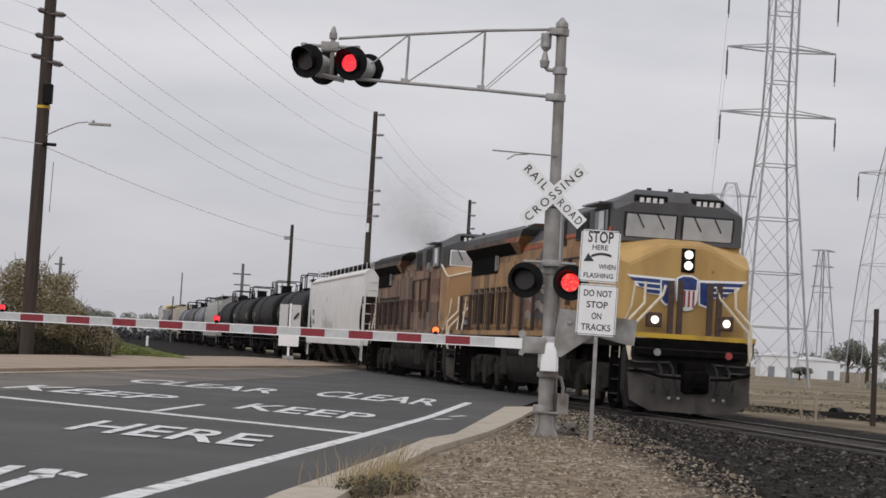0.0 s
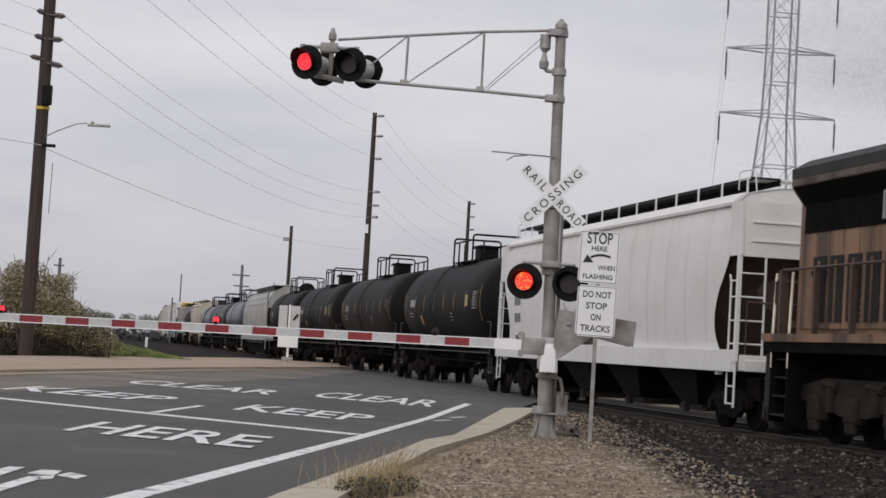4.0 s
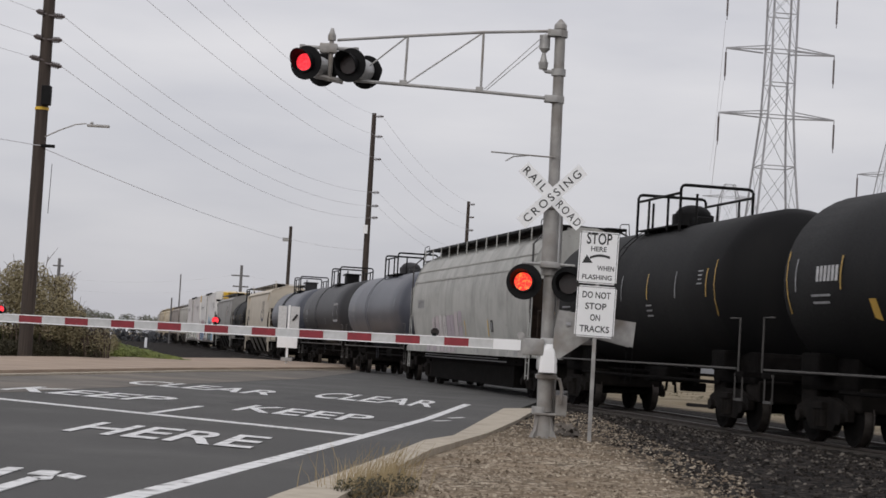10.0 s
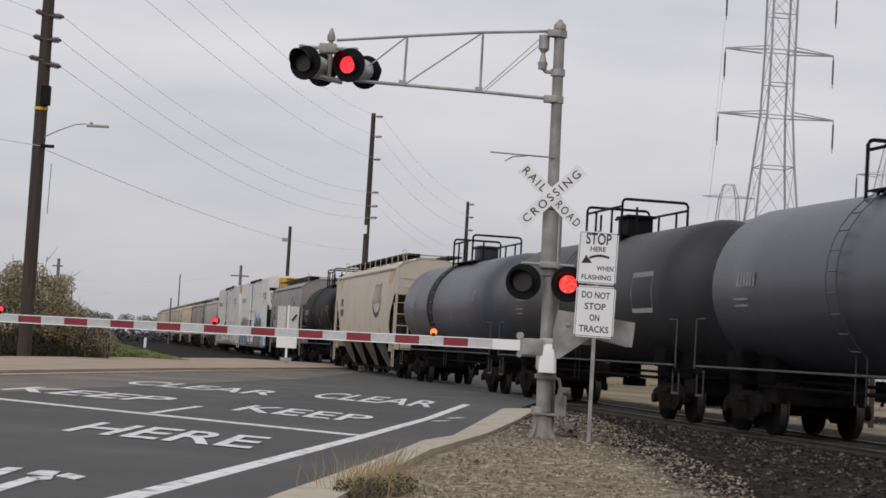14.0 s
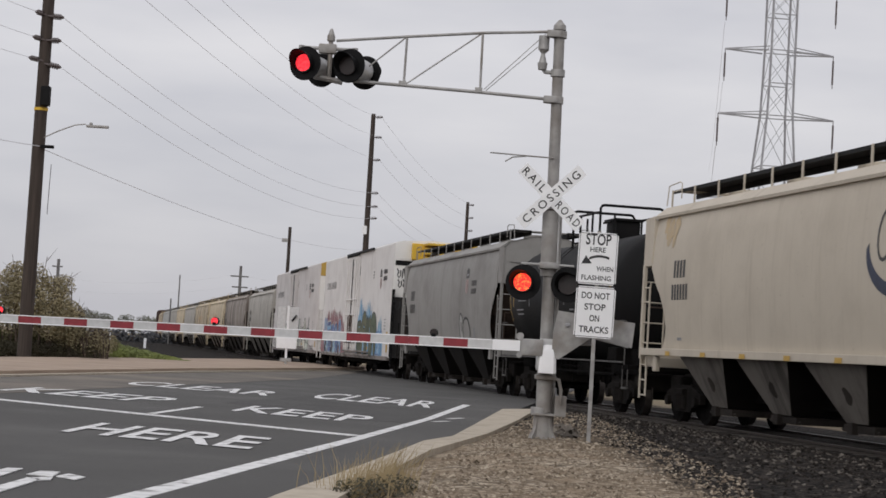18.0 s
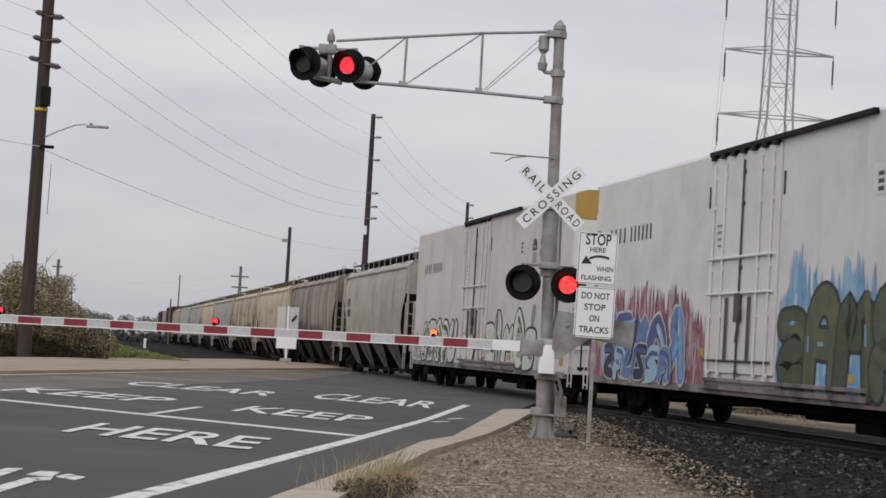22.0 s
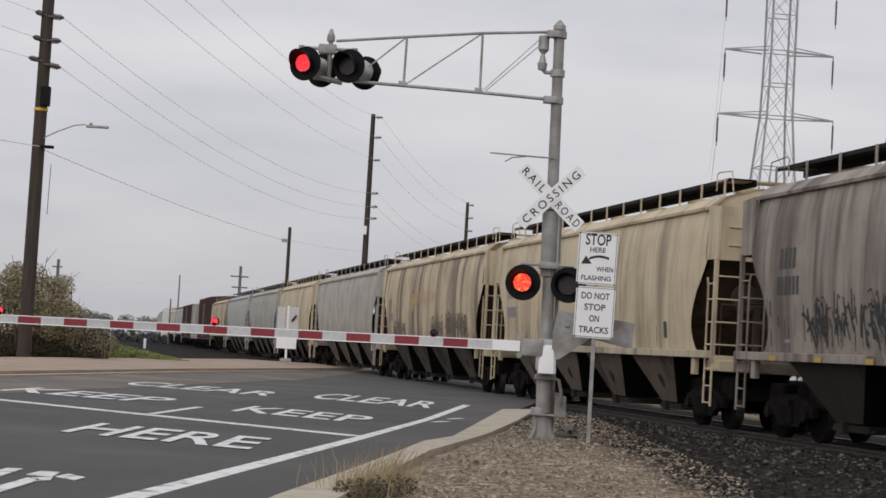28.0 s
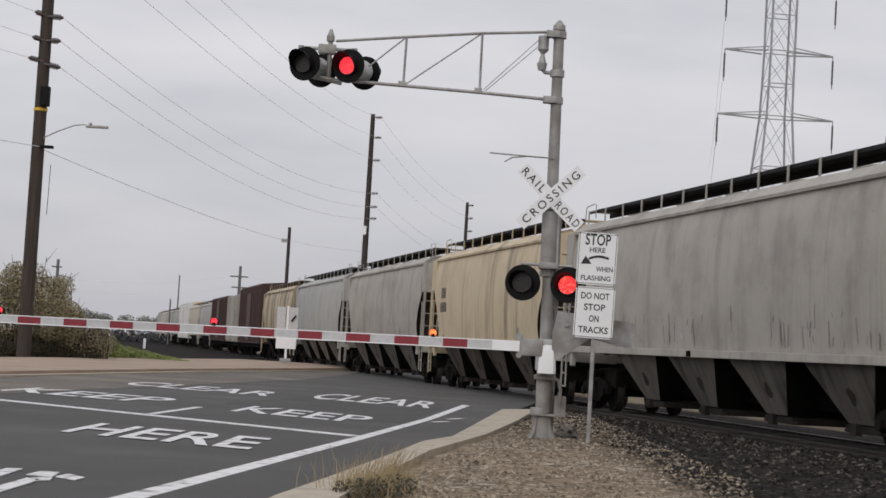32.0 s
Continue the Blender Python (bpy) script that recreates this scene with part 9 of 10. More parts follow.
ball(bm, -13.55, 69.9, 9.02, 0.07, seg=8)
part("street_lamp_arm", bm, M["galv"], big, "grey cobra-head lamp arm", True)
bm = bmesh.new()
box(bm, -15.12, 69.8, 8.05, 0.5, 0.12, 0.12, 0.02)
rod(bm, (-14.98, 69.9, 5.5), (-14.95, 69.9, 7.4), 0.012, 6)
part("cable_bracket", bm, M["black"], big)

p2 = wood_pole("utility_pole", -6.2, 150.0, -0.2, 20.1, 0.30, 0.18, "slim grey wooden power pole behind the train")
for z in (19.85, 18.2, 16.35, 13.65, 12.55, 11.6):
    insulator(p2, (-6.15, 149.8, z - 0.05), (-5.5, 149.8, z), 0.10)
bm = bmesh.new()
box(bm, -6.35, 149.7, 10.6, 0.35, 0.1, 0.7)
part("pole_sign", bm, M["signwhite"], p2, "pale plate on the pole")
p3 = wood_pole("utility_pole", -12.4, 150.0, -0.2, 10.5, 0.17, 0.13, "thin wooden cable pole")
bm = bmesh.new()
box(bm, -12.75, 149.9, 9.4, 0.5, 0.06, 0.3)
part("cable_bracket", bm, M["galv"], p3)
p4 = wood_pole("utility_pole", 2.5, 200.0, -0.2, 17.4, 0.26, 0.17, "distant wooden power pole")
for z in (17.1, 15.7, 14.3):
    insulator(p4, (2.5, 199.8, z - 0.05), (3.1, 199.8, z), 0.10)
p5 = wood_pole("utility_pole", -32.35, 300.0, -0.2, 13.0, 0.32, 0.22, "distant wooden pole with two crossarms", "greywood")
for z, a, b in ((11.3, -33.9, -31.0), (9.55, -33.6, -31.05)):
    bm = bmesh.new()
    box(bm, (a + b) / 2, 299.8, z, b - a, 0.2, 0.22, 0, Matrix.Identity(4))
    part("crossarm", bm, M["greywood"], p5)
wood_pole("utility_pole", -42.1, 300.0, -0.2, 11.0, 0.14, 0.10, "distant thin grey wooden pole", "greywood")
wood_pole("utility_pole", -36.1, 250.0, -0.2, 6.1, 0.12, 0.10, "distant thin grey wooden pole", "greywood")
p8 = wood_pole("utility_pole", -33.0, 160.0, -0.2, 7.2, 0.16, 0.13, "distant pole behind the bushes", "greywood")
bm = bmesh.new()
box(bm, -33.05, 159.9, 6.55, 0.9, 0.1, 0.12)
part("crossarm", bm, M["greywood"], p8)


def wire(p, q, sag, r, name="power_line", label="thin grey overhead wire"):
    p, q = Vector(p), Vector(q)
    bm = bmesh.new()
    pipe(bm, [p + (q - p) * t - Vector((0, 0, 4 * sag * t * (1 - t))) for t in [i / 16 for i in range(17)]], r, 5)
    return solo(name, bm, M["wire"], label, "wire", "overhead wires")


for (xa, za), (xb, zb) in (((-14.86, 13.0), (-5.5, 13.65)), ((-14.9, 12.1), (-5.5, 12.55)), ((-14.84, 11.1), (-5.5, 11.6))):
    wire((xa, 69.8, za), (xb, 149.8, zb), 1.6, 0.010)
for (xa, za), zb in (((-9.9, 10.9), 16.35), ((-8.9, 11.0), 18.2), ((-7.95, 11.1), 19.85)):
    wire((xa, 40.0, za), (-5.5, 149.8, zb), 1.0, 0.008)
for i, (xl, zl) in enumerate(((-15.87, 13.16), (-15.9, 12.2), (-16.0, 11.4))):
    wire((xl, 69.8, zl), (-18.5, 20.0, zl - 0.3), 1.0, 0.009)
wire((-15.2, 69.8, 7.92), (-12.9, 149.9, 9.45), 0.25, 0.014, label="thick grey overhead cable")
wire((-12.6, 149.9, 9.5), (-6.3, 149.9, 8.9), 0.15, 0.014, label="thick grey overhead cable")
wire((-15.4, 69.8, 8.05), (-22.0, 30.0, 7.6), 0.5, 0.014, label="thick grey overhead cable")
for za, zb in ((19.85, 17.1), (18.2, 15.7), (16.35, 14.3), (13.65, 12.0), (12.55, 11.0)):
    wire((-5.5, 149.8, za), (3.1, 199.8, zb), 1.1, 0.010)
for y, z in ((299.8, 11.3), (299.8, 9.5)):
    wire((-31.2, y, z), (4.0, 310, z + 1.5), 1.5, 0.010)
    wire((-33.8, y, z), (-70.0, 310, z - 1), 1.5, 0.010)


# ---------------------------------------------------------------- lattice towers
def bar(bm, p, q, w):
    """An angle iron as a thin square bar."""
    p, q = Vector(p), Vector(q)
    d = q - p
    m = Matrix.Translation((p + q) / 2) @ d.to_track_quat("Z", "Y").to_matrix().to_4x4()
    box(bm, 0, 0, 0, w, w, d.length, 0, m)


def tower(name, cx, cy, levels, arms, w, label, yaw=0, hang=2.0):
    """Lattice tower. levels: height, half width, middle shift from the foot up; arms: height, left and right reach."""
    t = thing(name, label, "transmission tower", pose(cx, cy, 0, 0, 0, yaw))
    sig = ((-1, -1), (1, -1), (1, 1), (-1, 1))
    for k in range(4):
        bm = bmesh.new()
        loft(bm, [[(s + sig[k][0] * h + a * w / 2, sig[k][1] * h + b * w / 2, z) for a, b in sig] for z, h, s in levels])
        part("leg", bm, M["tower"], t, "steel corner leg")
    for i, ((z0, h0, s0), (z1, h1, s1)) in enumerate(zip(levels, levels[1:])):
        for k in range(4):
            a, b = sig[k], sig[(k + 1) % 4]
            lines = [((s0 + a[0] * h0, a[1] * h0, z0), (s1 + b[0] * h1, b[1] * h1, z1), 0.24), ((s0 + b[0] * h0, b[1] * h0, z0), (s1 + a[0] * h1, a[1] * h1, z1), 0.24)]
            lines.append(((s1 + a[0] * h1, a[1] * h1, z1), (s1 + b[0] * h1, b[1] * h1, z1), 0.5))
            for p, q, f in lines if k % 2 == 0 or h0 > 1.2 else lines[:1]:
                bm = bmesh.new()
                bar(bm, p, q, w * f)
                part("brace", bm, M["tower"], t)
    for z, xl, xr, h, s in arms:
        for e, x in ((-1, xl), (1, xr)):
            bm = bmesh.new()
            for y in (-h, h):
                bar(bm, (s + e * h, y, z), (x, 0, z), w * 0.7)
                bar(bm, (s + e * h, y, z + 0.26), (x, 0, z + 0.03), w * 0.5)
            part("crossarm", bm, M["tower"], t, "tapered steel crossarm")
            if hang:
                bm = bmesh.new()
                rod(bm, (x, 0, z - 0.3), (x, 0, z - hang), 0.07, 8)
                rod(bm, (x, 0, z), (x, 0, z - hang - 0.3), 0.03, 6)
                part("insulator_string", bm, M["porcelain"], t, "dark hanging insulator string")
    return t


LV = [(-0.8, 2.35, 0.2), (4.0, 2.0, 0.1), (7.8, 1.75, 0.05), (11.6, 1.5, 0.0), (15.4, 1.18, 0.0), (19.0, 0.92, 0.05), (21.3, 0.88, 0.08), (23.65, 0.86, 0.1), (26.2, 0.86, 0.1), (28.0, 0.86, 0.1), (30.5, 0.86, 0.1), (33, 0.84, 0.1)]
tower("transmission_tower", 22.95, 130.0, LV, [(19.0, -4.15, 4.2, 0.95, 0), (23.6, -3.85, 4.0, 0.93, 0), (27.9, -3.9, 4.05, 0.93, 0)], 0.13, "grey steel lattice transmission tower", 6)
tower("transmission_tower", 67.6, 330.0, [(0, 2.4, 0), (8, 1.7, 0), (15, 1.1, 0), (22.6, 0.55, 0)], [(22.4, -2.6, 2.6, 0.5, 0), (19.6, -2.3, 2.4, 0.7, 0), (16, -2.3, 2.4, 0.9, 0)], 0.16,
      "distant grey lattice tower", 25, 0)
tower("transmission_tower", 36.3, 150.0, [(-0.4, 2.9, 0), (5.4, 2.5, 0), (10.0, 2.1, 0), (14.0, 1.6, 0), (17.5, 1.1, 0), (20.3, 0.6, 0), (22.5, 0.3, 0)],
      [(17.4, -3.0, 3.4, 1.1, 0)], 0.075, "pale steel lattice tower beside another", 0)
tower("transmission_tower", 53.6, 350.0, [(0, 4.2, 0), (10, 3.4, 0), (18, 2.9, 0), (26, 2.3, 0), (33.2, 1.6, 0), (35.6, 0.9, 0)], [(33.2, -5.0, 5.0, 1.6, 0)], 0.16, "distant grey lattice tower", 0, 0)
for xa, za in ((-4.15, 16.7), (-3.85, 21.3), (-3.9, 25.6)):
    wire((22.95 + xa, 130.0, za), (53.6 + xa * 1.1, 350.0, za + 14), 5.0, 0.010, label="thin transmission line wire")

# ---------------------------------------------------------------- far crossing sign, posts and markers
fs = thing("far_signal_post", "white post with the backs of two crossing signs", "traffic sign")
bm = bmesh.new()
box(bm, -7.42, 92.0, 1.45, 0.11, 0.11, 3.1, 0.01)
part("post", bm, M["signwhite"], fs)
for x, w in ((-7.74, 0.42), (-7.12, 0.44)):
    bm = bmesh.new()
    box(bm, x, 91.92, 2.35, w, 0.03, 1.20, 0.01)
    part("sign_back", bm, M["armwhite"], fs, "pale grey sign back")
bm = bmesh.new()
box(bm, -7.43, 91.90, 1.16, 1.0, 0.03, 0.55, 0.01)
part("lower_plate", bm, M["signwhite"], fs, "white lower plate")
bm = bmesh.new()
pipe(bm, [(-7.22, 91.88, 2.25), (-7.0, 91.88, 2.55)], 0.05)
part("bracket", bm, M["black"], fs)
bm = bmesh.new()
box(bm, -7.42, 91.95, 0.32, 0.55, 0.25, 0.18, 0.02)
part("base_clamp", bm, M["galv"], fs)
for x, y, h in ((-25.25, 161.0, 1.05), (-44.0, 250.0, 1.3)):
    bm = bmesh.new()
    box(bm, x, y, h / 2 - 0.24, 0.22, 0.1, h, 0.02)
    solo("marker_post", bm, M["farwhite"], "short white marker post beside the track", "post", "white marker posts")
for x, y, h, lean in ((9.83, 48.0, 0.86, 0), (9.55, 48.1, 0.80, -14)):
    bm = bmesh.new()
    box(bm, 0, 0, h / 2, 0.075, 0.05, h, 0.006)
    solo("marker_post", bm, M["concrete"], "short pale marker post beyond the track", "post", "white marker posts", m=pose(x, y, -0.2, 0, lean, 0))
bm = bmesh.new()
rod(bm, (11.74, 49.8, -0.4), (11.70, 49.8, 2.95), 0.08, 10, 0.07)
rod(bm, (11.64, 49.75, 1.4), (11.64, 49.75, 2.2), 0.03, 6)
solo("wooden_post", bm, M["wood"], "dark upright wooden post on the dirt", "post")
# trench line and pipe behind the track
bm = bmesh.new()
rod(bm, (12.85, 60.0, -0.12), (13.15, 60.5, -0.12), 0.17, 14)
solo("culvert_pipe", bm, M["black"], "dark culvert pipe end lying on the dirt", "pipe")


# ---------------------------------------------------------------- vegetation
def leaf_cloud(bm, rng, centres, n, size, flat=0.7):
    """Many small leaf blades strewn through overlapping clumps."""
    for _ in range(n):
        cx, cy, cz, rx, ry, rz = rng.choice(centres)
        while True:
            a, b, c = rng.uniform(-1, 1), rng.uniform(-1, 1), rng.uniform(-1, 1)
            if a * a + b * b + c * c <= 1:
                break
        p = Vector((cx + a * rx, cy + b * ry, cz + c * rz))
        s = size * rng.uniform(0.5, 1.3)
        u = Vector((rng.uniform(-1, 1), rng.uniform(-1, 1), rng.uniform(-1, 1) * flat)).normalized() * s
        v = u.orthogonal().normalized() * s * rng.uniform(0.35, 0.6)
        vs = [bm.verts.new(p + k) for k in (u, v, -u, -v)]
        bm.faces.new(vs)


def shrub(name, label, rng, centres, n, size, leaf, stems, base, spread):
    t = thing(name, label, "bush")
    bm = bmesh.new()
    for _ in range(stems):
        c = rng.choice(centres)
        p = Vector((c[0] + rng.uniform(-0.3, 0.3) * spread, c[1] + rng.uniform(-0.4, 0.4), base))
        q = Vector((c[0] + rng.uniform(-1, 1) * c[3] * 1.0, c[1] + rng.uniform(-1, 1) * c[4] * 0.5, c[2] + rng.uniform(0.5, 1.15) * c[5]))
        mid = (p + q) / 2 + Vector((rng.uniform(-0.2, 0.2), 0, rng.uniform(0, 0.3)))
        rod(bm, p, mid, 0.045, 5, 0.03)
        rod(bm, mid, q, 0.03, 5, 0.008)
        for _ in range(3):
            a = mid + (q - mid) * rng.uniform(0.2, 0.9)
            rod(bm, a, a + Vector((rng.uniform(-0.5, 0.5), rng.uniform(-0.3, 0.3), rng.uniform(0.1, 0.6))), 0.014, 4, 0.004)
    part("twig_frame", bm, M["bark"], t, "bare brown twigs")
    bm = bmesh.new()
    leaf_cloud(bm, rng, centres, n, size)
    part("crown", bm, leaf, t, "thin autumn foliage")
    return t


rv = random.Random(3)
shrub("roadside_bush", "tall olive-brown bush with thinning leaves", rv,
      [(-17.6, 73, 1.9, 1.6, 1.4, 1.6), (-16.6, 73, 2.7, 0.8, 1.0, 1.1), (-16.0, 73, 2.3, 0.9, 1.2, 1.5), (-15.2, 73, 2.0, 0.8, 1.0, 1.3), (-14.6, 73.4, 1.4, 0.7, 1.0, 1.0), (-19.5, 74, 2.2, 1.6, 1.5, 1.6)],
      21000, 0.060, M["bush"], 40, -0.1, 1.5)
shrub("roadside_bush", "sparse olive bush with bare twig ends", rv, [(-14.0, 73.6, 0.95, 0.7, 0.9, 0.8), (-13.3, 74, 0.75, 0.6, 0.8, 0.6), (-15.0, 74, 2.9, 0.5, 0.6, 0.5)], 3200, 0.042, M["bush"], 34, -0.1, 1.2)


def hedge(name, label, rng, spans, n, size, leaf):
    bm = bmesh.new()
    leaf_cloud(bm, rng, spans, n, size, 0.8)
    return solo(name, bm, leaf, label, "hedge", kind="stuff")


# verge in two colours: shaded foot dark brown, lit top olive
hedge("low_hedge", "low hedge behind the pavement, its foot's shade in dark brown", random.Random(4), [(-20.5 + 0.6 * i, 70.6 + 0.30 * i, 0.30 + 0.04 * math.sin(i * 1.7), 0.65, 0.8, 0.42) for i in range(12)] * 2, 34000, 0.042, M["hedge"])
hedge("weed_verge", "olive grass and weeds above the hedge", random.Random(6), [(-20 + 0.6 * i, 72 + 0.3 * i, 0.92 - 0.02 * i + 0.06 * math.sin(i * 2.3), 0.6, 0.9, 0.34) for i in range(12)], 20000, 0.045, M["grassolive"])
hedge("green_shrub", "bright green weeds on the verge", random.Random(5), [(-15.4 + 0.42 * i, 82.0, 0.52 * (1 - i / 11), 0.5, 0.9, 0.10 + 0.36 * (1 - i / 11)) for i in range(11)], 13000, 0.045,
      M["greenbush"])
bm = bmesh.new()
leaf_cloud(bm, random.Random(9), [(-54 + 1.1 * i, 262 + 3 * math.sin(i * 1.3), 0.5 + 0.25 * math.sin(i * 2.2), 1.2, 1.5, 1.0) for i in range(16)], 2600, 0.25)
solo("yard_scrub", bm, M["scrubdark"], "dark grey scrub beside the far track", "scrub", kind="stuff")


def far_tree(x, y, h, w, rng, label):
    t = thing("tree", label, "tree", group="far trees")
    bm = bmesh.new()
    rod(bm, (x, y, -0.6), (x, y, h * 0.45), w * 0.06, 7, w * 0.03)
    for _ in range(6):
        a = Vector((x, y, h * rng.uniform(0.25, 0.45)))
        rod(bm, a, a + Vector((rng.uniform(-0.4, 0.4) * w, rng.uniform(-0.3, 0.3) * w, h * rng.uniform(0.2, 0.4))), w * 0.025, 5, w * 0.008)
    part("trunk", bm, M["bark"], t)
    bm = bmesh.new()
    cs = [(x + rng.uniform(-0.38, 0.38) * w, y + rng.uniform(-0.3, 0.3) * w, h * rng.uniform(0.4, 0.85), w * rng.uniform(0.16, 0.28), w * 0.25, h * rng.uniform(0.10, 0.18)) for _ in range(9)]
    leaf_cloud(bm, rng, cs, 1500, 0.16 * max(1, h / 5))
    part("crown", bm, M["farleaf"], t, "thin grey-green crown")


rt = random.Random(12)
for x, y, h, w in ((47.5, 215, 5.4, 4.5), (50.0, 216, 5.6, 5.0), (52.6, 214, 4.8, 4.5), (55.0, 215, 5.0, 5), (40.0, 205, 1.7, 2.6), (58, 210, 5.2, 5)):
    far_tree(x, y, h, w, rt, "distant thin grey-green tree")
for x, y, h, w in ((-54.5, 300, 4.6, 5.0), (-50.0, 305, 4.4, 5.5), (-46.5, 320, 4.2, 6.0), (-60, 310, 5, 6), (-66, 305, 5.5, 6)):
    far_tree(x, y, h, w, rt, "distant low grey-green tree")
bm = bmesh.new()
leaf_cloud(bm, rt, [(36 + 2.4 * i, 150 + 6 * math.sin(i * 2.1), 0.0 + 0.25 * math.sin(i * 1.3), 1.6, 1.8, 0.75) for i in range(10)], 2600, 0.16)
solo("far_scrub", bm, M["farleaf"], "low grey-green scrub along the field edge", "scrub", kind="stuff")
bm = bmesh.new()
leaf_cloud(bm, rt, [(-300 + 16 * i, 900, 5 + 2 * math.sin(i * 1.9), 11, 10, 4.5) for i in range(60)], 5200, 1.5)
solo("far_woods", bm, M["farleaf"], "hazy grey-green woods on the horizon", "woods", kind="stuff")


def far_shed(x, y, w, d, h, wall, label):
    t = thing("shed", label, "building", group="far sheds")
    bm = bmesh.new()
    box(bm, x, y, h / 2 - 0.8, w, d, h, 0.03)
    part("wall", bm, wall, t)
    bm = bmesh.new()
    prism(bm, [(-w / 2 - 0.2, 0), (w / 2 + 0.2, 0), (0, 0.5)], Matrix.Translation((x, y + d / 2 + 0.2, h - 0.8)) @ Matrix.Rotation(radians(90), 4, "X"), d + 0.4)
    part("roof", bm, M["farwhite"], t, "pale metal roof")
    for k in range(max(2, int(w / 2.5))):
        bm = bmesh.new()
        box(bm, x - w / 2 + (k + 0.6) * w / max(2, int(w / 2.5)), y - d / 2 - 0.02, h * 0.4 - 0.8, 0.9, 0.06, h * 0.4)
        part("door", bm, M["fargrey"], t)


far_shed(53.0, 262, 6.5, 5, 3.3, M["farwhite"], "distant white metal shed")
far_shed(47.0, 258, 5.0, 4, 3.6, M["farwhite"], "distant grey shed with a pale roof")
far_shed(60.5, 240, 7.0, 5, 3.4, M["farwhite"], "distant white metal shed")
far_shed(40.0, 280, 9.0, 5, 3.4, M["fargrey"], "distant grey shed with a pale roof")

rw = random.Random(44)
bm = bmesh.new()
leaf_cloud(bm, rw, [(rw.uniform(9, 34), rw.uniform(52, 105), -0.2, rw.uniform(0.4, 1.3), rw.uniform(0.5, 1.5), rw.uniform(0.10, 0.38)) for _ in range(90)], 9000, 0.07)
solo("field_weeds", bm, M["dryweed"], "dry grey-brown weeds scattered over the field", "weeds", kind="stuff")

# dark ditch edge beyond the track
bm = bmesh.new()
loft(bm, [[(x, y - 0.6, -0.30), (x, y, -0.08 + 0.04 * math.sin(x * 3)), (x + 0.3, y + 1.2, -0.12), (x, y + 2.0, -0.35)] for x, y in [(8.5 + 1.2 * i, 62.5 - 0.75 * i) for i in range(14)]], close=True)
solo("dirt_bank", bm, M["ballast"], "low dark dirt bank along a ditch", "bank", kind="structure")


# ---------------------------------------------------------------- gravel, stones and grass tuft
def strew(name, rng, n, place, lo, hi, material, label):
    """Loose angular stones."""
    vs, fs = [], []
    for _ in range(n):
        x, y = place(rng)
        z = ground_height(x, y)
        s = rng.uniform(lo, hi) * (1.6 if rng.random() < 0.06 else 1)
        a = rng.uniform(0, 6.28)
        k = len(vs)
        for i in range(4):
            t = a + i * 1.571 + rng.uniform(-0.35, 0.35)
            r = s * rng.uniform(0.6, 1.0)
            vs.append((x + r * math.cos(t), y + r * math.sin(t), z + s * rng.uniform(-0.1, 0.35)))
        vs.append((x + rng.uniform(-0.3, 0.3) * s, y + rng.uniform(-0.3, 0.3) * s, z + s * rng.uniform(0.5, 0.9)))
        vs.append((x + rng.uniform(-0.4, 0.4) * s, y + rng.uniform(-0.4, 0.4) * s, z + s * rng.uniform(0.35, 0.8)))
        fs += [(k, k + 1, k + 4), (k + 1, k + 5, k + 4), (k + 1, k + 2, k + 5), (k + 2, k + 3, k + 5), (k + 3, k + 4, k + 5), (k + 3, k, k + 4)]
    me = bpy.data.meshes.new(name)
    me.from_pydata(vs, [], fs)
    me.materials.append(material)
    ob = new(name, me)
    return tagged(ob, label, "stones", kind="stuff")


def stone_material(name, dark, mid, light):
    m = bpy.data.materials.new(name)
    m.use_nodes = True
    n, l = m.node_tree.nodes, m.node_tree.links
    g = n.new("ShaderNodeNewGeometry")
    r = n.new("ShaderNodeValToRGB")
    r.color_ramp.elements.new(0.5)
    for e, (p, c) in zip(r.color_ramp.elements, ((0.0, dark), (0.6, mid), (1.0, light))):
        e.position, e.color = p, (*c, 1)
    l.new(g.outputs["Random Per Island"], r.inputs["Fac"])
    l.new(r.outputs["Color"], n["Principled BSDF"].inputs["Base Color"])
    n["Principled BSDF"].inputs["Roughness"].default_value = 0.9
    n["Principled BSDF"].inputs["Specular IOR Level"].default_value = 0.15
    return m


def kerb_side(y):
    """The gutter's inner edge at y."""
    return -0.68 + (y - 14.9) * 0.117


def tan_place(rng):
    y = 14.0 + 26 * rng.random() ** 1.3
    x = kerb_side(y) + 0.05 + rng.random() * max(0.5, min(3.4, 3.3 - kerb_side(y)))
    return x, y


def dark_place(rng):
    y = 15.0 + 27 * rng.random() ** 1.2
    edge = 2.65 + 0.25 * math.sin(y * 0.9)
    off_max = (LAT - 1.6 - y * TN.y) / TN.x
    return edge + rng.random() ** 0.8 * max(0.3, off_max - edge), y


strew("gravel", random.Random(21), 9000, tan_place, 0.012, 0.034, stone_material("gravel_stone", (0.13, 0.10, 0.075), (0.24, 0.195, 0.145), (0.44, 0.38, 0.30)), "loose pale gravel on the dirt")
strew("ballast_stones", random.Random(22), 6500, dark_place, 0.02, 0.05, stone_material("ballast_stone", (0.008, 0.0068, 0.006), (0.030, 0.025, 0.022), (0.14, 0.125, 0.11)), "loose dark ballast stones")
strew("rubble", random.Random(23), 60, lambda r: (MX + 0.25 + 0.5 * r.random(), MY + 0.8 + 3.5 * r.random()), 0.07, 0.16, stone_material("rubble_stone", (0.08, 0.07, 0.06), (0.17, 0.15, 0.13), (0.3, 0.27, 0.23)),
      "heap of larger broken stones behind the mast")


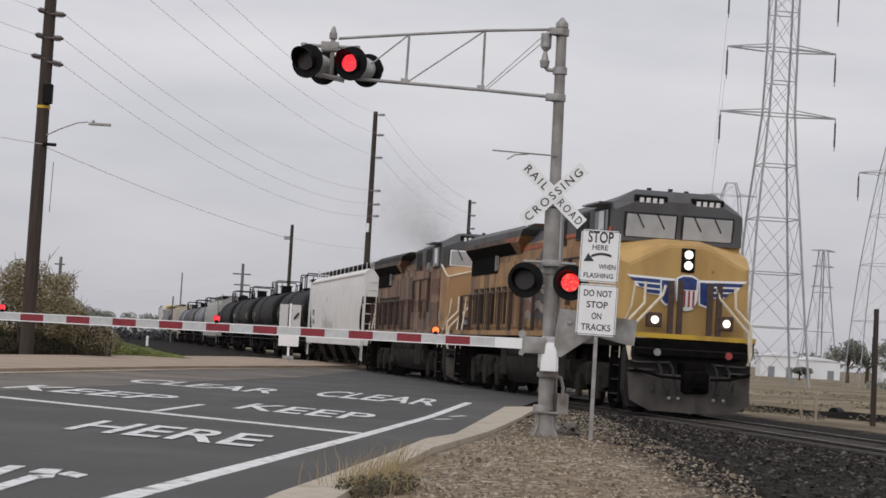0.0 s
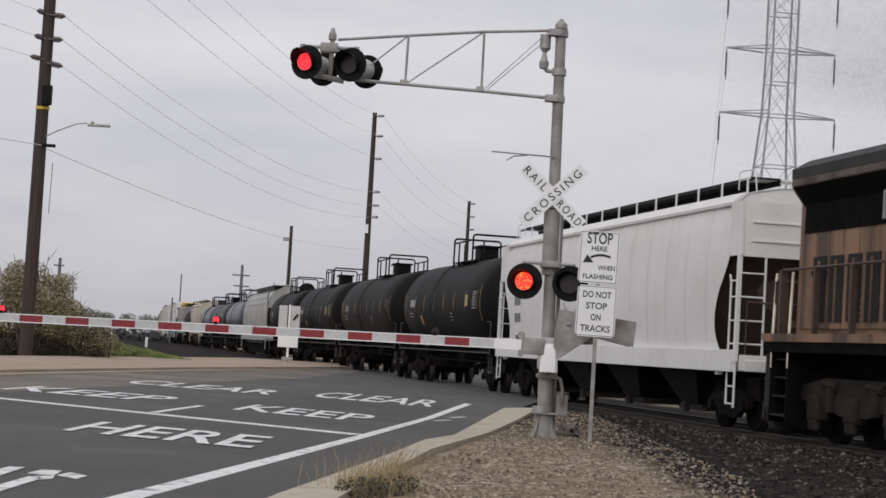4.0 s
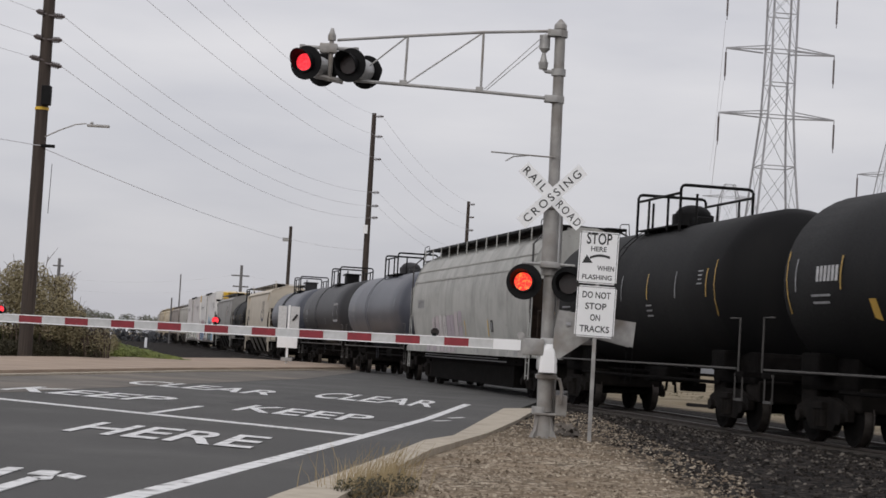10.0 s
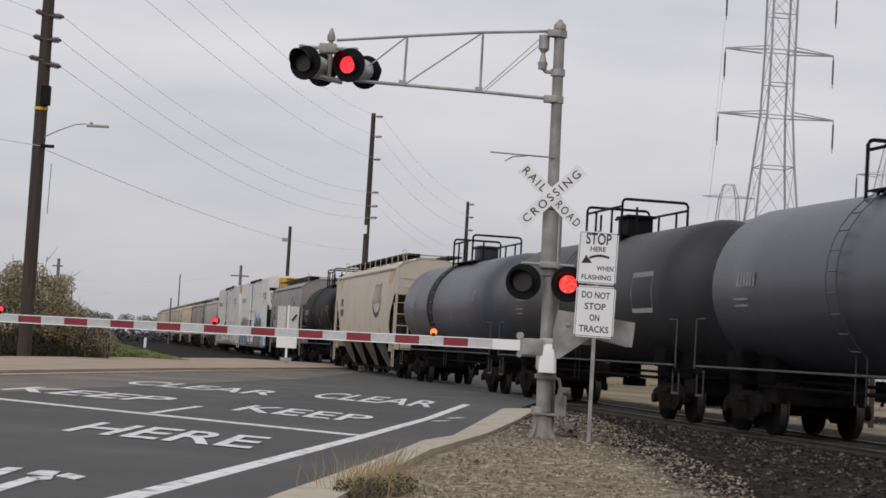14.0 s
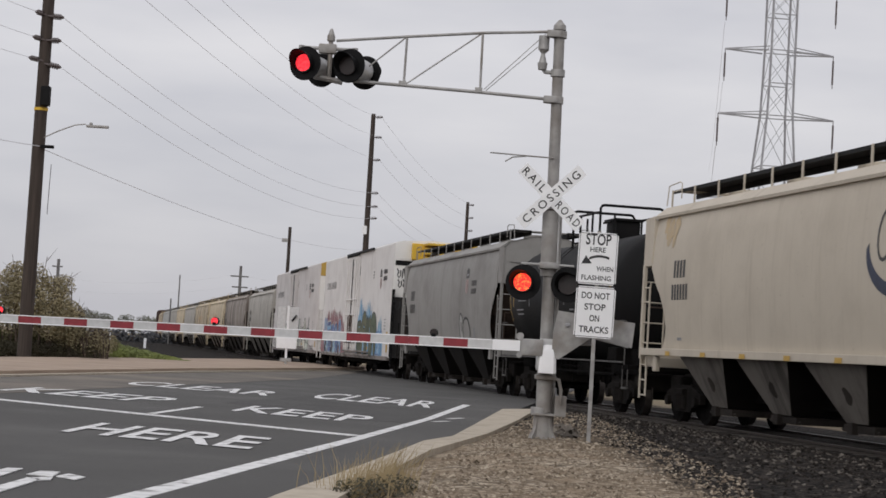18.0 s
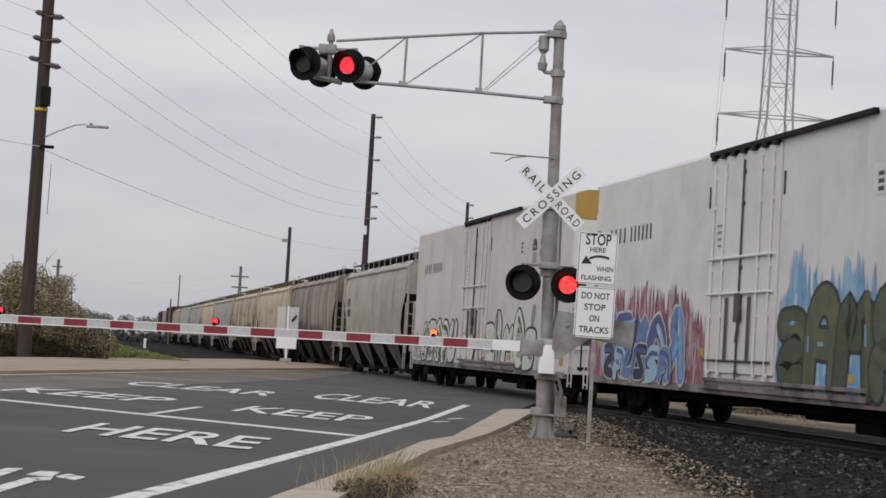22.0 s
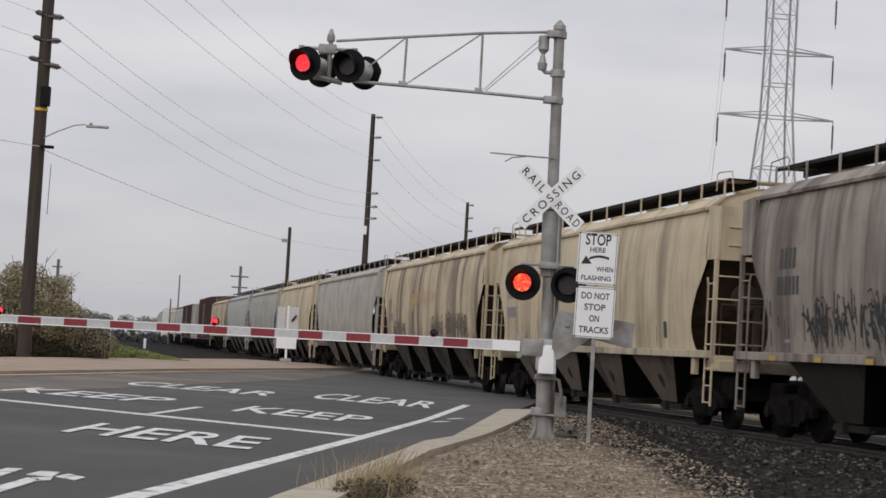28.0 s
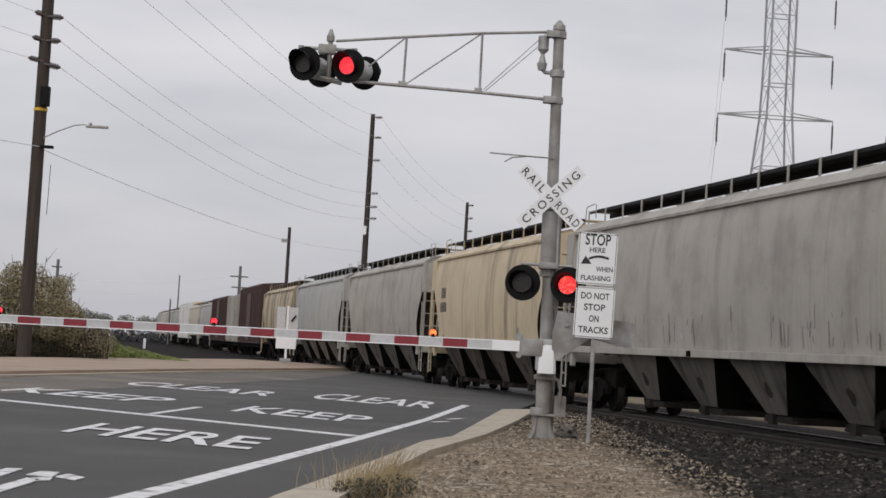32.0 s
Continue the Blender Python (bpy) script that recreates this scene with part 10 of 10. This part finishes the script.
def tuft(x, y, n, h, lean, rng, label):
    bm = bmesh.new()
    for _ in range(n):
        a, b = x + rng.gauss(0, 0.14), y + rng.gauss(0, 0.16)
        hh = h * rng.uniform(0.35, 1.0)
        dx, dy = rng.gauss(lean, 0.22) * hh, rng.gauss(0, 0.15) * hh
        w = rng.uniform(0.002, 0.0045)
        z = ground_height(a, b) - 0.02
        p = [(a, b, z), (a + dx * 0.35, b + dy * 0.35, z + hh * 0.62), (a + dx, b + dy, z + hh)]
        vs = [bm.verts.new((q[0] + s * w * k, q[1], q[2])) for q, k in zip(p, (1, 0.7, 0.15)) for s in (-1, 1)]
        bm.faces.new((vs[0], vs[1], vs[3], vs[2]))
        bm.faces.new((vs[2], vs[3], vs[5], vs[4]))
    return solo("grass_tuft", bm, M["drygrass"], label, "grass", kind="stuff")


rg = random.Random(31)
tuft(-0.55, 15.6, 210, 0.36, 0.10, rg, "dry straw-coloured grass tuft beside the gutter")
tuft(-0.38, 16.2, 190, 0.48, 0.25, rg, "dry straw-coloured grass tuft beside the gutter")
tuft(-0.80, 15.9, 12, 0.50, -0.05, rg, "thin upright dry grass stalks")
bm = bmesh.new()
leaf_cloud(bm, rg, [(-0.55, 15.3, 0.05, 0.25, 0.3, 0.10), (-0.30, 15.6, 0.06, 0.25, 0.3, 0.12)], 900, 0.02)
solo("weed_clump", bm, M["hedge"], "dark green-brown weed clump at the grass foot", "weeds", kind="stuff")


# ---------------------------------------------------------------- movement
TRAIN = [(0, 11.7), (3, 12.1), (6, 12.5), (9, 12.6), (12, 12.65), (16, 12.65), (20, 12.7), (24, 12.85), (28, 12.9), (32, 12.9)]


def run(t):
    """Metres that the train has gone at t seconds."""
    s, (t0, v0) = 0.0, TRAIN[0]
    for t1, v1 in TRAIN[1:]:
        u = min(t, t1)
        if u > t0:
            s += (u - t0) * (v0 + v0 + (v1 - v0) * (u - t0) / (t1 - t0)) / 2
        t0, v0 = t1, v1
    return s


def flash(phase):
    """Rows of angle for a lens: phase 0 is lit while phase 1 is dark; phase 2 stays lit; phase 3 follows phase 1 a little later."""
    rows = [(0.0, 0.0 if phase != 0 else 180.0)]
    if phase == 2:
        return rows + [(32.0, 0.0)]
    turn = rows[0][1]
    for k in range(21):
        for t in (0.3815 + 1.5905 * k + (0.04 if phase == 3 else 0.0), 1.010 + 1.588 * k):
            for dt, a in ((-0.04, 0), (-0.02, 0), (0, 0), (1 / 60, 60), (2 / 60, 120), (0.05, 180), (0.07, 180), (0.09, 180)):
                if 0 < t + dt < 32:
                    rows.append((t + dt, turn + a))
            turn += 180
    return rows + [(32.0, rows[-1][1])]


def motions():
    times = [0.0, 1.0, 2.0, 3.0, 4.0, 5.0, 6.0, 8.0, 10.0, 12.0, 14.0, 16.0, 18.0, 20.0, 22.0, 24.0, 26.0, 28.0, 30.0, 32.0]
    for car, q in CARS:
        bends = q < BEND
        ts = [i * 0.5 for i in range(65)] if bends else times
        walk(car, [(t, on_track(q + run(t))) for t in ts])
    for ob, m, phase in LENSES:
        walk(ob, [(t, m @ Matrix.Rotation(radians(a), 4, "Z")) for t, a in flash(phase)])


motions()
